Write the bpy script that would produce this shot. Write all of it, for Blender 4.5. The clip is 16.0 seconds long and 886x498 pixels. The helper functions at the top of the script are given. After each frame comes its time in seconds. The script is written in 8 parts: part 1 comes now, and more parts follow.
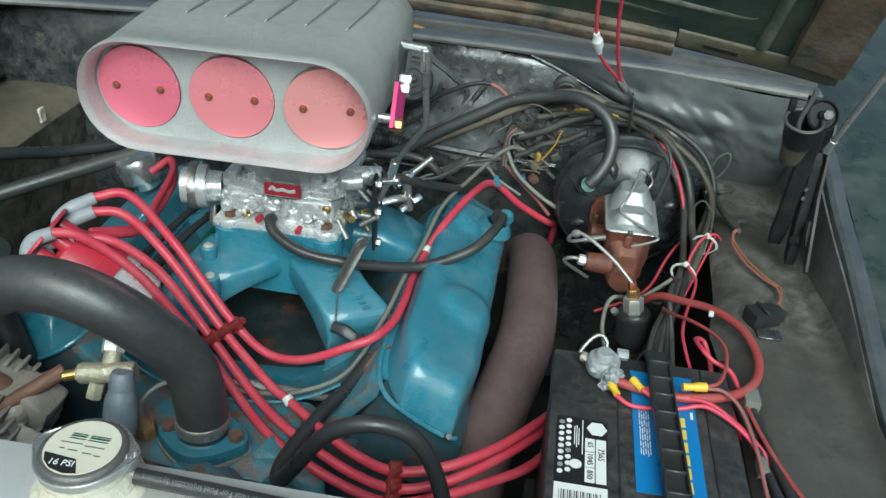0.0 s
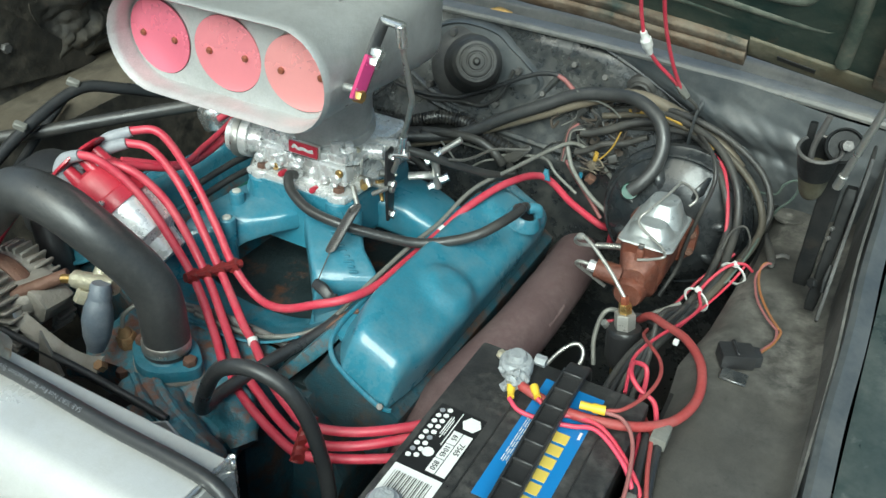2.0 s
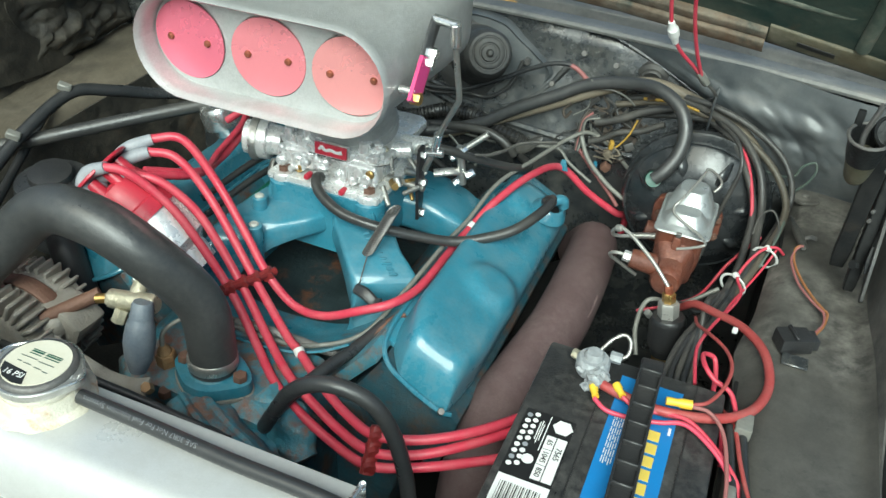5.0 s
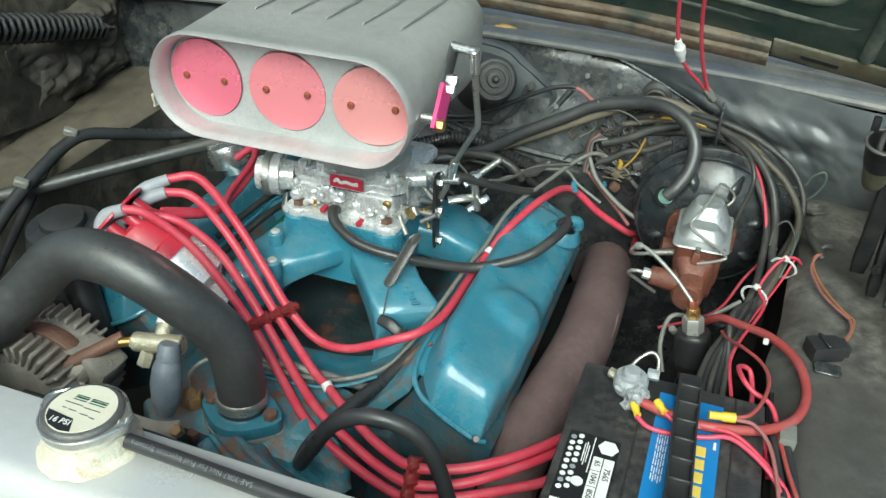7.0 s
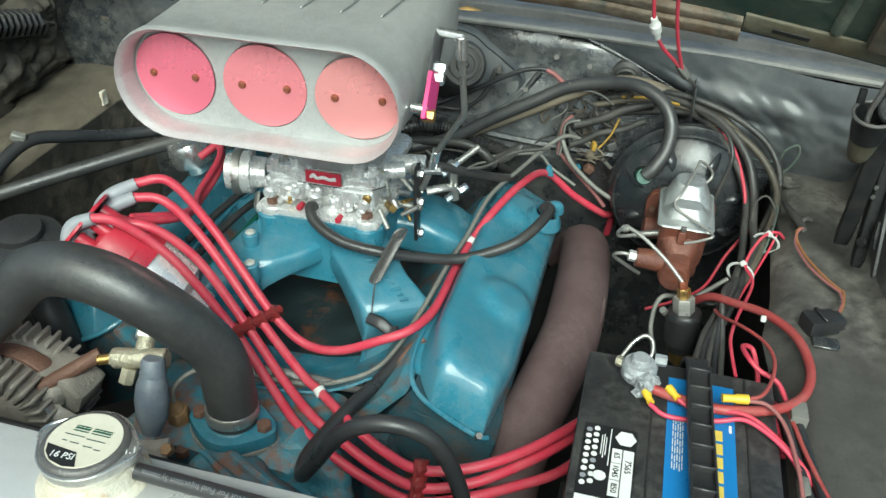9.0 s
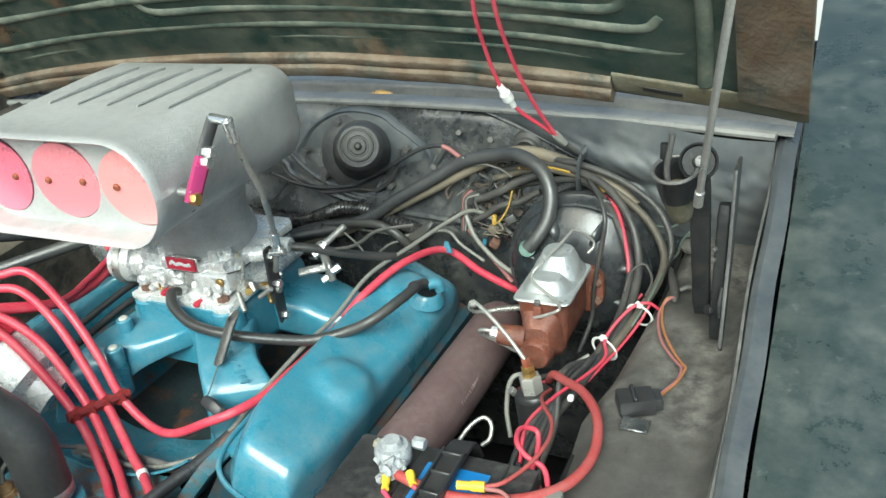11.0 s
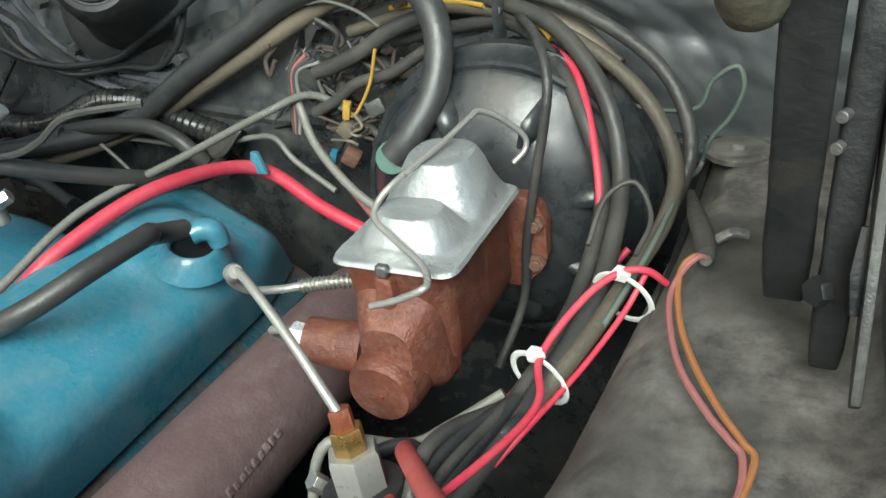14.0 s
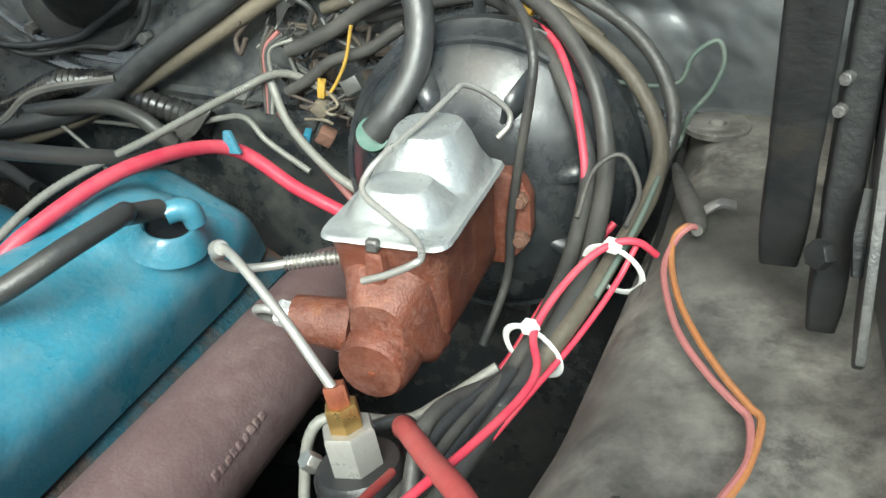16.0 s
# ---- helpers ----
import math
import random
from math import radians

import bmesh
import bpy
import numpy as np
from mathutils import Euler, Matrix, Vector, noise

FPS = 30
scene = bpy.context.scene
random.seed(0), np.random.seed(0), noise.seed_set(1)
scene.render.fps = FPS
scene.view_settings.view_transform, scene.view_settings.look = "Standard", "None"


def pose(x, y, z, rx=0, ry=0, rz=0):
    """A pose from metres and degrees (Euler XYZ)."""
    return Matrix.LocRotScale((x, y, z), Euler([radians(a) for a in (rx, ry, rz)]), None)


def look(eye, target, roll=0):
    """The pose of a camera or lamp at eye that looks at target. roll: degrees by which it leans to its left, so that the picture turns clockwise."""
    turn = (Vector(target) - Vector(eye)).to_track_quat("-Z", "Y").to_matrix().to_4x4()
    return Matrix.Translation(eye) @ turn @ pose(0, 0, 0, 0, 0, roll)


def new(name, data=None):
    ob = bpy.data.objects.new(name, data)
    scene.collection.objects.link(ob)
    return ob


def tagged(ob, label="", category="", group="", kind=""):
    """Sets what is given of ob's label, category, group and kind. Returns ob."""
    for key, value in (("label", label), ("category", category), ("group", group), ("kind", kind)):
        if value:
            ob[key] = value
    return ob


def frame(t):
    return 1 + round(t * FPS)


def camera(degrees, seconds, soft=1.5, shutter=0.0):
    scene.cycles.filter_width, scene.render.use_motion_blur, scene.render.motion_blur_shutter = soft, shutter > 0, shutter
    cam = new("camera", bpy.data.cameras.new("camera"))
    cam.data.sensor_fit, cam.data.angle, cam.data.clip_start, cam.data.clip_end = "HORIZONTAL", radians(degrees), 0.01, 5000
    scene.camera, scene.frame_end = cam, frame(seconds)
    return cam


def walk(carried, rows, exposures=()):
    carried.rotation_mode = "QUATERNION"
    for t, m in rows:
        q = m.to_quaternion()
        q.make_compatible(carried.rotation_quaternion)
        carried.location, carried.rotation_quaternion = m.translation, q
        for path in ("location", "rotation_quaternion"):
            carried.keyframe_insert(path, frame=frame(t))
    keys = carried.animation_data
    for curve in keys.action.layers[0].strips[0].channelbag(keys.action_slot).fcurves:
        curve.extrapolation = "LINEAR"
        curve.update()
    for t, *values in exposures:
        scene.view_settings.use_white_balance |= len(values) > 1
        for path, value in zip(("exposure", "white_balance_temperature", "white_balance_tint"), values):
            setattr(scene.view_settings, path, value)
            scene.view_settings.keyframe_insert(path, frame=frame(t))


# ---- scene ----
cam = camera(55.7, 16.0)
PATH = [
    (0, (0.0, -0.005, 1.459), (-0.208, 1.695, 0.426), 4.2),
    (0.5, (0.053, 0.097, 1.476), (-0.268, 1.735, 0.374), 4.0),
    (1, (0.146, 0.085, 1.463), (-0.355, 1.677, 0.361), 3.2),
    (1.5, (0.299, 0.083, 1.459), (-0.395, 1.617, 0.379), 3.2),
    (2, (0.308, 0.086, 1.472), (-0.441, 1.588, 0.384), 3.6),
    (2.5, (0.243, 0.101, 1.472), (-0.474, 1.599, 0.357), 4.9),
    (3, (0.207, 0.12, 1.468), (-0.457, 1.635, 0.344), 5.5),
    (3.5, (0.206, 0.133, 1.452), (-0.43, 1.656, 0.322), 5.9),
    (4, (0.18, 0.107, 1.449), (-0.413, 1.645, 0.315), 5.6),
    (4.2, (0.153, 0.093, 1.469), (-0.394, 1.631, 0.313), 5.9),
    (6.3, (0.179, 0.003, 1.481), (-0.451, 1.589, 0.437), 2.1),
    (6.5, (0.154, 0.011, 1.477), (-0.45, 1.601, 0.426), 2.3),
    (7, (0.116, 0.025, 1.47), (-0.432, 1.633, 0.414), 2.3),
    (7.5, (0.08, 0.023, 1.465), (-0.399, 1.652, 0.408), 1.6),
    (8, (0.042, 0.019, 1.465), (-0.371, 1.662, 0.402), 1.7),
    (8.5, (0.03, 0.028, 1.466), (-0.358, 1.667, 0.389), 2.3),
    (9, (0.047, 0.037, 1.461), (-0.349, 1.671, 0.377), 2.1),
    (9.5, (0.066, 0.07, 1.425), (-0.336, 1.713, 0.358), 1.0),
    (10, (0.249, 0.04, 1.433), (-0.352, 1.689, 0.474), -2.4),
    (10.2, (0.366, 0.042, 1.434), (-0.292, 1.713, 0.553), -3.0),
    (12.3, (0.454, 0.573, 1.351), (-0.494, 2.059, 0.407), -9.9),
    (12.5, (0.375, 0.606, 1.307), (-0.548, 2.114, 0.373), -9.0),
    (13, (0.302, 0.638, 1.188), (-0.526, 2.295, 0.435), -6.5),
    (13.5, (0.315, 0.667, 1.149), (-0.534, 2.296, 0.357), -6.2),
    (14, (0.32, 0.691, 1.124), (-0.443, 2.259, 0.144), -6.2),
    (14.5, (0.318, 0.692, 1.119), (-0.388, 2.282, 0.13), -5.5),
    (15, (0.31, 0.689, 1.122), (-0.362, 2.303, 0.152), -5.1),
    (15.5, (0.303, 0.684, 1.121), (-0.355, 2.307, 0.155), -4.9),
    (16, (0.301, 0.684, 1.115), (-0.356, 2.282, 0.108), -5.1),
]
EXPOSURES = [(0.0, 0.46, 5750, -10), (0.5, 0.76, 5900, -10), (1.0, 0.85, 5950, -10), (2.5, 0.85, 6000, -10), (4.2, 0.93, 6050, -10), (6.3, 0.80, 6050, -10), (8.5, 0.79, 6100, -10), (10.2, 0.92, 6100, -10), (12.3, 1.92, 6250, -3), (13.5, 1.78, 6250, -3), (14.0, 1.10, 6200, -4), (14.5, 1.92, 6200, -5), (15.0, 1.66, 6200, -5), (15.5, 0.99, 6200, -5), (16.0, 1.60, 6200, -5)]
walk(cam, [(t, look(eye, target, roll)) for t, eye, target, roll in PATH], EXPOSURES)

# ---------------------------------------------------------------- world and light
world = bpy.data.worlds.new("overcast_sky")
scene.world = world
world.use_nodes = True
wn = world.node_tree.nodes
sky = wn.new("ShaderNodeTexSky")
sky.sky_type = "NISHITA"
sky.sun_disc = False
sky.sun_elevation = radians(52)
sky.sun_rotation = radians(200)
sky.air_density, sky.dust_density = 1.0, 4.0
world.node_tree.links.new(sky.outputs[0], wn["Background"].inputs[0])
wn["Background"].inputs[1].default_value = 0.08
sun = new("sun", bpy.data.lights.new("sun", "SUN"))
sun.data.energy, sun.data.angle, sun.data.color = 2.8, radians(35), (1.0, 0.97, 0.93)
sun.matrix_world = look((0.8, -2.2, 3.4), (-0.1, 0.8, 0.9))

# ---------------------------------------------------------------- materials
def surface(name, base, rough=0.5, metal=0.0, second=None, amount=0.35, scale=14.0, bump=0.15, grain=160.0,
            third=None, third_amount=0.0, third_scale=5.0, coat=0.0, rough_var=0.15, spec=0.5, fine=0.12, dust=None, dust_amount=0.0, dust_scale=30.0, dust_lift=None):
    """Two-tone surface with a coarse stain, a fine grain, an optional third colour in patches, and relief."""
    m = bpy.data.materials.new(name)
    m.use_nodes = True
    nt = m.node_tree
    n, l = nt.nodes, nt.links
    b = n["Principled BSDF"]
    second = second or tuple(c * 0.6 for c in base)
    co = n.new("ShaderNodeTexCoord")

    def noise_tex(sc, detail, rg=0.6):
        t = n.new("ShaderNodeTexNoise")
        t.inputs["Scale"].default_value, t.inputs["Detail"].default_value, t.inputs["Roughness"].default_value = sc, detail, rg
        l.new(co.outputs["Object"], t.inputs["Vector"])
        return t

    def mapped(sock, lo, hi, a=0.0, z=1.0):
        r = n.new("ShaderNodeMapRange")
        r.inputs[1].default_value, r.inputs[2].default_value, r.inputs[3].default_value, r.inputs[4].default_value = lo, hi, a, z
        l.new(sock, r.inputs[0])
        return r.outputs[0]

    def mix(f, c1, c2):
        x = n.new("ShaderNodeMix")
        x.data_type = "RGBA"
        l.new(f, x.inputs[0])
        for sock, c in ((x.inputs[6], c1), (x.inputs[7], c2)):
            if isinstance(c, tuple):
                sock.default_value = (*c, 1)
            else:
                l.new(c, sock)
        return x.outputs[2]

    stain, fine_t = noise_tex(scale, 6), noise_tex(grain, 4)
    col = mix(mapped(stain.outputs[0], 0.42, 0.72, 0, amount), base, second)
    dark, light = tuple(c * (1 - 2.2 * fine) for c in base), tuple(min(1, c * (1 + fine)) for c in base)
    speck = mix(mapped(fine_t.outputs[0], 0.35, 0.65), dark, light)
    blend = n.new("ShaderNodeMix")
    blend.data_type, blend.blend_type = "RGBA", "MIX"
    blend.inputs[0].default_value = 0.3
    l.new(col, blend.inputs[6]), l.new(speck, blend.inputs[7])
    col = blend.outputs[2]
    if third:
        patch = noise_tex(third_scale, 8, 0.7)
        col = mix(mapped(patch.outputs[0], 0.62 - 0.2 * third_amount, 0.70 - 0.1 * third_amount, 0, min(1, 0.4 + third_amount)), col, third)
    rgh = mapped(stain.outputs[0], 0.3, 0.7, max(0.03, rough - rough_var), min(1, rough + rough_var))
    if dust:
        d1, d2 = noise_tex(dust_scale, 9, 0.72), noise_tex(dust_scale * 0.17, 4, 0.6)
        mul = n.new("ShaderNodeMath")
        mul.operation = "MULTIPLY"
        l.new(mapped(d1.outputs[0], 0.40, 0.68, 0, 1), mul.inputs[0])
        l.new(mapped(d2.outputs[0], 0.36, 0.60, 0.15, dust_amount), mul.inputs[1])
        # Dust thins towards the front; the paler rear also offsets weak light.
        if dust_lift:
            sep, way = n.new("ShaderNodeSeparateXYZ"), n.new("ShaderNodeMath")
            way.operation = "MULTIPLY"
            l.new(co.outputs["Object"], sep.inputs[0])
            l.new(mapped(sep.outputs[1], dust_lift[0], dust_lift[1], 0.12, 1.0), way.inputs[0])
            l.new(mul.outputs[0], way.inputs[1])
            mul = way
        col = mix(mul.outputs[0], col, dust)
        add = n.new("ShaderNodeMath")
        add.operation, add.use_clamp = "MULTIPLY_ADD", True
        l.new(mul.outputs[0], add.inputs[0])
        add.inputs[1].default_value = 0.45
        l.new(rgh, add.inputs[2])
        rgh = add.outputs[0]
    l.new(col, b.inputs["Base Color"])
    l.new(rgh, b.inputs["Roughness"])
    b.inputs["Metallic"].default_value = metal
    b.inputs["Coat Weight"].default_value = coat
    b.inputs["Specular IOR Level"].default_value = spec
    bp = n.new("ShaderNodeBump")
    bp.inputs["Strength"].default_value, bp.inputs["Distance"].default_value = bump, 0.004
    l.new(fine_t.outputs[0], bp.inputs["Height"])
    l.new(bp.outputs[0], b.inputs["Normal"])
    return m


BLUE = surface("blue_engine_enamel", (0.043, 0.198, 0.278), 0.27, 0, (0.030, 0.135, 0.192), 0.8, 9, 0.12, 260, (0.04, 0.07, 0.075), 0.0, 30, coat=0.45, dust=(0.17, 0.25, 0.28), dust_amount=0.5, dust_scale=34)
BLUE_DIRTY = surface("worn_blue_enamel", (0.045, 0.185, 0.245), 0.42, 0, (0.028, 0.085, 0.105), 0.9, 16, 0.4, 180, (0.17, 0.070, 0.038), 0.78, 34, dust=(0.16, 0.18, 0.17), dust_amount=0.6, dust_scale=50)
BLUE_STAINED = surface("stained_blue_enamel", (0.032, 0.185, 0.262), 0.36, 0, (0.022, 0.095, 0.13), 0.9, 24, 0.25, 200, (0.12, 0.05, 0.028), 0.28, 26, dust=(0.15, 0.19, 0.20), dust_amount=0.6, dust_scale=50)
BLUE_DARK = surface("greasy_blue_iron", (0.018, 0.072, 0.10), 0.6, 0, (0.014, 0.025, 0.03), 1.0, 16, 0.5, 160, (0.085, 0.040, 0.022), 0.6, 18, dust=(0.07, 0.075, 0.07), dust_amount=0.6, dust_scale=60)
VALLEY = surface("oily_rusty_pan", (0.014, 0.022, 0.024), 0.5, 0, (0.030, 0.050, 0.055), 0.8, 18, 0.3, 160, (0.13, 0.050, 0.022), 0.45, 20)

SCOOP_ALU = surface("sand_cast_aluminium", (0.52, 0.525, 0.52), 0.42, 0.5, (0.41, 0.41, 0.405), 0.8, 8, 0.3, 500, spec=0.5, dust=(0.27, 0.26, 0.245), dust_amount=0.5, dust_scale=30)
POLISHED = surface("polished_aluminium", (0.72, 0.71, 0.68), 0.28, 0.9, (0.55, 0.54, 0.52), 0.4, 40, 0.1, 500)
CHROME = surface("chrome", (0.72, 0.72, 0.71), 0.22, 0.9, (0.5, 0.5, 0.48), 0.5, 50, 0.1, 300, rough_var=0.08)
CARB = surface("tumbled_aluminium", (0.86, 0.86, 0.85), 0.30, 0.5, (0.58, 0.56, 0.52), 0.7, 60, 0.18, 300)
STEEL_LINE = surface("bare_steel_tube", (0.40, 0.39, 0.365), 0.38, 0.5, (0.27, 0.255, 0.225), 0.7, 60, 0.08, 300, fine=0.08)
STEEL = surface("zinc_steel", (0.52, 0.51, 0.48), 0.38, 0.85, (0.33, 0.31, 0.28), 0.6, 60, 0.2, 400)
DARK_STEEL = surface("dull_steel", (0.16, 0.155, 0.15), 0.5, 0.6, (0.09, 0.075, 0.06), 0.6, 50, 0.3, 300)
FITTING = surface("tarnished_zinc_fitting", (0.50, 0.47, 0.36), 0.36, 0.5, (0.34, 0.29, 0.19), 0.6, 60, 0.5, 300)
PALE_METAL = surface("dusty_galvanised_case", (0.50, 0.50, 0.46), 0.42, 0.3, (0.36, 0.35, 0.31), 0.6, 40, 0.1, 300)
BRASS = surface("brass", (0.50, 0.33, 0.12), 0.35, 0.85, (0.30, 0.20, 0.09), 0.5, 60, 0.2, 300)
COPPER = surface("rusty_screw", (0.28, 0.09, 0.05), 0.5, 0.5, (0.16, 0.06, 0.035), 0.5, 120, 0.3, 400)

# Paler from left to right: the sky reflection is put into the tints.
DISC_REFLECTION_TINTS = [surface("anodised_disc_with_reflection", c, 0.30, 0.35, tuple(0.94 * q for q in c), 0.3, 6, 0.02, 500, coat=0.1, fine=0.03) for c in ((0.76, 0.18, 0.26), (0.80, 0.26, 0.30), (0.82, 0.34, 0.34))]
MAGENTA = surface("magenta_anodised_aluminium", (0.50, 0.05, 0.17), 0.25, 0.6, (0.38, 0.03, 0.12), 0.4, 40, 0.05, 300)
RED_WIRE = surface("red_silicone_cable", (0.50, 0.036, 0.070), 0.40, 0, (0.40, 0.028, 0.055), 0.5, 24, 0.06, 300, fine=0.05, dust=(0.50, 0.20, 0.20), dust_amount=0.3, dust_scale=60)
RED_CABLE = surface("faded_red_cable", (0.33, 0.046, 0.045), 0.5, 0, (0.24, 0.045, 0.042), 0.6, 30, 0.1, 300, dust=(0.36, 0.17, 0.15), dust_amount=0.4, dust_scale=40)
RED_CAP = surface("red_distributor_plastic", (0.46, 0.030, 0.055), 0.33, 0, (0.42, 0.025, 0.045), 0.4, 30, 0.06, 300, fine=0.05)
MAROON = surface("maroon_plastic", (0.18, 0.02, 0.02), 0.4, 0, (0.12, 0.02, 0.02), 0.4, 60, 0.08, 300)
GREY_BOOT = surface("grey_rubber", (0.27, 0.28, 0.30), 0.55, 0, (0.20, 0.21, 0.22), 0.4, 40, 0.1, 300)
RUBBER = surface("black_rubber", (0.026, 0.027, 0.029), 0.36, 0, (0.05, 0.048, 0.045), 0.6, 16, 0.15, 260)
RUBBER_DUSTY = surface("dusty_rubber", (0.036, 0.036, 0.036), 0.40, 0, (0.085, 0.078, 0.066), 0.8, 12, 0.15, 220)
TAPE = surface("taped_loom", (0.040, 0.039, 0.038), 0.45, 0, (0.095, 0.088, 0.074), 0.9, 18, 0.3, 160)
LOOM_TAN = surface("dusty_brown_loom", (0.080, 0.070, 0.054), 0.5, 0, (0.150, 0.125, 0.090), 0.8, 18, 0.3, 180)
TAN_HOSE = surface("muddy_vacuum_hose", (0.15, 0.128, 0.095), 0.6, 0, (0.25, 0.195, 0.13), 0.8, 14, 0.2, 200)
BLACK_PLASTIC = surface("black_plastic", (0.022, 0.022, 0.023), 0.42, 0, (0.04, 0.038, 0.036), 0.6, 20, 0.15, 240)
LOOM_PLASTIC = surface("glossy_split_loom_plastic", (0.016, 0.016, 0.017), 0.22, 0, (0.035, 0.034, 0.032), 0.5, 20, 0.1, 240, dust=(0.13, 0.12, 0.10), dust_amount=0.35, dust_scale=40)
BATTERY = surface("scuffed_battery_plastic", (0.019, 0.019, 0.020), 0.40, 0, (0.036, 0.035, 0.034), 0.8, 12, 0.12, 320, dust=(0.12, 0.115, 0.105), dust_amount=0.55, dust_scale=110)
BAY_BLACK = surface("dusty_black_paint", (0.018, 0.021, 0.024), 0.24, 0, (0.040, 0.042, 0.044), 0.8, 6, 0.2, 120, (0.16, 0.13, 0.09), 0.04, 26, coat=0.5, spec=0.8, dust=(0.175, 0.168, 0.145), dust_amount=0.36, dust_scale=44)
COWL = surface("chalky_grey_cowl_paint", (0.170, 0.170, 0.163), 0.36, 0, (0.070, 0.072, 0.070), 0.8, 7, 0.15, 140, coat=0.25, dust=(0.31, 0.295, 0.265), dust_amount=0.6, dust_scale=20)
# Blacker than the bay paint: deep shade of gaps is in the colour.
SHADE_BLACK = surface("shade_black_metal", (0.009, 0.009, 0.009), 0.55, 0, (0.022, 0.02, 0.018), 0.7, 10, 0.3, 120, (0.04, 0.033, 0.026), 0.1, 9)
BRACKET = surface("worn_black_bracket_paint", (0.011, 0.012, 0.013), 0.5, 0, (0.022, 0.021, 0.020), 0.8, 14, 0.25, 160, (0.035, 0.028, 0.022), 0.10, 24, spec=0.22, dust=(0.08, 0.076, 0.068), dust_amount=0.12, dust_scale=60)
# Paler than the hood paint: highlights on the ribs are in the colour.
HOOD_HIGHLIGHT = surface("hood_paint_with_highlight", (0.065, 0.085, 0.068), 0.42, 0, (0.022, 0.038, 0.032), 0.8, 9, 0.2, 120, (0.14, 0.075, 0.035), 0.2, 12, dust=(0.27, 0.26, 0.21), dust_amount=0.7, dust_scale=24)
# Real dust, with the rear paled to make up for light missing there.
SHELF = surface("dirty_apron_paint", (0.062, 0.058, 0.051), 0.62, 0, (0.034, 0.033, 0.031), 0.9, 16, 0.06, 420, (0.022, 0.022, 0.021), 0.14, 60, fine=0.15, dust=(0.28, 0.264, 0.235), dust_amount=0.95, dust_scale=36, dust_lift=(0.74, 0.94))
GREY_PANEL = surface("worn_grey_black_paint", (0.044, 0.050, 0.055), 0.38, 0, (0.085, 0.092, 0.096), 0.8, 5, 0.08, 120, coat=0.3, dust=(0.22, 0.215, 0.20), dust_amount=0.26, dust_scale=24)
BOOSTER = surface("glossy_black_booster_paint", (0.020, 0.023, 0.026), 0.27, 0, (0.032, 0.034, 0.036), 0.7, 8, 0.06, 160, spec=0.6, dust=(0.10, 0.097, 0.09), dust_amount=0.30, dust_scale=40)
FENDER = surface("dark_green_black_paint", (0.026, 0.038, 0.037), 0.34, 0, (0.05, 0.062, 0.058), 0.8, 8, 0.12, 200, (0.14, 0.15, 0.14), 0.06, 40, dust=(0.13, 0.135, 0.125), dust_amount=0.5, dust_scale=30)
HOOD = surface("dark_green_hood_paint", (0.014, 0.032, 0.028), 0.36, 0, (0.05, 0.062, 0.05), 0.7, 6, 0.2, 100, (0.14, 0.065, 0.03), 0.25, 7, dust=(0.22, 0.20, 0.15), dust_amount=0.7, dust_scale=18)
RUST = surface("rusty_hood_edge", (0.115, 0.073, 0.044), 0.7, 0, (0.05, 0.040, 0.030), 1.0, 11, 0.45, 120, (0.028, 0.040, 0.034), 0.6, 9, dust=(0.24, 0.21, 0.165), dust_amount=0.8, dust_scale=24)
OLIVE_RUST = surface("olive_paint_with_rust", (0.052, 0.056, 0.036), 0.55, 0, (0.12, 0.075, 0.035), 0.9, 10, 0.3, 120, (0.03, 0.04, 0.034), 0.4, 9, dust=(0.22, 0.20, 0.15), dust_amount=0.6, dust_scale=24)
BROWN_LEDGE = surface("muddy_brown_ledge", (0.088, 0.073, 0.052), 0.75, 0, (0.036, 0.031, 0.025), 0.9, 9, 0.3, 140, dust=(0.20, 0.17, 0.125), dust_amount=0.7, dust_scale=26)
DIRT_BLACK = surface("dusty_matt_black_paint", (0.024, 0.024, 0.025), 0.5, 0, (0.050, 0.048, 0.044), 0.8, 22, 0.2, 200, dust=(0.14, 0.135, 0.12), dust_amount=0.5, dust_scale=50)
DUSTY_PLATE = surface("dusty_grey_steel_plate", (0.085, 0.083, 0.078), 0.55, 0, (0.035, 0.035, 0.034), 0.9, 16, 0.15, 220, dust=(0.26, 0.25, 0.225), dust_amount=0.6, dust_scale=40)
DIRT_PANEL = surface("grimy_brown_black_panel", (0.022, 0.021, 0.019), 0.6, 0, (0.060, 0.050, 0.036), 0.9, 9, 0.4, 120, (0.10, 0.055, 0.03), 0.12, 20, dust=(0.15, 0.13, 0.10), dust_amount=0.6, dust_scale=36)
HOSE_SKIN = surface("satin_black_hose_rubber", (0.032, 0.033, 0.034), 0.40, 0, (0.042, 0.041, 0.040), 0.7, 14, 0.10, 420, spec=0.7, dust=(0.11, 0.107, 0.10), dust_amount=0.30, dust_scale=150)
MC_RUST = surface("rusted_cast_iron", (0.150, 0.045, 0.025), 0.42, 0.1, (0.065, 0.025, 0.020), 1.0, 34, 0.30, 600, (0.23, 0.090, 0.040), 0.28, 46, dust=(0.30, 0.17, 0.135), dust_amount=0.5, dust_scale=260, fine=0.25)
ZINC_LID = surface("galvanised_lid", (0.38, 0.40, 0.40), 0.34, 0.5, (0.28, 0.295, 0.29), 0.6, 24, 0.15, 260, dust=(0.50, 0.50, 0.48), dust_amount=0.3, dust_scale=60)
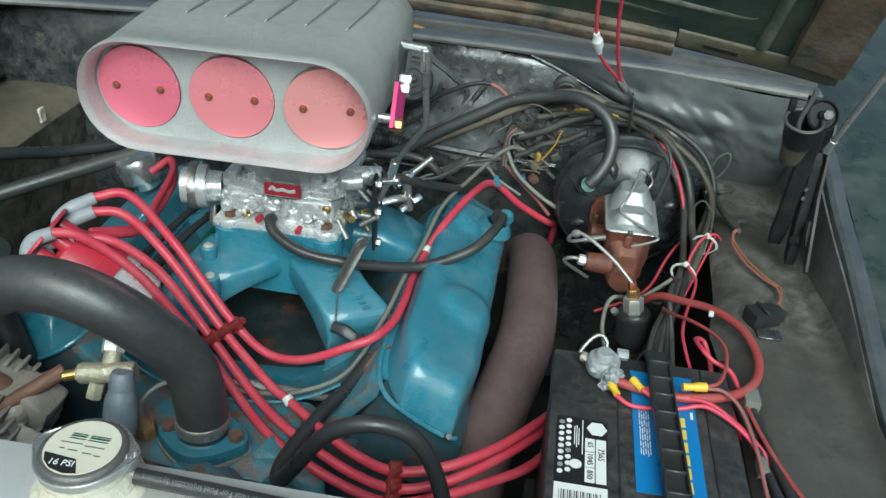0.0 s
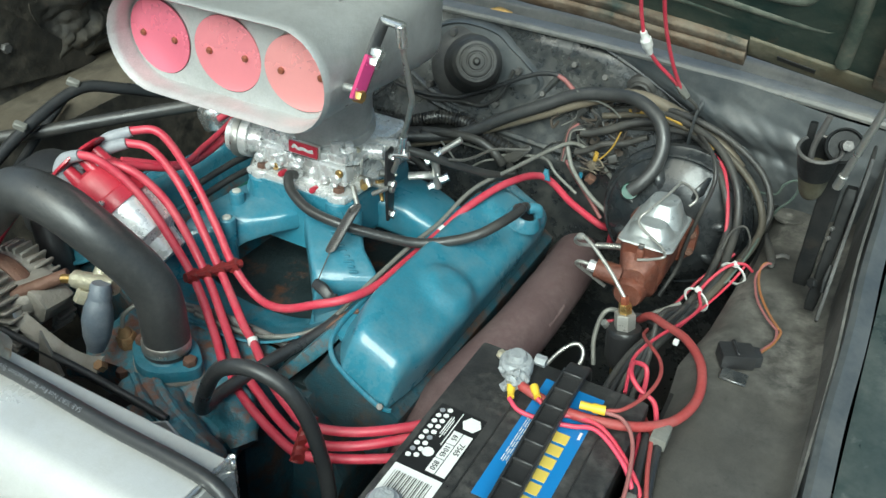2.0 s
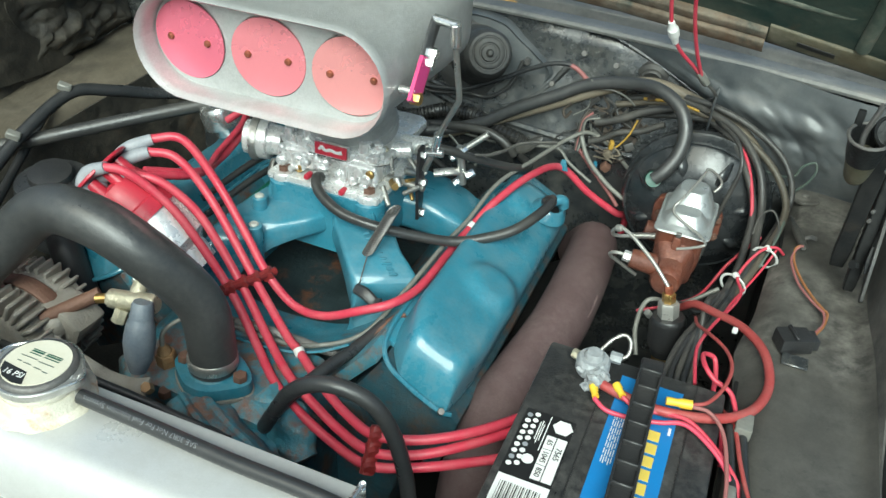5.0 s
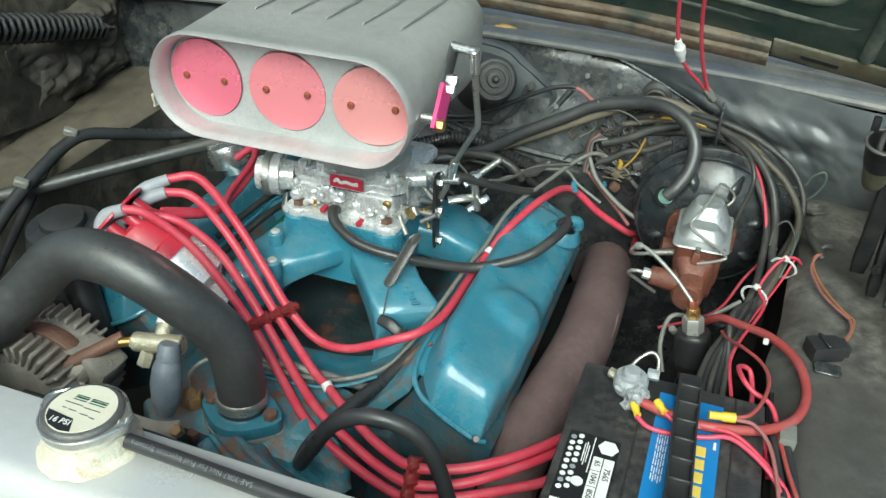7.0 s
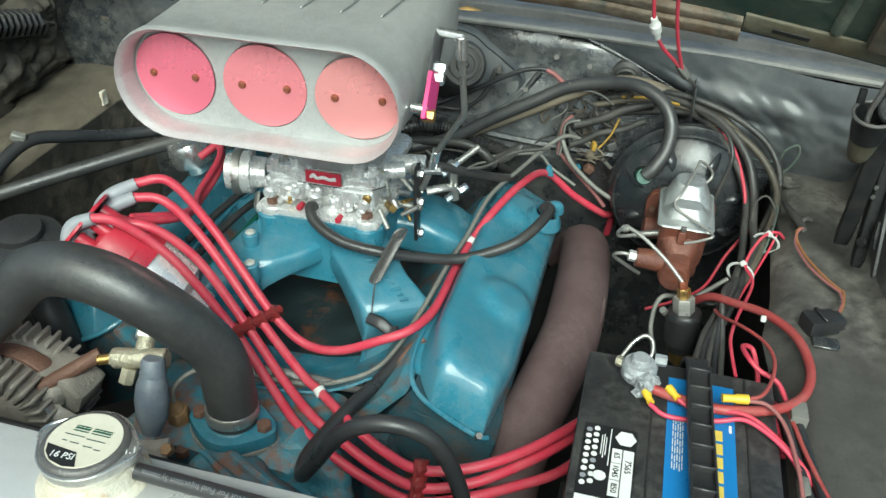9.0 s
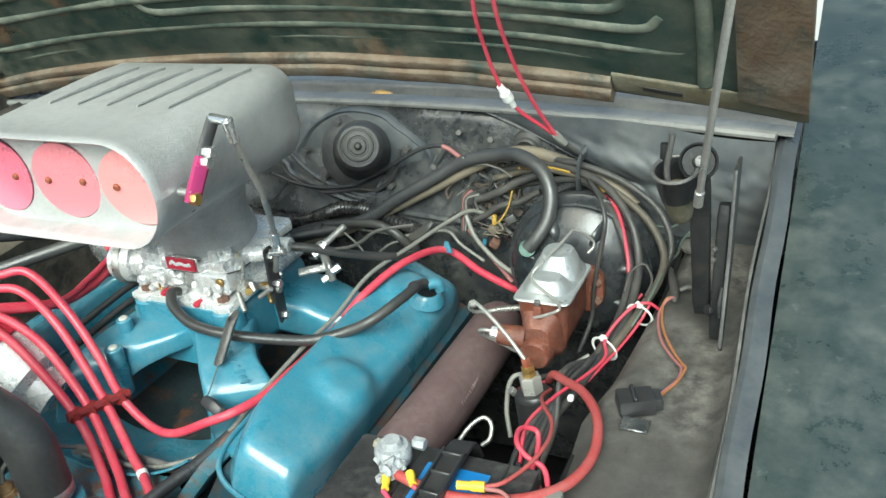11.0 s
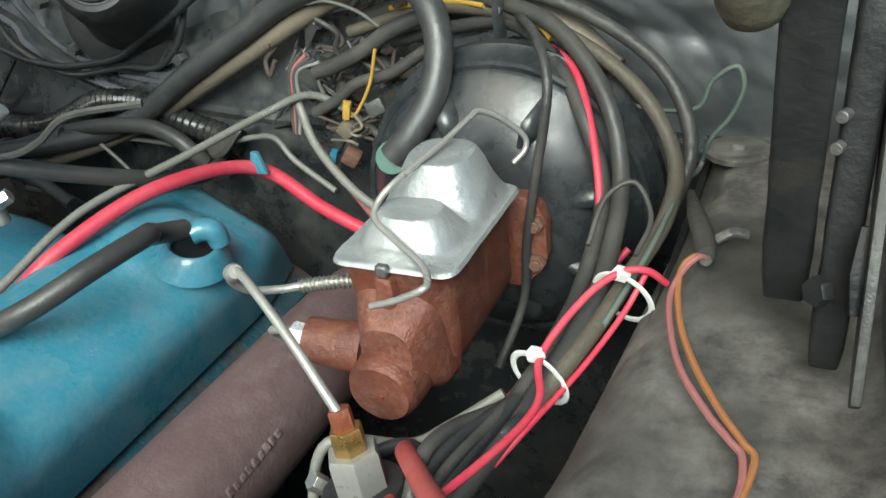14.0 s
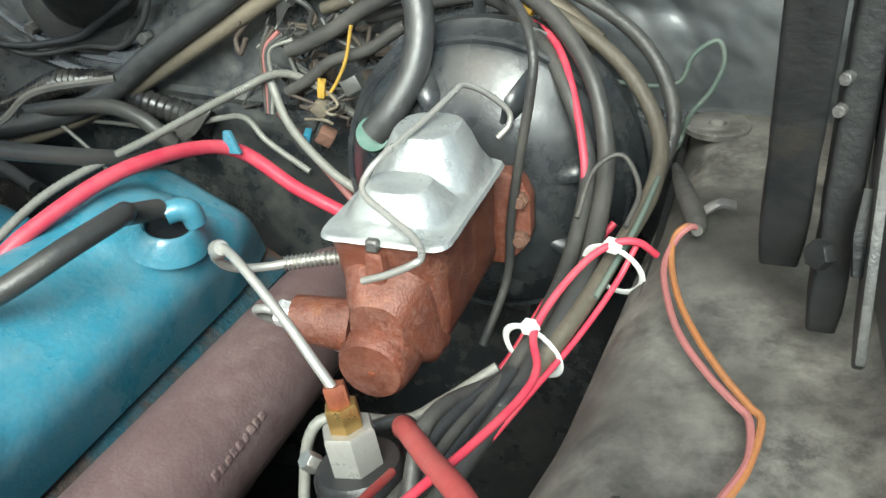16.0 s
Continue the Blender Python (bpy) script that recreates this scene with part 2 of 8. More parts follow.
MANIFOLD = surface("heat_browned_cast_iron", (0.108, 0.066, 0.067), 0.72, 0, (0.068, 0.043, 0.042), 0.7, 18, 0.22, 380, (0.16, 0.115, 0.105), 0.12, 60, dust=(0.18, 0.135, 0.128), dust_amount=0.55, dust_scale=90)
ALT = surface("corroded_cast_aluminium", (0.32, 0.295, 0.26), 0.6, 0.3, (0.18, 0.15, 0.12), 0.8, 30, 0.4, 240)
ALT_RUST = surface("rusty_brown_steel", (0.165, 0.088, 0.062), 0.65, 0.2, (0.10, 0.06, 0.045), 0.6, 40, 0.4, 240)
WHITE_PLASTIC = surface("white_nylon", (0.64, 0.64, 0.615), 0.4, 0, (0.6, 0.58, 0.53), 0.4, 60, 0.05, 300, fine=0.03)
BLUE_SLEEVE = surface("blue_crimp_sleeve", (0.03, 0.14, 0.22), 0.4, 0, (0.05, 0.22, 0.24), 0.4, 60, 0.05, 300)
YELLOW = surface("yellow_terminal_sleeve", (0.70, 0.47, 0.04), 0.4, 0, (0.55, 0.36, 0.05), 0.4, 60, 0.05, 300, fine=0.04)
YELLOW_WIRE = surface("yellow_wire", (0.42, 0.26, 0.045), 0.5, 0, (0.30, 0.19, 0.05), 0.7, 60, 0.05, 300)
ORANGE_WIRE = surface("orange_wire", (0.29, 0.12, 0.045), 0.5, 0, (0.20, 0.10, 0.055), 0.6, 40, 0.05, 300)
PINK_WIRE = surface("pink_wire", (0.58, 0.06, 0.11), 0.45, 0, (0.45, 0.05, 0.09), 0.5, 40, 0.05, 300)
DULL_PINK = surface("dusty_pink_wire", (0.28, 0.105, 0.10), 0.6, 0, (0.20, 0.095, 0.085), 0.5, 40, 0.05, 300)
GREEN_PLASTIC = surface("green_grommet", (0.008, 0.070, 0.046), 0.4, 0, (0.012, 0.11, 0.075), 0.4, 60, 0.05, 300)
GREEN_WIRE = surface("grey_green_wire", (0.08, 0.11, 0.093), 0.6, 0, (0.18, 0.17, 0.14), 0.6, 40, 0.05, 300)
GRIME = surface("brown_grimy_tape", (0.050, 0.038, 0.030), 0.75, 0, (0.090, 0.070, 0.052), 0.8, 40, 0.3, 200)
RESIDUE = surface("cream_mineral_residue", (0.58, 0.55, 0.46), 0.8, 0, (0.46, 0.39, 0.27), 0.8, 34, 0.4, 220, (0.42, 0.18, 0.05), 0.30, 28)

PLUG_CRUST = surface("brown_corroded_brass", (0.26, 0.145, 0.065), 0.6, 0.2, (0.42, 0.30, 0.17), 0.8, 70, 0.5, 200)
PALE_WIRE = surface("pale_braided_wire", (0.19, 0.187, 0.168), 0.55, 0.1, (0.12, 0.115, 0.095), 0.6, 60, 0.2, 300)
LABEL_BLUE = surface("blue_label", (0.025, 0.18, 0.46), 0.4, 0, (0.03, 0.13, 0.36), 0.4, 30, 0.04, 300, fine=0.04)
LABEL_CREAM = surface("yellowed_label", (0.60, 0.57, 0.47), 0.5, 0, (0.50, 0.45, 0.33), 0.6, 40, 0.05, 300, fine=0.04)
LABEL_BLACK = surface("black_label", (0.014, 0.014, 0.015), 0.35, 0, (0.03, 0.03, 0.03), 0.4, 30, 0.04, 300)
LABEL_WHITE = surface("white_print", (0.72, 0.72, 0.70), 0.45, 0, (0.58, 0.57, 0.55), 0.4, 40, 0.03, 300, fine=0.03)
LABEL_YELLOW = surface("yellow_print", (0.70, 0.52, 0.10), 0.45, 0, (0.55, 0.40, 0.08), 0.4, 40, 0.03, 300, fine=0.03)
CORROSION = surface("grey_terminal_corrosion", (0.36, 0.375, 0.385), 0.5, 0.15, (0.18, 0.185, 0.185), 0.9, 80, 0.6, 220, (0.55, 0.56, 0.56), 0.2, 60)
MELTED_BLUE = surface("frosted_grey_blue_boot", (0.115, 0.140, 0.175), 0.42, 0, (0.20, 0.215, 0.235), 0.7, 34, 0.15, 260, dust=(0.30, 0.31, 0.32), dust_amount=0.5, dust_scale=50)
RAD_ALU = surface("bare_sheet_aluminium", (0.55, 0.55, 0.54), 0.34, 0.45, (0.43, 0.43, 0.415), 0.6, 7, 0.06, 600, fine=0.04, dust=(0.38, 0.37, 0.345), dust_amount=0.4, dust_scale=24)
CONCRETE = surface("pale_concrete", (0.46, 0.45, 0.42), 0.85, 0, (0.36, 0.35, 0.32), 0.6, 1.5, 0.3, 60)
GRASS = surface("lawn", (0.10, 0.16, 0.045), 0.9, 0, (0.14, 0.15, 0.05), 0.7, 3, 0.6, 90)


# ---------------------------------------------------------------- mesh helpers
def part(name, bm, material, parent=None, label="", smooth=True):
    """Links a bmesh as one mesh object, under a thing or a part when a parent is given."""
    me = bpy.data.meshes.new(name)
    bm.normal_update()
    bm.to_mesh(me)
    bm.free()
    if smooth:
        for p in me.polygons:
            p.use_smooth = True
        me.set_sharp_from_angle(angle=radians(38))
    me.materials.append(material)
    ob = new(name, me)
    ob.parent = parent
    if label:
        tagged(ob, label)
    return ob


def thing(name, label, category, at=(0, 0, 0), group="", kind=""):
    ob = new(name)
    ob.empty_display_size = 0.02
    return tagged(ob, label, category, group, kind)


def box(x0, x1, y0, y1, z0, z1, bevel=0.0, seg=2, bm=None, m=None):
    own = bm is None
    b2 = bmesh.new()
    bmesh.ops.create_cube(b2, size=1.0)
    for v in b2.verts:
        v.co = Vector((x0 + (v.co.x + 0.5) * (x1 - x0), y0 + (v.co.y + 0.5) * (y1 - y0), z0 + (v.co.z + 0.5) * (z1 - z0)))
    if bevel:
        bmesh.ops.bevel(b2, geom=list(b2.edges), offset=bevel, segments=seg, affect="EDGES", profile=0.6)
    if m is not None:
        b2.transform(m)
    return b2 if own else merge(bm, b2)


def merge(bm, other):
    me = bpy.data.meshes.new("tmp")
    other.to_mesh(me)
    other.free()
    bm.from_mesh(me)
    bpy.data.meshes.remove(me)
    return bm


def axis_matrix(a, b):
    a, b = Vector(a), Vector(b)
    return Matrix.Translation(a) @ (b - a).to_track_quat("Z", "Y").to_matrix().to_4x4()


def lathe(a, b, profile, sides=24, bm=None, caps=True):
    """A turned solid on the axis from a to b; profile: pairs of way along the axis (0 to 1) and radius."""
    b2 = bmesh.new()
    m, h = axis_matrix(a, b), (Vector(b) - Vector(a)).length
    rings = []
    for s, r in profile:
        rings.append([b2.verts.new(m @ Vector((r * math.cos(2 * math.pi * i / sides), r * math.sin(2 * math.pi * i / sides), s * h))) for i in range(sides)])
    for p, q in zip(rings, rings[1:]):
        for i in range(sides):
            j = (i + 1) % sides
            b2.faces.new((p[i], p[j], q[j], q[i]))
    if caps:
        b2.faces.new(rings[0][::-1])
        b2.faces.new(rings[-1])
    return b2 if bm is None else merge(bm, b2)


def rod(a, b, r, sides=16, bevel=0.12, bm=None):
    h = max(1e-6, (Vector(b) - Vector(a)).length)
    e = min(0.45, bevel * r / h)
    return lathe(a, b, [(0, r * 0.88), (e, r), (1 - e, r), (1, r * 0.88)], sides, bm)


def hexnut(a, b, r, bm=None):
    h = max(1e-6, (Vector(b) - Vector(a)).length)
    e = min(0.3, 0.15 * r / h)
    return lathe(a, b, [(0, r * 0.93), (e, r), (1 - e, r), (1, r * 0.9)], 6, bm)


def spline(points, per=8):
    """A smooth line through the points (centripetal-like Catmull-Rom)."""
    p = [Vector(q) for q in points]
    if len(p) < 3:
        return [p[0].lerp(p[-1], i / per) for i in range(per + 1)]
    p = [p[0] * 2 - p[1]] + p + [p[-1] * 2 - p[-2]]
    out = []
    for i in range(1, len(p) - 2):
        a, b, c, d = p[i - 1], p[i], p[i + 1], p[i + 2]
        for k in range(per):
            t = k / per
            out.append(0.5 * (2 * b + (c - a) * t + (2 * a - 5 * b + 4 * c - d) * t * t + (3 * b - a - 3 * c + d) * t ** 3))
    out.append(p[-2])
    return out


def sweep(points, radius, sides=10, per=8, flat=1.0, bm=None, up=None, ripple=0.0):
    """A tube along a smooth line; radius: a number or one a point; flat squashes it along up; ripple: depth of ring corrugation."""
    line = spline(points, per)
    n = len(line)
    if isinstance(radius, (int, float)):
        rad = [radius] * n
    else:
        rad = [float(np.interp(i / (n - 1) * (len(radius) - 1), range(len(radius)), radius)) for i in range(n)]
    b2 = bmesh.new()
    tang = [(line[min(i + 1, n - 1)] - line[max(i - 1, 0)]).normalized() for i in range(n)]
    side = (Vector(up).cross(tang[0]) if up else tang[0].orthogonal()).normalized()
    rings = []
    for i in range(n):
        side = Vector(up).cross(tang[i]).normalized() if up else (side - tang[i] * side.dot(tang[i])).normalized()
        nrm = tang[i].cross(side)
        r = rad[i] * (1 - ripple * (i % 2))
        rings.append([b2.verts.new(line[i] + side * (r * math.cos(2 * math.pi * k / sides)) + nrm * (r * flat * math.sin(2 * math.pi * k / sides))) for k in range(sides)])
    for p, q in zip(rings, rings[1:]):
        for k in range(sides):
            j = (k + 1) % sides
            b2.faces.new((p[k], p[j], q[j], q[k]))
    b2.faces.new(rings[0][::-1])
    b2.faces.new(rings[-1])
    return b2 if bm is None else merge(bm, b2)


def loft(sections, bm=None, closed=True):
    """A skin over rings of points with equal counts, capped at both ends."""
    b2 = bmesh.new()
    rings = [[b2.verts.new(Vector(p)) for p in s] for s in sections]
    for p, q in zip(rings, rings[1:]):
        for k in range(len(p)):
            j = (k + 1) % len(p)
            b2.faces.new((p[k], p[j], q[j], q[k]))
    if closed:
        b2.faces.new(rings[0][::-1])
        b2.faces.new(rings[-1])
    bmesh.ops.recalc_face_normals(b2, faces=b2.faces)
    return b2 if bm is None else merge(bm, b2)


def round_rect(cx, cz, hw, hh, r, y, n=6, rb=None):
    """A ring in a plane of constant y: half width, half height, corner radius (rb: of the lower corners)."""
    pts = []
    for sx, sz, a0 in ((1, 1, 0), (-1, 1, 90), (-1, -1, 180), (1, -1, 270)):
        q = r if sz > 0 or rb is None else rb
        q = min(q, hw, hh)
        for i in range(n + 1):
            a = radians(a0 + 90 * i / n)
            pts.append((cx + sx * (hw - q) + q * math.cos(a), y, cz + sz * (hh - q) + q * math.sin(a)))
    return pts


def beam(points, hw, hh, r, per=5, n=4):
    """A bar of rounded rectangular section along a smooth line, kept upright; half widths and heights one a point."""
    line = spline(points, per)
    m = len(line)
    secs = []
    for i, p in enumerate(line):
        t = (line[min(i + 1, m - 1)] - line[max(i - 1, 0)]).normalized()
        s = t.cross(Vector((0, 0, 1))).normalized()
        u = s.cross(t)
        f = i / (m - 1) * (len(hw) - 1)
        w, h = float(np.interp(f, range(len(hw)), hw)), float(np.interp(f, range(len(hh)), hh))
        secs.append([p + s * q[0] + u * q[2] for q in round_rect(0, 0, w, h, r, 0, n)])
    return loft(secs)


def prism(poly, axis, lo, hi, bevel=0.0, seg=2, bm=None):
    """A polygon pulled along an axis: 'x' takes (y, z) pairs, 'y' (x, z), 'z' (x, y)."""
    put = {"x": lambda p, h: (h, p[0], p[1]), "y": lambda p, h: (p[0], h, p[1]), "z": lambda p, h: (p[0], p[1], h)}[axis]
    b2 = loft([[put(p, lo) for p in poly], [put(p, hi) for p in poly]])
    if bevel:
        bmesh.ops.bevel(b2, geom=list(b2.edges), offset=bevel, segments=seg, affect="EDGES", profile=0.6)
    return b2 if bm is None else merge(bm, b2)


def wire(name, label, category, pts, r, material, group="", sides=12, per=8, **kw):
    return tagged(part(name, sweep(pts, r, sides, per, **kw), material), label, category, group)


def sheet(name, fn, nu, nv, material, thick=0.002, parent=None):
    """A thin shell over a grid of points fn(u, v), with thickness below."""
    bm = bmesh.new()
    grid = [[bm.verts.new(fn(i / nu, j / nv)) for j in range(nv + 1)] for i in range(nu + 1)]
    for i in range(nu):
        for j in range(nv):
            bm.faces.new((grid[i][j], grid[i + 1][j], grid[i + 1][j + 1], grid[i][j + 1]))
    bmesh.ops.recalc_face_normals(bm, faces=bm.faces)
    bmesh.ops.solidify(bm, geom=list(bm.faces), thickness=thick)
    return part(name, bm, material, parent)


def structure(name, bm, material, label, category=""):
    return tagged(part(name, bm, material), label, category or name.split("_")[0], "", "structure")


def cast(bm, cuts=2, amp=0.002, scale=40.0, seed=0.0):
    """Roughens a casting: finer faces, each corner pushed in or out by noise."""
    if cuts:
        bmesh.ops.subdivide_edges(bm, edges=list(bm.edges), cuts=cuts, use_grid_fill=True)
    bm.normal_update()
    for v in bm.verts:
        v.co += v.normal * amp * noise.noise(v.co * scale + Vector((seed, seed, 0)))
    return bm

# ---------------------------------------------------------------- setting: ground, bay walls, fenders, cowl, hood
XC = -0.332  # the engine's middle


def rail_z(y):
    return 0.90 + (y - 0.70) * 0.245


ground_bm = bmesh.new()
bmesh.ops.create_grid(ground_bm, x_segments=24, y_segments=24, size=60)
structure("ground", ground_bm, CONCRETE, "pale concrete yard reaching to the horizon", "ground")
lawn_bm = box(-30, -5.5, 1.5, 40, -0.05, 0.03)
structure("lawn", lawn_bm, GRASS, "strip of green lawn beside the concrete", "lawn")

structure("bay_floor", box(-1.05, 0.40, 0.20, 1.36, 0.40, 0.42, 0.004), SHADE_BLACK, "black floor below the engine, deep shade in its colour", "floor")

# right apron: level shelf, inner wall, outer wall up to the drip rail
def shelf_fn(u, v):
    y = 0.36 + v * 0.93
    edge = float(np.interp(y, (0.36, 0.80, 0.86, 0.94, 1.04, 1.10, 1.18, 1.29), (0.231, 0.231, 0.226, 0.241, 0.248, 0.252, 0.258, 0.260)))
    x = edge + u * (0.366 - edge)
    z = 0.889 + 0.0025 * math.sin(9 * y + 5 * x) + 0.002 * noise.noise(Vector((x * 12, y * 9, 0.3)))
    if u < 0.24:
        z -= 0.026 * ((0.24 - u) / 0.24) ** 1.6
    if u > 0.86:
        z += 0.012 * ((u - 0.86) / 0.14) ** 2
    return (x, y, z)


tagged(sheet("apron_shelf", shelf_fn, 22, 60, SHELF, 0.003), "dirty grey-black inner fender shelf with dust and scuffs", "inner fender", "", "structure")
structure("apron_wall_rear", prism([(0.260, 0.42), (0.257, 0.42), (0.257, 0.872), (0.261, 0.872)], "y", 0.88, 1.29), SHADE_BLACK, "black inner fender wall below the shelf", "inner fender")
structure("apron_wall_right", prism([(0.235, 0.42), (0.232, 0.42), (0.232, 0.872), (0.236, 0.872)], "y", 0.36, 0.80), SHADE_BLACK, "black inner fender wall below the shelf", "inner fender")


def outer_fn(u, v):
    y = 0.36 + v * 0.99
    top = rail_z(y) - 0.004
    return (0.366 + 0.006 * u + 0.002 * math.sin(17 * y), y, 0.893 + u * (max(top, 0.895) - 0.893))


tagged(sheet("apron_upstand", outer_fn, 6, 40, DUSTY_PLATE, 0.003), "dusty grey upright strip between shelf and fender rail", "inner fender", "", "structure")


def rail_fn(u, v):
    y = 0.30 + v * 1.05
    z = rail_z(y)
    prof = [(0.371, -0.012), (0.374, 0.002), (0.380, 0.005), (0.388, 0.003), (0.396, 0.001)]
    k = u * 4
    i = min(3, int(k))
    f = k - i
    x = prof[i][0] + f * (prof[i + 1][0] - prof[i][0])
    return (x + 0.001 * math.sin(30 * y), y, z + prof[i][1] + f * (prof[i + 1][1] - prof[i][1]) + 0.0008 * math.sin(41 * y))


tagged(sheet("fender_rail", rail_fn, 12, 60, GREY_PANEL, 0.002), "worn painted drip rail along the fender edge", "fender rail", "", "structure")


def fender_fn(u, v):
    y = -0.05 + v * 1.75
    x = 0.399 + u * 0.42
    z = rail_z(y) - 0.004 + 0.02 * math.sin(u * 2.2) - 0.16 * u * u
    return (x, y, z)


fender = tagged(sheet("fender", fender_fn, 20, 40, FENDER, 0.003), "dark green-black scratched front fender top", "fender", "", "structure")

# plain outer body below the bay, closing it down to the ground
structure("fender_side", prism([(-0.05, 0.28), (1.70, 0.28), (1.70, 1.0), (-0.05, 0.575)], "x", 0.815, 0.822, 0.002), FENDER, "plain dark green-black fender side", "fender")
structure("lower_wall_front", box(-1.04, 0.815, 0.288, 0.300, 0.0, 0.90, 0.003), SHADE_BLACK, "plain black front closing wall", "wall")
structure("lower_wall_rear", box(-1.04, 0.815, 1.70, 1.712, 0.0, 1.05, 0.003), SHADE_BLACK, "plain black rear closing wall", "wall")
structure("lower_wall_left", box(-1.055, -1.043, 0.288, 1.712, 0.0, 0.862, 0.003), SHADE_BLACK, "plain black left closing wall", "wall")
structure("lower_wall_right", box(0.800, 0.812, 0.288, 1.712, 0.0, 0.70, 0.003), SHADE_BLACK, "plain black right closing wall", "wall")

# left side: wall, muddy ledge, dark panel above it
def ledge_edge(y):
    return -0.850 + 0.13 * (y - 0.95)


def ledge_z(y):
    return 0.860 + 0.12 * (y - 0.95)


def apron_left_fn(u, v):
    y = 0.30 + v * 1.03
    hump = 0.030 * math.exp(-((y - 0.86) / 0.16) ** 2 - ((u - 0.42) / 0.22) ** 2)
    return (ledge_edge(y) + hump + 0.004 * noise.noise(Vector((y * 9, u * 5, 1))), y, ledge_z(y) - 0.012 - u * (ledge_z(y) - 0.432))


tagged(sheet("apron_wall_left", apron_left_fn, 30, 50, DIRT_PANEL, 0.003), "grimy black inner fender wall on the far side", "inner fender", "", "structure")


def ledge_fn(u, v):
    y = 0.25 + v * 1.075
    x0 = ledge_edge(y)
    roll = 0.014 * max(0.0, 1 - u / 0.16) ** 2
    return (x0 - u * (0.972 + x0), y, ledge_z(y) - roll + 0.004 * math.sin(u * 3.1) + 0.004 * noise.noise(Vector((u * 2, y * 6, 2))) + 0.0015 * noise.noise(Vector((u * 9, y * 30, 5))))


tagged(sheet("ledge_left", ledge_fn, 24, 60, BROWN_LEDGE, 0.003), "muddy brown inner fender ledge", "inner fender", "", "structure")


def leftpanel_fn(u, v):
    y = 0.25 + v * 1.075
    x = -0.972 - 0.05 * u + 0.008 * noise.noise(Vector((y * 7, u * 3, 4)))
    for cy in (0.72, 0.80, 0.885, 0.97):
        d = math.hypot(y - cy, 0.27 * (u - 0.36)) / 0.034
        x += 0.010 * max(0.0, 1 - d * d) - 0.010 * max(0.0, 1 - (d / 0.45) ** 2)
    return (x, y, ledge_z(y) + u * 0.27)


tagged(sheet("panel_left", leftpanel_fn, 50, 160, DIRT_PANEL, 0.003), "grimy black upper side panel with round pressings", "inner fender", "", "structure")


def pad_fn(u, v):
    """Crumpled sound-proofing hanging on the side panel."""
    y, z = 1.02 + 0.27 * u, 0.885 + 0.150 * v
    edge = min(1.0, 6 * min(u, 1 - u, v, 1 - v))
    c = 0.030 * noise.noise(Vector((y * 13, z * 17, 3))) + 0.018 * abs(noise.noise(Vector((y * 30, z * 34, 8)))) + 0.006 * noise.noise(Vector((y * 80, z * 80, 2)))
    return (-0.972 + edge * (0.020 + c), y + 0.02 * noise.noise(Vector((z * 20, 4, y * 5))) * (1 - edge * 0.5), z + 0.05 * (u - 0.5) + 0.02 * noise.noise(Vector((y * 18, 7, 1))))


tagged(sheet("sound_pad", pad_fn, 60, 70, DIRT_PANEL, 0.003), "crumpled dirty black padding on the far side panel", "padding", "", "structure")

# firewall, cowl, grey apron corner
def firewall_fn(u, v):
    x, z = -1.05 + 1.45 * u, 0.44 + 0.609 * v
    y = 1.325 - 0.30 * min(0.19, 1.049 - z) - 0.006 * noise.noise(Vector((x * 6, z * 7, 0.5))) - 0.004 * noise.noise(Vector((x * 15, z * 17, 3.5)))
    if z > 1.03:
        y = 1.325
    return (x, y, z)


tagged(sheet("firewall", firewall_fn, 120, 60, BAY_BLACK, 0.004), "glossy black dusty firewall with dents", "firewall", "", "structure")


def cowl_y(x):
    """The cowl's front edge bows towards the cabin in the middle."""
    return 1.326 - 0.17 * (x + 0.33) ** 2


COWL_D = (0.0, 0.022, 0.026, 0.040, 0.044, 0.052, 0.4)
COWL_Z = (1.052, 1.055, 1.047, 1.047, 1.062, 1.066, 1.076)


def cowl_fn(u, v):
    x = -1.05 + u * 1.44
    d = v * 0.40
    z = float(np.interp(d, COWL_D, COWL_Z)) + 0.0012 * noise.noise(Vector((x * 9, d * 14, 4)))
    return (x, cowl_y(x) + d, z)


cowl = sheet("cowl", cowl_fn, 24, 110, COWL, 0.003)
tagged(cowl, "worn grey cowl panel with a row of air slots", "cowl", "", "structure")
slot_mesh = None
for i in range(42):
    x = 0.080 - 0.0096 * i
    if slot_mesh is None:
        slot = part("air_slot", box(-0.0028, 0.0028, -0.028, 0.028, -0.002, 0.0008, 0.0006, 1), SHADE_BLACK, cowl, "", False)
        slot_mesh = slot.data
    else:
        slot = new("air_slot", slot_mesh)
        slot.parent = cowl
    slot.matrix_local = pose(x, cowl_y(x) + 0.103, 1.0682, 1.65, 0, 12)
structure("cowl_lip", sweep([(x, cowl_y(x) - 0.003, 1.048) for x in (-1.05, -0.85, -0.65, -0.45, -0.25, -0.05, 0.15, 0.37)], 0.006, 8, 8), COWL, "folded cowl lip with sealant", "cowl")


SEAM_Z = (0.885, 0.923, 0.961, 0.992, 1.017, 1.047)
SEAM_X = (0.214, 0.183, 0.139, 0.080, 0.022, -0.060)


def seam(z):
    """Where the corner panel meets the firewall."""
    return Vector((float(np.interp(z, SEAM_Z, SEAM_X)), 1.319 - 0.30 * (1.049 - z), z))


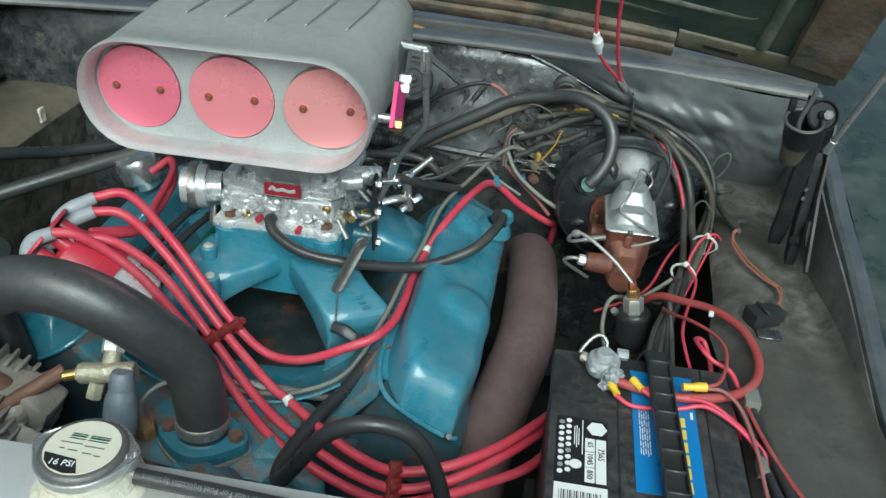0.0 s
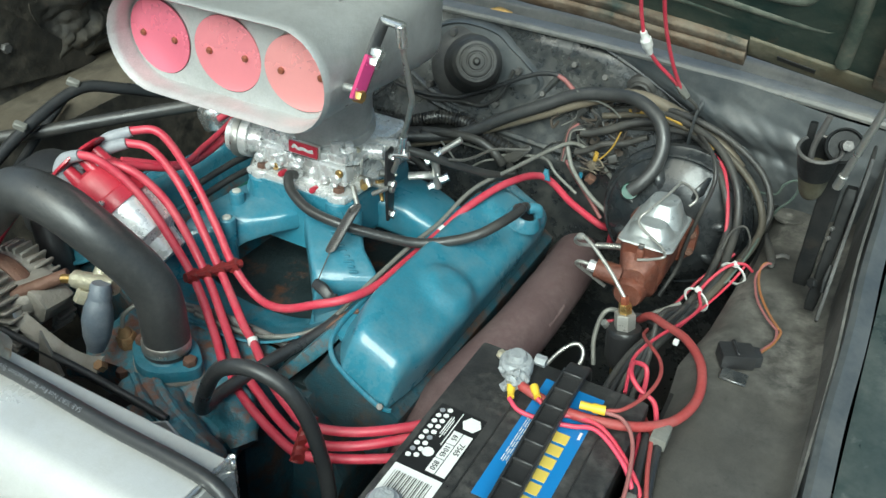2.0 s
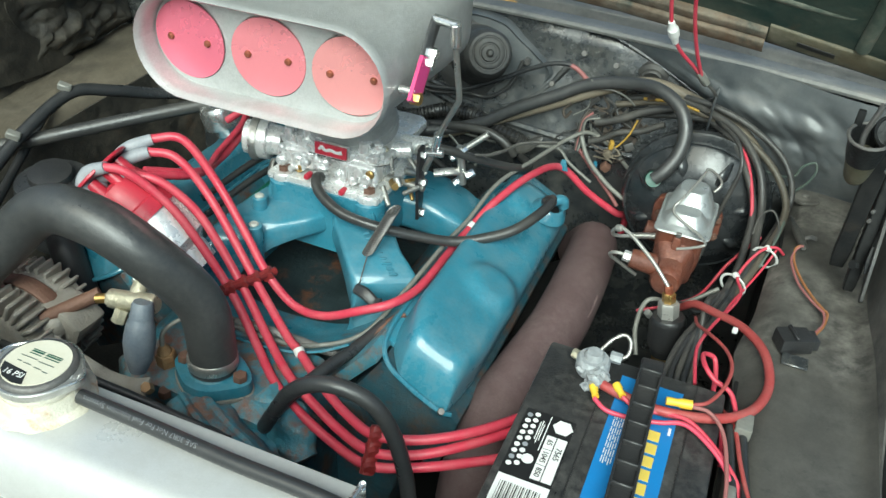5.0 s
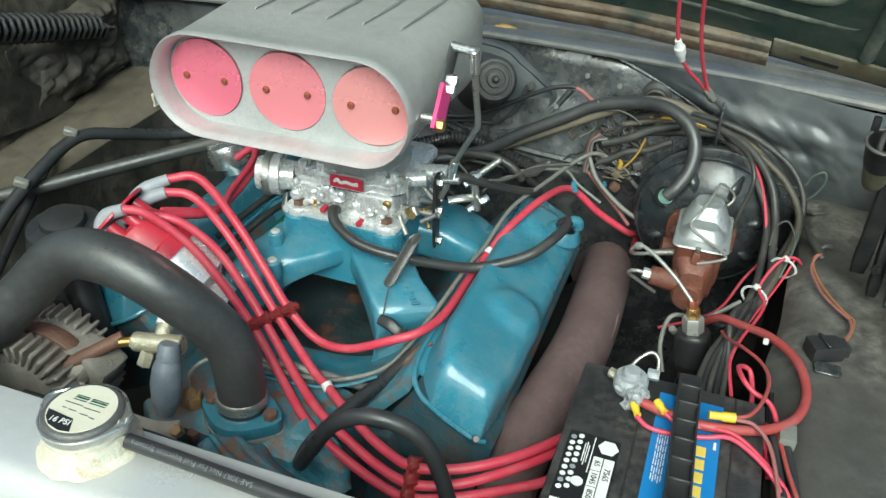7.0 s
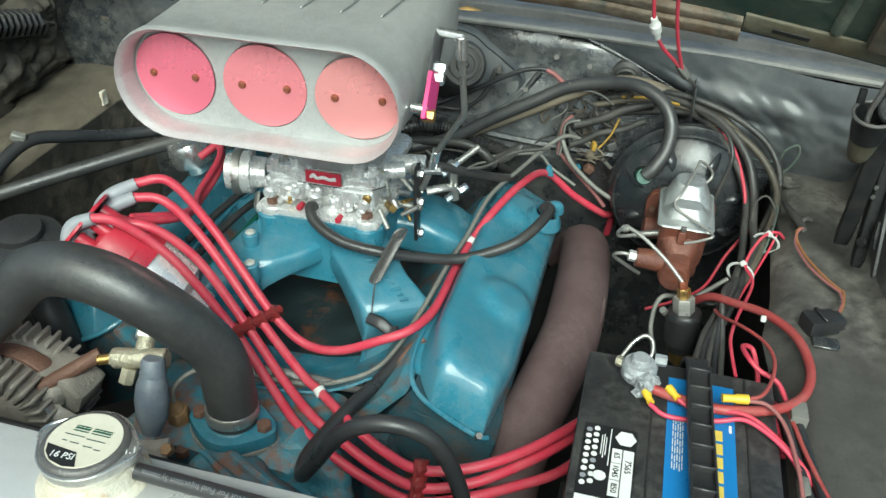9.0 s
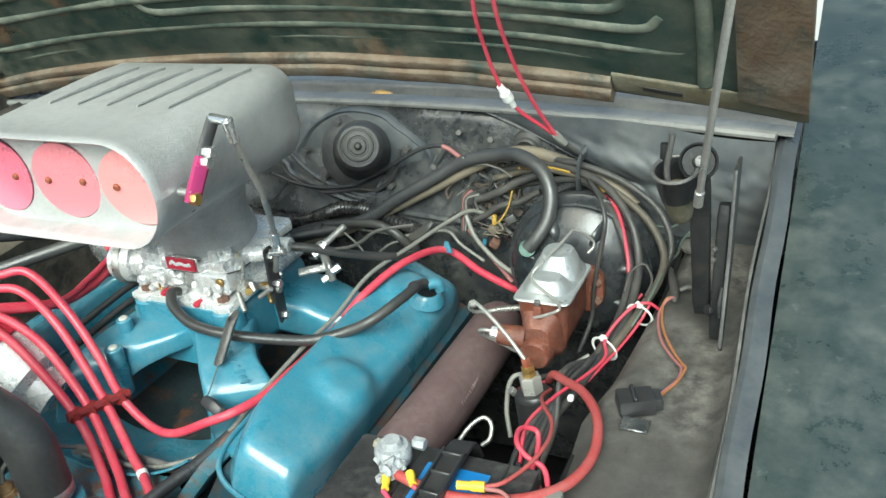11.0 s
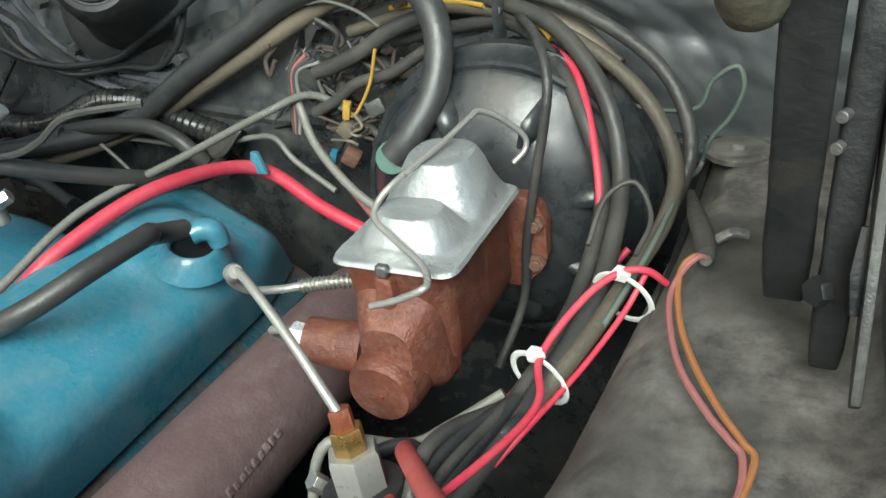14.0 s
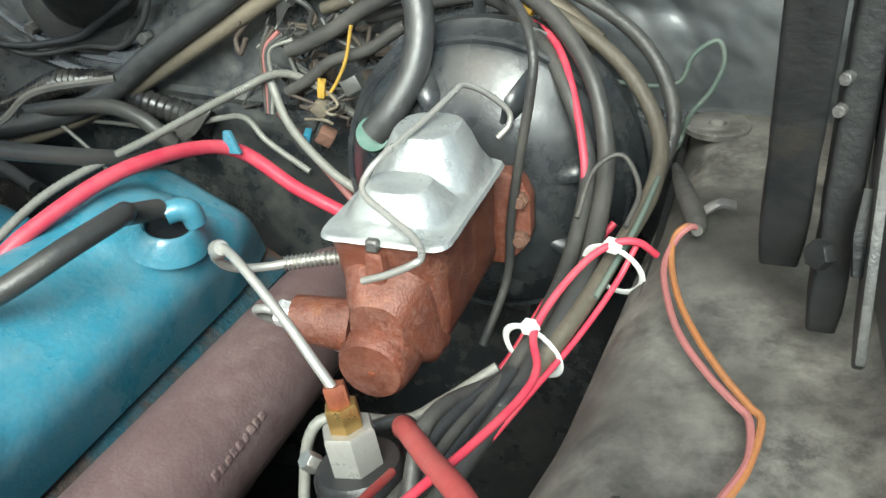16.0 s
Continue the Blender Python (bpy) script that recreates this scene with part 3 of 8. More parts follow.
def corner_fn(u, v):
    """u runs along from the firewall seam to the fender, v from the top down."""
    a = seam(1.047 - 0.160 * v)
    xt = 0.37
    top, low = Vector((xt, cowl_y(xt) - 0.006, 1.044)), Vector((0.371, 1.250, 0.890))
    p = a.lerp(top.lerp(low, v), u)
    edge = min(1.0, 6 * u) * math.sin(math.pi * min(1, v * 1.02))
    fold = math.exp(-((v - 0.30 - 0.10 * u) / 0.09) ** 2) - 0.7 * math.exp(-((v - 0.48 - 0.16 * u) / 0.07) ** 2)
    p.y -= edge * (0.016 + 0.009 * fold * math.sin(math.pi * min(1, 1.5 * u)) - 0.006 * noise.noise(Vector((u * 6, v * 3, 1.7))) - 0.004 * noise.noise(Vector((u * 14, v * 9, 6.2))))
    p.z -= 0.004 * math.sin(9 * u) * (1 - v)
    return p


tagged(sheet("corner_panel", corner_fn, 56, 40, GREY_PANEL, 0.003), "dented dusty grey-black panel between firewall and fender", "inner fender", "", "structure")
structure("corner_seam", sweep([seam(z) + Vector((0, -0.003, 0)) for z in (1.045, 1.017, 0.992, 0.961, 0.923, 0.890)], 0.0040, 8, 8), BAY_BLACK, "raised folded seam on the firewall", "seam")

# hood: leans forward over the bay from its hinge line
HOOD_LOW = Vector((0, 1.25, 1.120))
HOOD_UP = Vector((0, -math.cos(radians(55)), math.sin(radians(55))))
HOOD_N = Vector((0, -HOOD_UP.z, HOOD_UP.y))


def on_hood(x, s, d=0.0):
    """A point of the hood's underside: across, up from the lower edge, and out towards the engine."""
    return Vector((x, 0, 0)) + HOOD_LOW + HOOD_UP * (0.8 * s) + HOOD_N * d - Vector((0, 0, 0.12 * (x + 0.33) ** 2))


def hood_fn(u, v):
    x = -1.04 + u * 1.44
    s = v * 1.1
    d = 0.0
    d += 0.004 * noise.noise(Vector((x * 4, s * 7, 2)))
    return on_hood(x, s, d - 0.012)


hood = thing("hood", "open dark green hood with ribbed rusty underside", "hood")
tagged(hood, kind="structure")
sheet("inner_panel", hood_fn, 40, 110, HOOD, 0.004, hood)
def hood_strip(name, x0, x1, s0, s1, d0, d1, material, label="", n=24):
    """A folded strip that follows the hood's bowed lower edge."""
    secs = []
    for i in range(n + 1):
        x = x0 + (x1 - x0) * i / n
        w = 0.0012 * math.sin(31 * x)
        secs.append([on_hood(x, q[0], q[2]) for q in round_rect((s0 + s1) / 2, (d0 + d1) / 2 + w, (s1 - s0) / 2, (d1 - d0) / 2, 0.004, 0, 3)])
    return part(name, loft(secs), material, hood, label)


hood_strip("rear_flange", -1.05, 0.165, -0.008, 0.020, -0.012, 0.008, RUST, "rusty folded rear flange")
hood_strip("flange_step", -1.05, 0.165, 0.019, 0.040, -0.012, 0.002, RUST)
hood_strip("corner_flange", 0.167, 0.405, 0.008, 0.052, -0.014, -0.003, OLIVE_RUST, "rusty olive corner flange")
hood_strip("slot", 0.206, 0.256, 0.024, 0.034, -0.0028, -0.0014, SHADE_BLACK, "dark slot")
hood_strip("slot", 0.295, 0.323, 0.028, 0.038, -0.0028, -0.0014, SHADE_BLACK, "dark slot")
for s0, x0, x1, r in ((0.082, -0.98, 0.27, 0.006), (0.115, -0.95, 0.275, 0.008), (0.158, -0.55, 0.24, 0.009), (0.192, -0.90, 0.20, 0.009), (0.245, -0.95, 0.23, 0.010), (0.315, -0.95, 0.24, 0.011), (0.40, -0.95, 0.25, 0.011)):
    pts = [on_hood(x0, s0 + 0.03, -0.018)] + [on_hood(x0 + 0.03 + (x1 - x0 - 0.06) * i / 6, s0, -0.0155) for i in range(7)] + [on_hood(x1, s0 + 0.03, -0.018)]
    part("rib", sweep(pts, r * 1.15, 12, 6), HOOD_HIGHLIGHT, hood, "raised rib with its pale highlight in the colour")
part("frame_bead", sweep([on_hood(0.285, 0.06, -0.008), on_hood(0.290, 0.2, -0.008), on_hood(0.293, 0.5, -0.008), on_hood(0.295, 1.08, -0.008)], 0.010, 10, 8), HOOD_HIGHLIGHT, hood)
part("frame_bead", sweep([on_hood(-0.975, 0.06, -0.008), on_hood(-0.975, 0.4, -0.008), on_hood(-0.975, 1.08, -0.008)], 0.010, 10, 8), HOOD_HIGHLIGHT, hood)
part("lock_pad", prism([(-0.37, 0.06), (-0.30, 0.085), (-0.17, 0.085), (-0.14, 0.115), (-0.20, 0.135), (-0.33, 0.13), (-0.40, 0.085)], "z", -0.013, -0.002, 0.003), HOOD_HIGHLIGHT, hood, "pressed pad in the panel")
pad = hood.children[-1].data
for v in pad.vertices:
    v.co = on_hood(*v.co)
for x0, x1 in ((0.325, 0.405), (-1.045, -0.985)):
    rim = prism([(x0, 0.055), (x1, 0.050), (x1, 1.1), (x0, 1.1)], "z", -0.014, 0.010, 0.003)
    for v in rim.verts:
        v.co = on_hood(v.co.x, v.co.y, v.co.z)
    part("side_frame", rim, RUST, hood, "rusty side frame")

# ---------------------------------------------------------------- radiator
rad = thing("radiator", "bare aluminium radiator with welded top tank", "radiator")
tank = prism([(0.415, 0.93), (0.415, 0.980), (0.411, 0.985), (0.352, 0.985), (0.336, 0.978), (0.322, 0.955), (0.322, 0.93)], "x", -0.80, -0.024)
part("tank", tank, RAD_ALU, rad)
part("core", box(-0.80, -0.03, 0.335, 0.405, 0.45, 0.93), BAY_BLACK, rad, "dark finned core")
part("end_plate", prism([(0.412, 0.45), (0.412, 0.975), (0.40, 0.984), (0.352, 0.984), (0.330, 0.965), (0.330, 0.45)], "x", -0.0245, -0.019, 0.001), RAD_ALU, rad)
bead = sweep([(-0.0235, 0.415, 0.93), (-0.0235, 0.415, 0.978), (-0.0235, 0.409, 0.986), (-0.0235, 0.354, 0.986), (-0.0235, 0.337, 0.979), (-0.0235, 0.322, 0.953)], 0.0028, 8, 16, ripple=0.3)
part("weld_bead", bead, POLISHED, rad)
part("weld_bead", sweep([(-0.80, 0.321, 0.932), (-0.4, 0.321, 0.932), (-0.03, 0.321, 0.932)], 0.003, 6, 70, ripple=0.3), POLISHED, rad)
CAP = Vector((-0.2915, 0.3850, 0))


def on_cap(z, dx=0.0, dy=0.0):
    return CAP + Vector((dx, dy, z))


neck = lathe(on_cap(0.984), on_cap(1.012), [(0, 0.034), (0.1, 0.0335), (0.14, 0.030), (0.75, 0.030), (0.78, 0.032), (1, 0.032)], 32)
part("filler_neck", neck, RESIDUE, rad, "white crusted filler neck")
part("overflow_nipple", rod(on_cap(0.999, 0.026, 0.004), on_cap(0.997, 0.048, 0.003), 0.0045), STEEL, rad)

cap = new("radiator_cap")
cap.empty_display_size, cap.parent = 0.02, rad
tagged(cap, "dull steel radiator cap with cream disc label")
ring = []
for i in range(64):
    a = 2 * math.pi * i / 64
    ear = max(0, math.cos(a - radians(8))) ** 20 + max(0, math.cos(a - radians(172))) ** 20
    r = 0.0325 + 0.0062 * ear
    ring.append((CAP.x + r * math.cos(a), CAP.y + r * math.sin(a)))
part("rim", prism(ring, "z", 1.008, 1.0165, 0.002), STEEL, cap, "steel rim with two ears")
part("rim_lip", sweep([(x, y, 1.0160) for x, y in ring + ring[:1]], 0.0012, 6, 1), POLISHED, cap, "bright worn lip")
part("crown", lathe(on_cap(1.0160), on_cap(1.0205), [(0, 0.0310), (0.25, 0.0308), (0.6, 0.0303), (0.85, 0.0295), (1, 0.0280)], 44), DARK_STEEL, cap, "dull steel crown")
part("disc_label", lathe(on_cap(1.0206), on_cap(1.0211), [(0, 0.0262), (1, 0.0260)], 44), LABEL_CREAM, cap, "round cream label")

wire("overflow_hose", "black rubber overflow hose lying on the radiator", "hose",
     [(-0.256, 0.3868, 0.9985), (-0.20, 0.3885, 0.994), (-0.12, 0.3865, 0.9925), (-0.05, 0.386, 0.9925), (-0.012, 0.385, 0.988), (0.005, 0.384, 0.965), (0.012, 0.384, 0.92)], 0.0062, RUBBER, sides=14)

# ---------------------------------------------------------------- engine
engine = thing("engine", "blue painted V8 engine block with cast intake manifold", "engine")
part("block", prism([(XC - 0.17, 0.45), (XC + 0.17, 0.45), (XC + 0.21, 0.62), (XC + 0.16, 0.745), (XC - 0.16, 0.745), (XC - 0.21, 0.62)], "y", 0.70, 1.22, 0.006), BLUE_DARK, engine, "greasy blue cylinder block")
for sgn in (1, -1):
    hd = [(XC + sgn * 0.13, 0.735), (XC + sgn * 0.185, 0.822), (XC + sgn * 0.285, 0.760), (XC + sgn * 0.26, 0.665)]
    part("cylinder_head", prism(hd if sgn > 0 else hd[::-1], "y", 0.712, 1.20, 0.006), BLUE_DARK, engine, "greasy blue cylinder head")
part("valley_cover", box(XC - 0.15, XC + 0.15, 0.71, 1.10, 0.735, 0.752, 0.004), VALLEY, engine, "dark rusty valley pan")
part("timing_cover", cast(loft([round_rect(XC, 0.64, 0.13, 0.13, 0.05, y) for y in (0.705, 0.66)] + [round_rect(XC, 0.64, 0.11, 0.11, 0.05, 0.635)]), 3, 0.010, 26), BLUE_DARK, engine, "rusty blue timing cover")
part("water_crossover", cast(loft([round_rect(XC - 0.01, 0.748, 0.115, 0.035, 0.02, y) for y in (0.72, 0.62)] + [round_rect(XC - 0.01, 0.745, 0.10, 0.028, 0.02, 0.60)]), 3, 0.007, 30), BLUE_DIRTY, engine, "rust-streaked blue water passage")


def manifold_part():
    bm = loft([round_rect(XC, 0.855, 0.082, 0.045, 0.02, y) for y in (0.895, 0.91, 1.05, 1.07)])
    for x in (-0.396, -0.267):
        rod((x, 0.913, 0.84), (x, 0.913, 0.899), 0.022, 18, bm=bm)
    return bm


part("plenum", cast(manifold_part(), 1, 0.0015, 45), BLUE, engine, "blue manifold plenum under the carburettor")


def runner(sections, seed):
    """An angular cast runner: pairs of upper edge points with the depth of its foot, its edges rounded."""
    rings = [[a, b, (b[0], b[1], low), (a[0], a[1], low)] for a, b, low in sections]
    bm = loft(rings)
    bmesh.ops.bevel(bm, geom=list(bm.edges), offset=0.0075, segments=3, affect="EDGES", profile=0.5)
    return cast(bm, 1, 0.0016, 45, seed)


part("runner", runner([((-0.330, 0.917, 0.870), (-0.258, 0.959, 0.874), 0.836), ((-0.304, 0.880, 0.870), (-0.235, 0.917, 0.872), 0.832), ((-0.265, 0.836, 0.861), (-0.200, 0.875, 0.862), 0.815), ((-0.239, 0.808, 0.845), (-0.164, 0.853, 0.843), 0.785), ((-0.234, 0.801, 0.828), (-0.160, 0.850, 0.828), 0.765), ((-0.241, 0.798, 0.775), (-0.190, 0.854, 0.775), 0.745)], 1.0), BLUE, engine)
part("runner", runner([((-0.432, 0.927, 0.872), (-0.3155, 0.906, 0.868), 0.838), ((-0.443, 0.869, 0.87), (-0.3373, 0.876, 0.866), 0.836), ((-0.45, 0.817, 0.862), (-0.3735, 0.8474, 0.855), 0.824), ((-0.451, 0.782, 0.846), (-0.4012, 0.8222, 0.836), 0.8), ((-0.452, 0.763, 0.824), (-0.4191, 0.81, 0.808), 0.77), ((-0.45, 0.748, 0.8), (-0.43, 0.803, 0.785), 0.745)], 2.0), BLUE, engine)
rm = random.Random(8)
for k in range(9):
    a = Vector((-0.252, 0.876, 0.8685)).lerp(Vector((-0.194, 0.836, 0.8470)), k / 8)
    w = rm.uniform(0.0030, 0.0055)
    part("casting_mark", beam([a + Vector((-w, -0.55 * w, 0.0004)), a + Vector((w * 0.3, 0.2 * w, 0.0012)), a + Vector((w, 0.7 * w, 0.0002))], [0.0016, 0.0021, 0.0015], [0.0016, 0.0018, 0.0014], 0.001, 2, 2), BLUE, engine)


def valley_fn(u, v):
    x = XC - 0.135 + 0.27 * u
    y = 0.70 + 0.105 * v
    return (x, y + 0.02 * (2 * u - 1) ** 2, 0.756 + 0.034 * (1 - v) ** 2 + 0.030 * abs(2 * u - 1) ** 3 + 0.0015 * noise.noise(Vector((x * 40, y * 40, 2))))


tagged(sheet("valley_lip", valley_fn, 24, 12, BLUE_STAINED, 0.003, engine), "curved blue lip at the front of the valley")
for sgn in (1, -1):
    part("runner", cast(beam([(XC + sgn * 0.04, 1.03, 0.845), (XC + sgn * 0.11, 1.04, 0.835), (XC + sgn * 0.17, 1.05, 0.808)], [0.05, 0.05, 0.05], [0.030, 0.028, 0.024], 0.016), 1, 0.0022, 50), BLUE, engine)
    part("head_flange", prism([(XC + sgn * 0.095, 0.745), (XC + sgn * 0.17, 0.835), (XC + sgn * 0.185, 0.825), (XC + sgn * 0.11, 0.735)][::sgn], "y", 0.70, 1.15, 0.005), BLUE_DIRTY, engine)
part("bolt_boss", rod((-0.412, 0.87, 0.835), (-0.412, 0.87, 0.884), 0.0105), BLUE, engine)
part("bolt_boss", rod((-0.392, 0.824, 0.800), (-0.392, 0.824, 0.870), 0.0115), BLUE, engine)
for x, y, z in ((-0.412, 0.87, 0.884), (-0.392, 0.824, 0.870)):
    part("bolt_head", lathe((x, y, z - 0.001), (x, y, z + 0.003), [(0, 0.0065), (0.6, 0.0065), (1, 0.0045)], 14), PALE_METAL, engine, "pale worn bolt head")


def valve_cover(sgn, label):
    """Pressed steel rocker cover, its skin lofted along the engine."""
    def X(x):
        return XC + sgn * (x - XC)
    vc = thing("valve_cover", label, "valve cover", group="valve covers")
    ky = (0.703, 0.706, 0.711, 0.717, 0.724, 0.732, 0.742, 0.76, 0.98, 1.10, 1.135, 1.155, 1.168, 1.178, 1.186)
    kk = (0.04, 0.20, 0.46, 0.70, 0.87, 0.96, 1.0, 1.0, 1.0, 0.99, 0.97, 0.89, 0.70, 0.40, 0.06)
    ys = [0.703 + 0.0045 * i for i in range(12)] + [0.757 + 0.009 * i for i in range(41)] + [1.126 + 0.005 * i for i in range(13)]
    secs = []
    for y in ys:
        k = float(np.interp(y, ky, kk))
        end = max(0.0, (0.80 - y) / 0.097) ** 1.6 + max(0.0, (y - 1.12) / 0.065) ** 1.6
        b1, b2 = Vector((-0.152 + 0.030 * end * end, 0.828 - 0.015 * end * end)), Vector((-0.052 - 0.010 * end, 0.774 + 0.004 * end))
        t1, t2 = Vector((-0.131 + 0.030 * end, 0.876 - 0.014 * end)), Vector((-0.038 - 0.020 * end, 0.829 + 0.010 * end))
        t1, t2 = b1.lerp(t1, k), b2.lerp(t2, k)
        m = [b1]
        e1, e2, f1, f2 = t1.lerp(b1, 0.30), t1.lerp(t2, 0.20), t2.lerp(t1, 0.20), t2.lerp(b2, 0.40)
        for i in range(8):
            f = i / 7
            m.append((1 - f) ** 2 * e1 + 2 * f * (1 - f) * t1 + f * f * e2)
        m += [e2.lerp(f1, i / 11) for i in range(1, 11)]
        for i in range(8):
            f = i / 7
            m.append((1 - f) ** 2 * f1 + 2 * f * (1 - f) * t2 + f * f * f2)
        m.append(b2)
        ring = []
        for p in m:
            h = 0.0
            for cx, cy, r, top in ((-0.072, 0.872, 0.033, 0.0105), (-0.085, 1.084, 0.040, 0.009)):
                d = math.hypot(p.x - cx, y - cy) / r
                h += top * max(0.0, min(1.0, (1.25 - d) / 0.5)) ** 1.5 * (1 if p.y > 0.80 else 0)
            h += 0.0008 * noise.noise(Vector((p.x * 30, y * 20, sgn)))
            ring.append((X(p.x + 0.42 * h), y, p.y + 0.9 * h))
        secs.append(ring)
    part("cover", loft(secs), BLUE, vc)
    fl = [(-0.163, 0.828), (-0.157, 0.833), (-0.075, 0.790), (-0.081, 0.782)]
    part("flange", prism([(X(x), z) for x, z in fl][::sgn], "y", 0.738, 1.150, 0.002), BLUE, vc)
    rim_pts = [(-0.110, 1.186, 0.806), (-0.155, 1.15, 0.832), (-0.1585, 1.0, 0.835), (-0.1585, 0.80, 0.835), (-0.154, 0.735, 0.832), (-0.138, 0.707, 0.822), (-0.105, 0.699, 0.804), (-0.068, 0.699, 0.784), (-0.056, 0.705, 0.778)]
    part("rolled_rim", sweep([(X(x), y, z) for x, y, z in rim_pts], 0.0032, 8, 6), BLUE, vc)
    for x, y, z in ((-0.145, 0.846, 0.832), (-0.067, 0.700, 0.786), (-0.145, 1.05, 0.832)):
        nx, nz = (0.5 * sgn, 0.85)
        part("bolt", hexnut((X(x), y, z - 0.004), (X(x) + nx * 0.008, y - (0.008 if y < 0.71 else 0), z + nz * 0.007), 0.0044), DARK_STEEL, vc, "worn hex bolt")
    return vc


vcr = valve_cover(1, "blue pressed-steel valve cover with embossed bump")
vcl = valve_cover(-1, "blue valve cover behind the ignition wires")

# exhaust manifold
exm = thing("exhaust_manifold", "brown heat-stained cast iron exhaust manifold", "exhaust manifold")
part("log", sweep([(-0.03, 1.225, 0.70), (-0.002, 1.185, 0.746), (0.007, 1.10, 0.760), (0.010, 0.97, 0.768), (0.005, 0.897, 0.766), (-0.010, 0.817, 0.754), (-0.022, 0.772, 0.734), (-0.030, 0.738, 0.692), (-0.034, 0.722, 0.62)], [0.036, 0.038, 0.039, 0.039, 0.039, 0.038, 0.038, 0.037, 0.036], 20, 8), MANIFOLD, exm)
# Near-black colour paints the dark gap between head and manifold.
part("flange_web", cast(loft([[(-0.085, y, 0.700), (-0.030, y, 0.742), (-0.012, y, 0.722), (-0.070, y, 0.672)] for y in (0.74, 0.82, 0.90, 0.98, 1.06, 1.14)]), 1, 0.003, 40), SHADE_BLACK, exm, "dark flange beside the head, gap shade in its colour")

seam_pts = [(0.012, 1.165, 0.7835), (0.020, 1.10, 0.7930), (0.024, 0.97, 0.8015), (0.019, 0.897, 0.7995), (0.004, 0.817, 0.7875), (-0.008, 0.763, 0.770)]
part("casting_seam", sweep(seam_pts, 0.0030, 8, 8, flat=0.5, up=(0.4, 0, 1)), MANIFOLD, exm)
for k in range(9):
    c = Vector((0.0450, 0.949, 0.784)).lerp(Vector((0.0450, 0.999, 0.785)), k / 8)
    part("casting_mark", cast(box(-0.0030 + 0.0006 * (k % 3), 0.0030, -0.0026, 0.0026 - 0.0008 * (k % 2), -0.006, 0.0010, 0.0009, 1, m=Matrix.Translation(c) @ pose(0, 0, 0, 0, 62, 0)), 1, 0.0008, 200), MANIFOLD, exm)

# ---------------------------------------------------------------- carburettor and scoop
carb = thing("carburettor", "polished aluminium four-barrel carburettor on the intake manifold", "carburettor")
part("base_flange", box(-0.416, -0.248, 0.897, 1.075, 0.899, 0.909, 0.004), CARB, carb)
for x in (-0.396, -0.267):
    part("stud_ear", lathe((x, 0.912, 0.897), (x, 0.912, 0.910), [(0, 0.017), (0.2, 0.0185), (0.8, 0.0185), (1, 0.017)], 20), CARB, carb)
part("body", box(-0.400, -0.262, 0.934, 1.07, 0.907, 0.946, 0.006), CARB, carb)
for x0, x1 in ((-0.410, -0.352), (-0.316, -0.258)):
    part("fuel_bowl", cast(box(x0, x1, 0.914, 0.99, 0.914, 0.945, 0.009, 3), 2, 0.003, 60, x0), CARB, carb)
    for k in range(3):
        xx = x0 + 0.014 + 0.015 * k
        part("bowl_rib", box(xx - 0.0025, xx + 0.0025, 0.9085, 0.92, 0.917, 0.938, 0.0018), CARB, carb)
cover_pts = [(-0.415, 0.94), (-0.408, 0.924), (-0.372, 0.921), (-0.360, 0.914), (-0.302, 0.914), (-0.292, 0.921), (-0.262, 0.921), (-0.250, 0.935), (-0.250, 1.06), (-0.262, 1.074), (-0.40, 1.074), (-0.415, 1.06)]
part("top_cover", prism(cover_pts, "z", 0.944, 0.956, 0.003), CARB, carb)
part("gasket_line", prism([(x * 0.992 - 0.0027, y + 0.002) for x, y in cover_pts], "z", 0.9425, 0.944), SHADE_BLACK, carb)
part("air_horn", lathe((XC, 0.985, 0.953), (XC, 0.985, 0.966), [(0, 0.066), (0.2, 0.063), (1, 0.063)], 40), CARB, carb)
rc = random.Random(11)
for i in range(16):
    x, z = rc.uniform(-0.410, -0.255), rc.uniform(0.910, 0.942)
    lump = bmesh.new()
    bmesh.ops.create_icosphere(lump, subdivisions=2, radius=rc.uniform(0.003, 0.0075))
    for v in lump.verts:
        v.co = Vector((v.co.x * rc.uniform(0.97, 1.03) * (1.6 if i % 3 == 0 else 1), v.co.y, v.co.z * (1.5 if i % 3 == 1 else 0.8))) * (1 + 0.25 * noise.noise(v.co * 300 + Vector((i, 0, 0)))) + Vector((x, 0.914, z))
    part("casting_boss", lump, CARB, carb)
for i in range(18):
    x, y = rc.uniform(-0.412, -0.256), rc.uniform(0.917, 0.95)
    h = rc.uniform(0.004, 0.013)
    part("casting_boss", box(x - 0.004, x + 0.004, y - 0.004, y + 0.005, 0.953, 0.956 + h, 0.0016), CARB, carb)
for x in (-0.396, -0.267):
    part("mounting_nut", hexnut((x, 0.911, 0.907), (x, 0.911, 0.917), 0.0085), ALT_RUST, carb, "rusty hex nut")
part("choke_housing", lathe((-0.420, 0.950, 0.930), (-0.472, 0.938, 0.930), [(0, 0.020), (0.35, 0.022), (0.36, 0.029), (0.6, 0.029), (0.62, 0.026), (1, 0.024)], 30), CARB, carb, "round electric choke housing")
part("vacuum_stub", rod((-0.336, 0.918, 0.915), (-0.338, 0.895, 0.914), 0.006), CARB, carb)

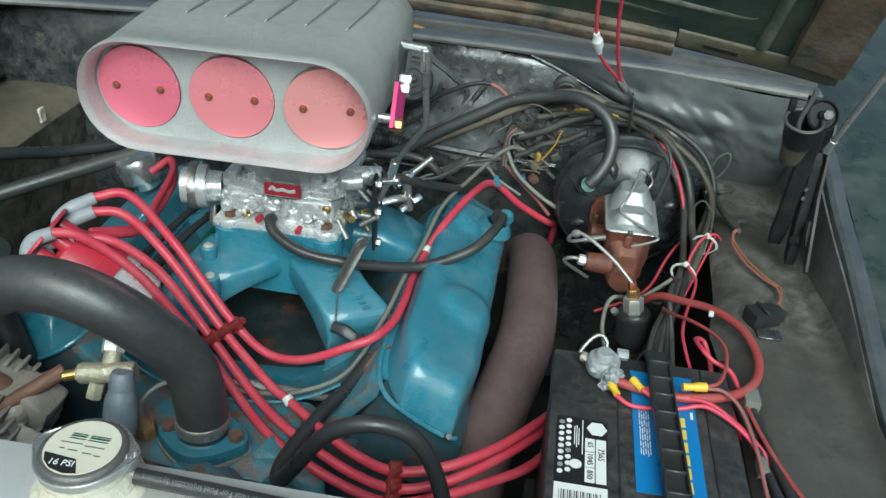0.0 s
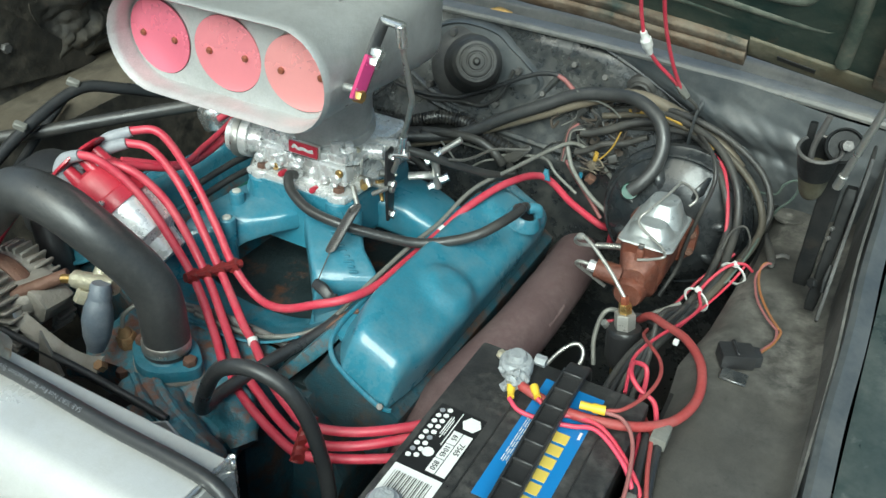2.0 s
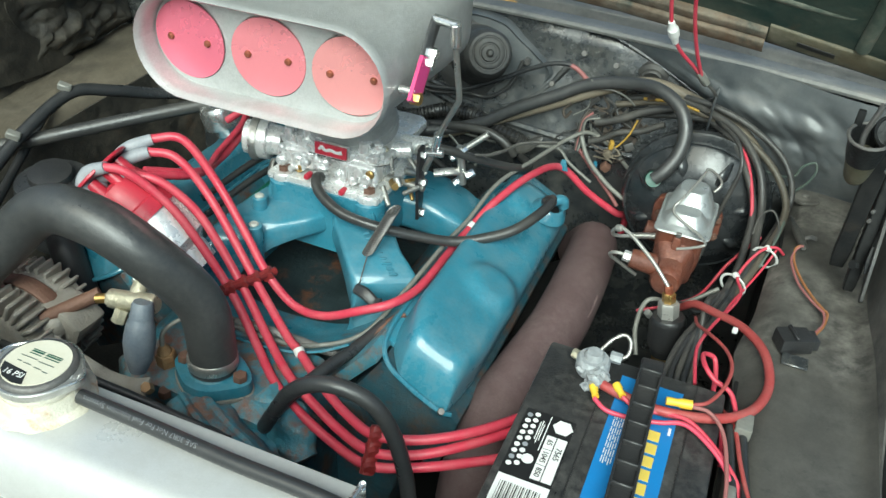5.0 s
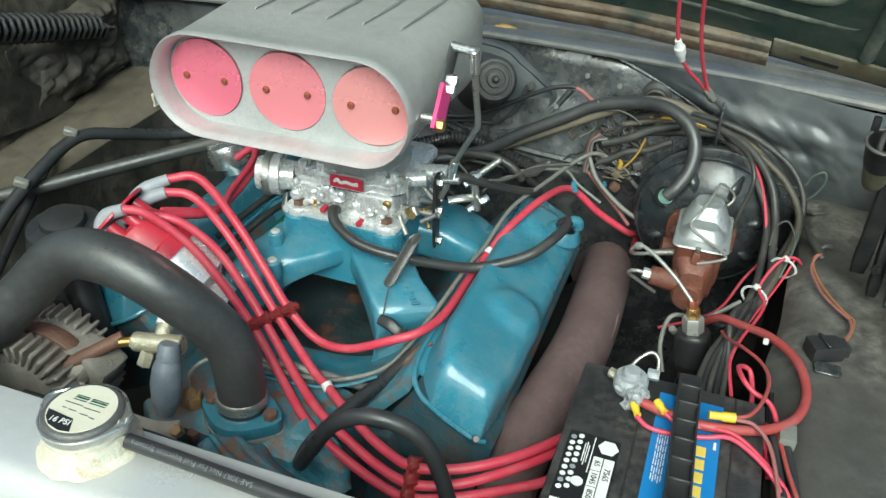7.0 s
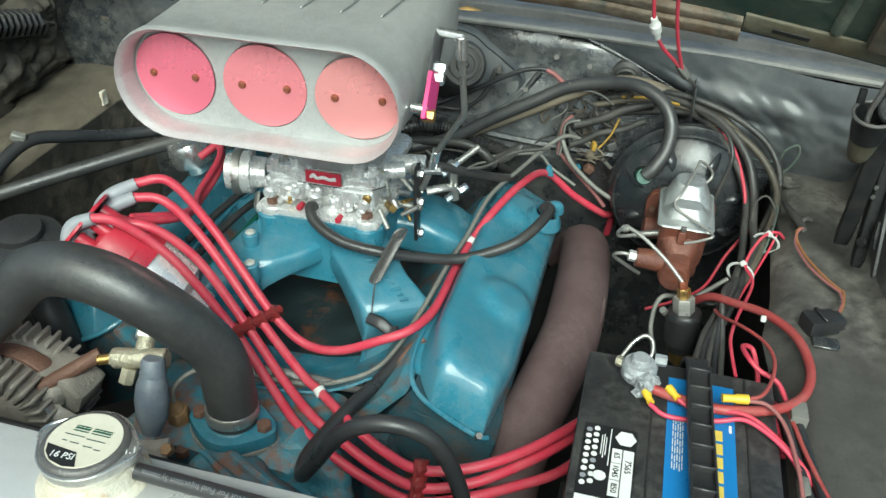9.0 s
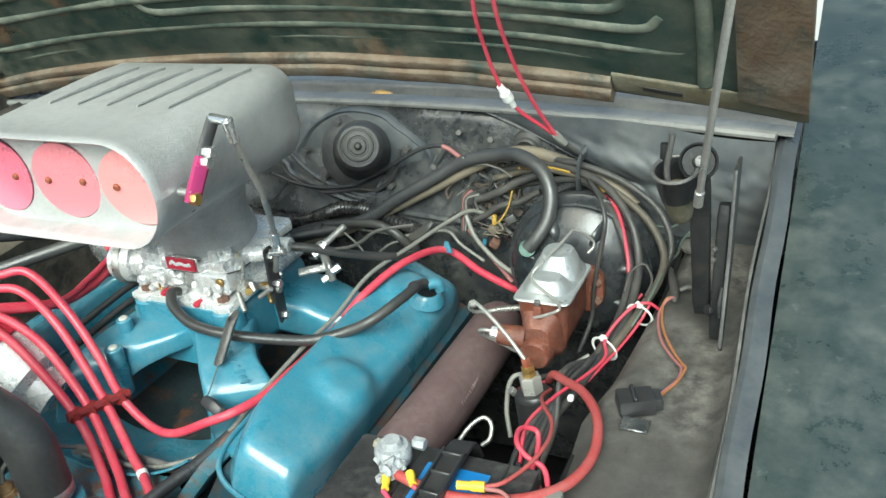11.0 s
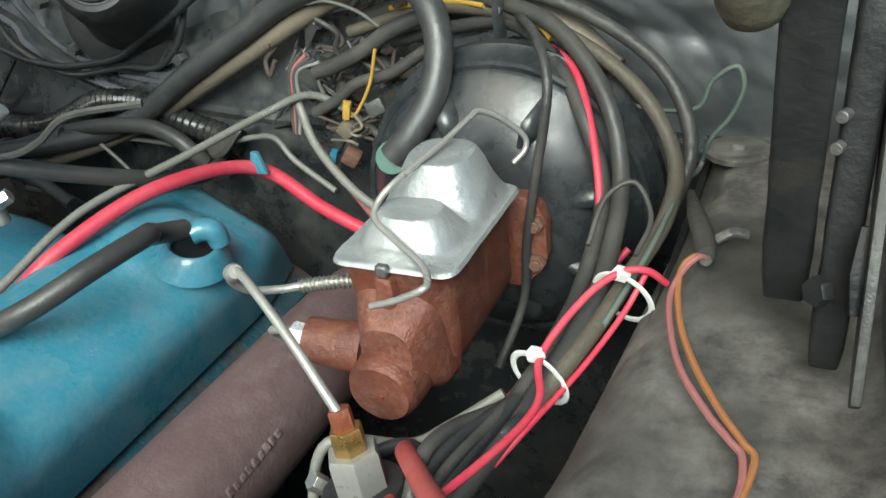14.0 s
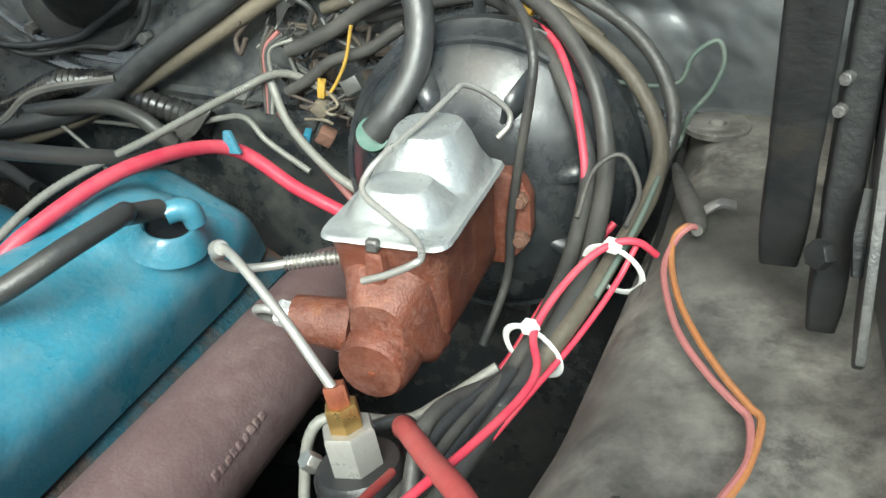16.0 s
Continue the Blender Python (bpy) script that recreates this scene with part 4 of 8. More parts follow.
scoop = thing("air_scoop", "cast aluminium three-hole air scoop on the carburettor", "air scoop")
rows = [(0.762, 0.1535, 0.0570, 0.0570, 1.125), (0.758, 0.1555, 0.0590, 0.0590, 1.125), (0.762, 0.1575, 0.0612, 0.0612, 1.125), (0.772, 0.1575, 0.0612, 0.0612, 1.125), (0.778, 0.1560, 0.0600, 0.0600, 1.125),
        (0.82, 0.1555, 0.0605, 0.056, 1.126), (0.90, 0.1535, 0.0620, 0.045, 1.127), (0.98, 0.150, 0.063, 0.034, 1.128), (1.03, 0.147, 0.062, 0.030, 1.128), (1.043, 0.140, 0.056, 0.028, 1.128)]
skin = [round_rect(XC, cz, hw, hh, r, y, 8, min(hh, r + 0.012)) for y, hw, hh, r, cz in rows]
inner = [round_rect(XC, 1.125, 0.1508, 0.0535, 0.0535, y, 8) for y in (0.796, 0.77)]
part("shell", loft(inner + [round_rect(XC, 1.125, 0.1522, 0.0555, 0.0555, 0.764, 8)] + skin), SCOOP_ALU, scoop)
part("neck", lathe((XC, 0.955, 1.085), (XC, 0.985, 0.960), [(0, 0.112), (0.15, 0.100), (0.35, 0.079), (0.6, 0.067), (0.88, 0.063), (0.89, 0.066), (1, 0.066)], 48), SCOOP_ALU, scoop)


def face_plate():
    bm = bmesh.new()
    loops = [[(x, z) for x, _, z in round_rect(XC, 1.125, 0.1512, 0.0540, 0.0540, 0, 10)]]
    for k in (-1, 0, 1):
        loops.append([(XC + k * 0.103 + 0.0462 * math.cos(2 * math.pi * i / 48), 1.125 + 0.0462 * math.sin(2 * math.pi * i / 48)) for i in range(48)])
    edges = []
    for lp in loops:
        vs = [bm.verts.new((x, 0.791, z)) for x, z in lp]
        edges += [bm.edges.new((vs[i], vs[(i + 1) % len(vs)])) for i in range(len(vs))]
    bmesh.ops.triangle_fill(bm, edges=edges, use_beauty=True)
    ext = bmesh.ops.extrude_face_region(bm, geom=list(bm.faces))
    for v in ext["geom"]:
        if isinstance(v, bmesh.types.BMVert):
            v.co.y += 0.016
    bmesh.ops.recalc_face_normals(bm, faces=bm.faces)
    return bm


part("face_plate", face_plate(), SCOOP_ALU, scoop)
for k in (-1, 0, 1):
    c = Vector((XC + k * 0.103, 0.7895, 1.125))
    d = part("butterfly_disc", lathe((0, 0.0012, 0), (0, -0.0012, 0), [(0, 0.0452), (0.3, 0.0455), (0.7, 0.0455), (1, 0.0452)], 56), DISC_REFLECTION_TINTS[k + 1], scoop, ("pink-red anodised butterfly disc", "red anodised butterfly disc", "red anodised butterfly disc with its pale reflection in the tint")[k + 1])
    d.matrix_basis = Matrix.Translation(c) @ pose(0, 0, 0, 3.0 + 1.5 * k, 0, 4.0 + 4.0 * k)
    for s in (-1, 1):
        part("screw", lathe((s * 0.0245, -0.001, 0), (s * 0.0245, -0.0045, 0), [(0, 0.0042), (0.6, 0.0040), (1, 0.0028)], 14), COPPER, d, "copper-coloured screw")
# Added black sheet that gives the throat behind the discs its shade.
part("backing", box(XC - 0.14, XC + 0.14, 0.82, 0.826, 1.085, 1.165), BAY_BLACK, scoop, "black sheet standing for the shade inside the throat")

# ---------------------------------------------------------------- battery
bat = thing("battery", "black car battery with blue and white labels", "battery")
part("case", box(0.042, 0.220, 0.476, 0.736, 0.690, 0.880, 0.006), BATTERY, bat)
part("lid", box(0.039, 0.223, 0.473, 0.738, 0.878, 0.903, 0.005), BATTERY, bat)
structure("battery_tray", box(0.03, 0.236, 0.46, 0.75, 0.674, 0.689, 0.003), BAY_BLACK, "black steel battery tray", "tray")

# ---------------------------------------------------------------- brake booster and master cylinder
boo = thing("brake_booster", "black round vacuum brake booster on the firewall", "brake booster")
part("shell", lathe((0.131, 1.150, 0.860), (0.131, 1.300, 0.860), [(0, 0.040), (0.02, 0.060), (0.10, 0.078), (0.18, 0.096), (0.22, 0.101), (0.30, 0.104), (0.33, 0.109), (0.40, 0.109), (0.42, 0.103), (0.7, 0.098), (0.9, 0.07), (1, 0.06)], 56), BOOSTER, boo)
mc = thing("master_cylinder", "rusty cast iron brake master cylinder with zinc lid", "master cylinder")


def level(z, cx, cy, hw, hh, r, n=6):
    """A level rounded ring at height z."""
    return [(p[0], p[2], z) for p in round_rect(cx, cy, hw, hh, r, 0, n)]


body_rings = [level(z, 0.1305 + dx, cy, hw, hh, r) for z, dx, cy, hw, hh, r in ((0.826, -0.001, 1.082, 0.016, 0.050, 0.010), (0.834, 0.0, 1.078, 0.024, 0.052, 0.012), (0.846, 0.0, 1.074, 0.0285, 0.051, 0.012), (0.862, 0.0, 1.071, 0.0300, 0.050, 0.012), (0.882, 0.0, 1.068, 0.0310, 0.0505, 0.012), (0.898, 0.0, 1.0665, 0.0320, 0.0515, 0.012), (0.904, 0.0, 1.066, 0.0330, 0.0525, 0.012))]
part("reservoir", cast(loft(body_rings), 1, 0.0012, 60, 2.0), MC_RUST, mc)
part("bore", cast(lathe((0.1275, 0.991, 0.8405), (0.128, 1.145, 0.852), [(0, 0.0165), (0.02, 0.0195), (0.10, 0.0215), (0.6, 0.023), (1, 0.024)], 28), 1, 0.0008, 70), MC_RUST, mc)
part("mounting_flange", prism([(0.086, 0.835), (0.080, 0.850), (0.080, 0.874), (0.086, 0.886), (0.096, 0.891), (0.162, 0.891), (0.172, 0.886), (0.177, 0.874), (0.177, 0.848), (0.171, 0.836), (0.160, 0.824), (0.098, 0.824)], "y", 1.136, 1.149, 0.003), MC_RUST, mc)


def lid_fn(u, v):
    """Pressed lid: flat rim, a raised step and two domes, the rear one the taller."""
    x, y = -0.0365 + 0.073 * u, -0.0555 + 0.111 * v
    def bump(cy, hw, hh, top, soft):
        d = (abs(x / hw) ** 2.7 + abs((y - cy) / hh) ** 2.7) ** (1 / 2.7)
        return top * max(0.0, min(1.0, (1 + soft - d) / (2 * soft))) ** 1.1
    z = 0.908 + bump(0.0, 0.031, 0.050, 0.0045, 0.07) + max(bump(0.024, 0.0262, 0.0285, 0.0265, 0.30), bump(-0.022, 0.0232, 0.0185, 0.0135, 0.26))
    z += 0.0006 * noise.noise(Vector((x * 90, y * 90, 3.1)))
    k = max(abs(x) / 0.0365, abs(y) / 0.0555)
    if k > 0.97:
        z -= 0.0022 * (k - 0.97) / 0.03
    e = 0.010
    if abs(x) > 0.0365 - e and abs(y) > 0.0555 - e:
        dx, dy = abs(x) - (0.0365 - e), abs(y) - (0.0555 - e)
        f = max(dx, dy) / max(1e-6, math.hypot(dx, dy))
        x, y = math.copysign(0.0365 - e + dx * f, x), math.copysign(0.0555 - e + dy * f, y)
    return (0.1315 + x, 1.0665 + y, z)


lid = sheet("lid", lid_fn, 60, 84, ZINC_LID, 0.0018, mc)
tagged(lid, "dull zinc lid with two pressed domes")

# ---------------------------------------------------------------- large hoses
wire("radiator_hose", "thick black rubber upper radiator hose", "hose",
     [(-0.326, 0.631, 0.8025), (-0.326, 0.633, 0.835), (-0.338, 0.633, 0.895), (-0.385, 0.606, 0.965), (-0.445, 0.598, 0.992), (-0.507, 0.600, 0.978), (-0.560, 0.585, 0.925), (-0.610, 0.545, 0.870), (-0.66, 0.48, 0.84)], 0.0275, HOSE_SKIN, sides=28, per=10)

# ---------------------------------------------------------------- writing
def text_mesh(body, size, m, depth=0.0004):
    cu = bpy.data.curves.new("writing", "FONT")
    cu.body, cu.size, cu.extrude, cu.align_x, cu.align_y = body, size, depth / 2, "CENTER", "CENTER"
    cu.resolution_u = 3
    ob = bpy.data.objects.new("writing", cu)
    scene.collection.objects.link(ob)
    bpy.context.view_layer.update()
    me = bpy.data.meshes.new_from_object(ob.evaluated_get(bpy.context.evaluated_depsgraph_get()))
    bpy.data.objects.remove(ob)
    bm = bmesh.new()
    bm.from_mesh(me)
    bm.transform(m)
    bpy.data.meshes.remove(me)
    return bm


# cap print: two readable marks, the rest as bars
part("print_band", prism([(CAP.x - 0.0225, CAP.y - 0.0095), (CAP.x + 0.0020, CAP.y - 0.0120), (CAP.x + 0.0085, CAP.y - 0.0240), (CAP.x - 0.0005, CAP.y - 0.0256), (CAP.x - 0.0120, CAP.y - 0.0228), (CAP.x - 0.0190, CAP.y - 0.0170)], "z", 1.0212, 1.0214), LABEL_BLACK, cap, "black print band")
part("print", text_mesh("16 PSI", 0.0075, pose(CAP.x - 0.0060, CAP.y - 0.0172, 1.0216, 0, 0, 2)), LABEL_WHITE, cap)
part("print", text_mesh("1.1", 0.0075, pose(CAP.x + 0.0335, CAP.y + 0.003, 1.0169, 0, 0, 24)), LABEL_WHITE, cap)
for x, w in ((-0.0075, 0.0115), (0.0080, 0.0145)):
    for y0, h in ((0.0105, 0.0010), (0.0060, 0.0010), (0.0082, 0.0016)):
        part("print_bar", prism([(CAP.x + x - w / 2, CAP.y + y0), (CAP.x + x + w / 2, CAP.y + y0), (CAP.x + x + w / 2 + 0.001, CAP.y + y0 + h), (CAP.x + x - w / 2 + 0.001, CAP.y + y0 + h)], "z", 1.0212, 1.0214), GREEN_PLASTIC, cap, "green print")
for x, y, w in ((-0.009, 0.0015, 0.016), (0.0085, 0.0005, 0.015), (-0.013, -0.0045, 0.004), (-0.005, -0.005, 0.007), (0.006, -0.006, 0.007), (0.014, -0.007, 0.005)):
    part("print_bar", box(CAP.x + x - w / 2, CAP.x + x + w / 2, CAP.y + y, CAP.y + y + 0.0009, 1.0212, 1.0214), GREEN_WIRE, cap, "faded green print")
part("neck_stain", cast(lathe(on_cap(0.9850), on_cap(1.0020), [(0, 0.040), (0.08, 0.0385), (0.22, 0.034), (0.6, 0.0325), (1, 0.0312)], 36), 1, 0.003, 70), RESIDUE, rad, "chalky cream residue with rust stains")

hose_text = text_mesh("SAE 30R7 Not For Fuel Injection Systems", 0.0062, Matrix.Identity(4))
for v in hose_text.verts:
    a = radians(58) - v.co.y / 0.0069
    hy = float(np.interp(-0.197 - v.co.x, (-0.256, -0.20, -0.12, -0.05), (0.3868, 0.3885, 0.3865, 0.386)))
    hz = float(np.interp(-0.197 - v.co.x, (-0.256, -0.20, -0.12, -0.05), (0.9985, 0.994, 0.9925, 0.9925)))
    v.co = Vector((-0.197 - v.co.x, hy - 0.0065 * math.cos(a), hz + 0.0065 * math.sin(a)))
part("hose_print", hose_text, GREY_BOOT, bpy.data.objects["overflow_hose"], "white hose marking")

# ---------------------------------------------------------------- water outlet, front of the engine
outlet = thing("water_outlet", "blue cast water outlet with two bolts", "thermostat housing")
ear_ring = []
for i in range(48):
    a = 2 * math.pi * i / 48
    e = abs(math.cos(a)) ** 6
    ear_ring.append((-0.326 + (0.038 + 0.013 * e) * math.cos(a), 0.630 + (0.037 + 0.001 * e) * math.sin(a)))
part("flange", prism(ear_ring, "z", 0.783, 0.800, 0.003), BLUE_STAINED, outlet)
part("gasket", prism([((x + 0.326) * 1.03 - 0.326, (y - 0.63) * 1.03 + 0.63) for x, y in ear_ring], "z", 0.779, 0.783), ALT, outlet, "pale gasket edge")
part("spout", lathe((-0.326, 0.631, 0.798), (-0.326, 0.632, 0.835), [(0, 0.029), (0.12, 0.0245), (1, 0.0235)], 28), BLUE_STAINED, outlet)
for x in (-0.288, -0.364):
    part("bolt", hexnut((x, 0.629, 0.799), (x, 0.629, 0.808), 0.0085), ALT_RUST, outlet, "rusty bolt")
part("hose_clamp", lathe((-0.326, 0.6315, 0.8075), (-0.326, 0.6322, 0.8215), [(0, 0.0280), (0.1, 0.0290), (0.9, 0.0290), (1, 0.0280)], 36), STEEL, bpy.data.objects["radiator_hose"], "steel hose clamp")

front = thing("water_pump", "rust-streaked blue water pump casting", "water pump")
part("body", cast(loft([round_rect(-0.30, 0.712, 0.080, 0.055, 0.03, 0.665), round_rect(-0.298, 0.71, 0.076, 0.052, 0.03, 0.62), round_rect(-0.285, 0.70, 0.060, 0.045, 0.03, 0.585), round_rect(-0.28, 0.69, 0.04, 0.035, 0.03, 0.565)]), 3, 0.014, 28, 3.0), BLUE_DIRTY, front)
part("lobe", cast(sweep([(-0.35, 0.615, 0.752), (-0.30, 0.60, 0.748), (-0.25, 0.60, 0.735), (-0.215, 0.615, 0.715)], [0.020, 0.026, 0.026, 0.018], 14, 8), 0, 0.008, 45, 1.0), BLUE_DIRTY, front, "rust-streaked lobe")
part("lobe", cast(sweep([(-0.29, 0.60, 0.74), (-0.27, 0.575, 0.715), (-0.24, 0.565, 0.68)], [0.022, 0.024, 0.02], 14, 8), 0, 0.008, 45, 2.0), BLUE_DIRTY, front, "rust-streaked lobe")
ridge = [(-0.335, 0.600, 0.770), (-0.296, 0.578, 0.768), (-0.250, 0.560, 0.764), (-0.205, 0.552, 0.752), (-0.185, 0.556, 0.720)]
part("arm", cast(sweep(ridge, [0.030, 0.034, 0.033, 0.028, 0.020], 18, 8, flat=0.6, up=(0, 0, 1)), 1, 0.007, 42, 4.0), BLUE_DIRTY, front, "rusty ribbed blue arm")
for o in (-0.012, 0.008):
    part("rib", cast(sweep([(x + 0.4 * o, y + o, z + 0.019) for x, y, z in ridge[:4]], [0.004, 0.006, 0.005, 0.003], 8, 6), 0, 0.003, 60, 2.0 + o), BLUE_DIRTY, front)
part("shoulder", cast(sweep([(-0.265, 0.640, 0.765), (-0.225, 0.625, 0.757), (-0.195, 0.605, 0.735)], [0.030, 0.028, 0.018], 16, 8, flat=0.7), 1, 0.008, 40, 6.0), BLUE_DIRTY, front, "blue casting shoulder with rust")
part("outlet_arm", sweep([(-0.36, 0.64, 0.735), (-0.42, 0.62, 0.74), (-0.47, 0.60, 0.735)], [0.022, 0.018, 0.014], 12, 6), BLUE_DIRTY, front)
part("snout", rod((-0.28, 0.57, 0.70), (-0.28, 0.53, 0.70), 0.03), BLUE_DARK, front)
for x, y, z in ((-0.235, 0.62, 0.757), (-0.245, 0.68, 0.765), (-0.375, 0.60, 0.762)):
    part("bolt", hexnut((x, y, z), (x, y, z + 0.01), 0.008), ALT_RUST, front, "rusty bolt")
pulley = thing("fan_pulley", "black pressed steel fan pulley with pale blade", "pulley")
part("wheel", lathe((-0.295, 0.570, 0.700), (-0.295, 0.530, 0.700), [(0, 0.070), (0.15, 0.090), (0.22, 0.092), (0.45, 0.076), (0.6, 0.076), (0.8, 0.092), (0.9, 0.092), (0.92, 0.080), (0.86, 0.070), (0.86, 0.045), (0.95, 0.040), (1, 0.03)], 48), BLACK_PLASTIC, pulley)
part("blade", prism([(-0.278, 0.800), (-0.215, 0.836), (-0.190, 0.815), (-0.185, 0.77), (-0.28, 0.74)], "y", 0.518, 0.521, 0.001), RAD_ALU, pulley, "pale fan blade")
part("blade", prism([(-0.434, 0.843), (-0.411, 0.784), (-0.454, 0.776)], "y", 0.546, 0.550, 0.001), ALT, pulley, "worn fan blade tip")
wire("fan_belt", "worn black fan belt", "belt", [(-0.25, 0.550, 0.795), (-0.30, 0.55, 0.800), (-0.373, 0.55, 0.806), (-0.451, 0.55, 0.808), (-0.56, 0.55, 0.81)], 0.0048, RUBBER)

# ---------------------------------------------------------------- alternator and fittings
alt = thing("alternator", "corroded aluminium alternator with finned fan", "alternator")
AC = Vector((-0.565, 0.60, 0.802))
part("rear_case", lathe(AC + Vector((0, 0.055, 0)), AC + Vector((0, -0.045, 0)), [(0, 0.040), (0.1, 0.055), (0.45, 0.060), (0.5, 0.0575), (0.55, 0.060), (0.9, 0.058), (1, 0.045)], 36), ALT, alt)
part("stator_band", lathe(AC + Vector((0, 0.012, 0)), AC + Vector((0, -0.008, 0)), [(0, 0.0625), (0.1, 0.064), (0.9, 0.064), (1, 0.0625)], 36), ALT_RUST, alt, "rusty laminated band")
for n_fin, y_off, y0, y1, r1 in ((34, -0.030, -0.017, 0.016, 0.069), (30, 0.034, -0.013, 0.015, 0.066)):
    for i in range(n_fin):
        m = Matrix.Translation(AC + Vector((0, y_off, 0))) @ pose(0, 0, 0, 0, 360 * i / n_fin, 0)
        part("fin", box(-0.0024, 0.0024, y0, y1, 0.045, r1, 0.0016, 1, m=m), ALT, alt)
part("lug", cast(prism([(-0.545, 0.785), (-0.51, 0.788), (-0.486, 0.806), (-0.476, 0.828), (-0.492, 0.846), (-0.53, 0.852)], "y", 0.588, 0.632, 0.006), 2, 0.003, 50), ALT, alt, "rough cast lug")
part("bolt", hexnut((-0.5084, 0.5745, 0.8201), (-0.5084, 0.562, 0.822), 0.0085), STEEL, alt, "bright bolt")
part("through_bolt", rod((-0.522, 0.580, 0.838), (-0.474, 0.628, 0.860), 0.0085), ALT_RUST, alt, "rusty through bolt")
part("boss", cast(lathe((-0.520, 0.580, 0.822), (-0.512, 0.596, 0.830), [(0, 0.016), (0.5, 0.019), (1, 0.017)], 18), 1, 0.0015, 60), ALT, alt)
wire("adjuster_bracket", "dull steel adjusting bracket", "bracket", [(-0.535, 0.571, 0.832), (-0.508, 0.570, 0.819), (-0.470, 0.570, 0.803), (-0.430, 0.570, 0.792), (-0.395, 0.570, 0.794), (-0.3683, 0.570, 0.8052)], 0.0105, ALT, flat=0.2, up=(0, -0.6, 0.8))
tagged(part("adjuster_bolt", hexnut((-0.3683, 0.571, 0.800), (-0.3675, 0.564, 0.810), 0.0068), PLUG_CRUST), "corroded brass-coloured bolt on the adjusting bracket", "bolt")

sender = thing("heater_fitting", "silver and brass pipe fitting with blue rubber boot", "pipe fitting")
part("tee", cast(rod((-0.450, 0.618, 0.868), (-0.392, 0.628, 0.873), 0.0115, 18), 1, 0.0006, 90), FITTING, sender)
part("tee_collar", hexnut((-0.452, 0.6175, 0.868), (-0.440, 0.620, 0.869), 0.0105), FITTING, sender)
part("tee_branch", rod((-0.421, 0.626, 0.871), (-0.425, 0.652, 0.889), 0.0095), FITTING, sender)
part("branch_nut", hexnut((-0.424, 0.642, 0.882), (-0.428, 0.664, 0.897), 0.0125), CARB, sender, "bright hex nut")
part("brass_tip", rod((-0.466, 0.612, 0.866), (-0.450, 0.618, 0.868), 0.0058), BRASS, sender, "brass tip")
part("drain_screw", hexnut((-0.428, 0.612, 0.864), (-0.430, 0.603, 0.850), 0.0085), FITTING, sender)
part("boot_neck", lathe((-0.3985, 0.614, 0.884), (-0.3985, 0.607, 0.862), [(0, 0.0105), (0.15, 0.0125), (0.6, 0.0128), (0.7, 0.0138), (1, 0.0130)], 22), MELTED_BLUE, sender, "frosted boot collar")
part("boot", sweep([(-0.3985, 0.608, 0.866), (-0.3988, 0.604, 0.855), (-0.399, 0.599, 0.838), (-0.399, 0.594, 0.818), (-0.3992, 0.589, 0.800)], [0.0128, 0.0165, 0.0182, 0.0160, 0.0095], 20, 10), MELTED_BLUE, sender, "swollen frosted blue-grey rubber boot")
plug = thing("pipe_plug", "corroded brass temperature sender", "sender")
part("body", cast(hexnut((-0.3925, 0.632, 0.778), (-0.3930, 0.629, 0.800), 0.0125), 1, 0.0012, 80), PLUG_CRUST, plug)
part("tip", cast(lathe((-0.3930, 0.629, 0.799), (-0.3935, 0.627, 0.812), [(0, 0.009), (0.5, 0.0075), (1, 0.004)], 14), 1, 0.001, 90), PLUG_CRUST, plug)
wire("sender_wire", "thin pale wire to the sender", "wire", [(-0.3935, 0.627, 0.811), (-0.395, 0.634, 0.826), (-0.382, 0.650, 0.838), (-0.355, 0.672, 0.838), (-0.335, 0.690, 0.828)], 0.0028, PALE_WIRE)

# ---------------------------------------------------------------- distributor and ignition wires
dis = thing("distributor", "red-capped ignition distributor with silver body", "distributor")
D0, D1 = Vector((-0.418, 0.742, 0.845)), Vector((-0.545, 0.722, 0.955))
part("body", lathe(D0, D0.lerp(D1, 0.52), [(0, 0.026), (0.3, 0.030), (0.42, 0.043), (0.95, 0.047), (1, 0.046)], 32), CARB, dis)
part("cap", lathe(D0.lerp(D1, 0.50), D0.lerp(D1, 0.86), [(0, 0.050), (0.30, 0.0495), (0.34, 0.046), (0.75, 0.043), (0.92, 0.039), (1, 0.03)], 36), RED_CAP, dis, "red plastic cap")
part("cap_screw", rod(D0.lerp(D1, 0.62) + Vector((0.026, -0.036, 0.016)), D0.lerp(D1, 0.62) + Vector((0.029, -0.042, 0.020)), 0.004), CHROME, dis)
part("wire_retainer", lathe(D0.lerp(D1, 0.975), D0.lerp(D1, 1.0), [(0, 0.046), (0.2, 0.0475), (0.8, 0.0475), (1, 0.046)], 40), RED_CAP, dis, "flat red wire retainer")
AX = (D1 - D0).normalized()
SX = AX.cross(Vector((0, 1, 0))).normalized()
SY = SX.cross(AX)
for i in range(8):
    a = 2 * math.pi * i / 8 + 0.3
    p = D0.lerp(D1, 0.80) + (SX * math.cos(a) + SY * math.sin(a)) * 0.031
    part("tower", lathe(p, p + AX * 0.026, [(0, 0.0095), (1, 0.0080)], 12), RED_CAP, dis)


def boot(pts):
    """A plug boot from a tower to the end of its wire."""
    return part("boot", sweep(pts, [0.0088, 0.0092, 0.0088, 0.0074], 12, 6), GREY_BOOT, dis, "grey plug boot")


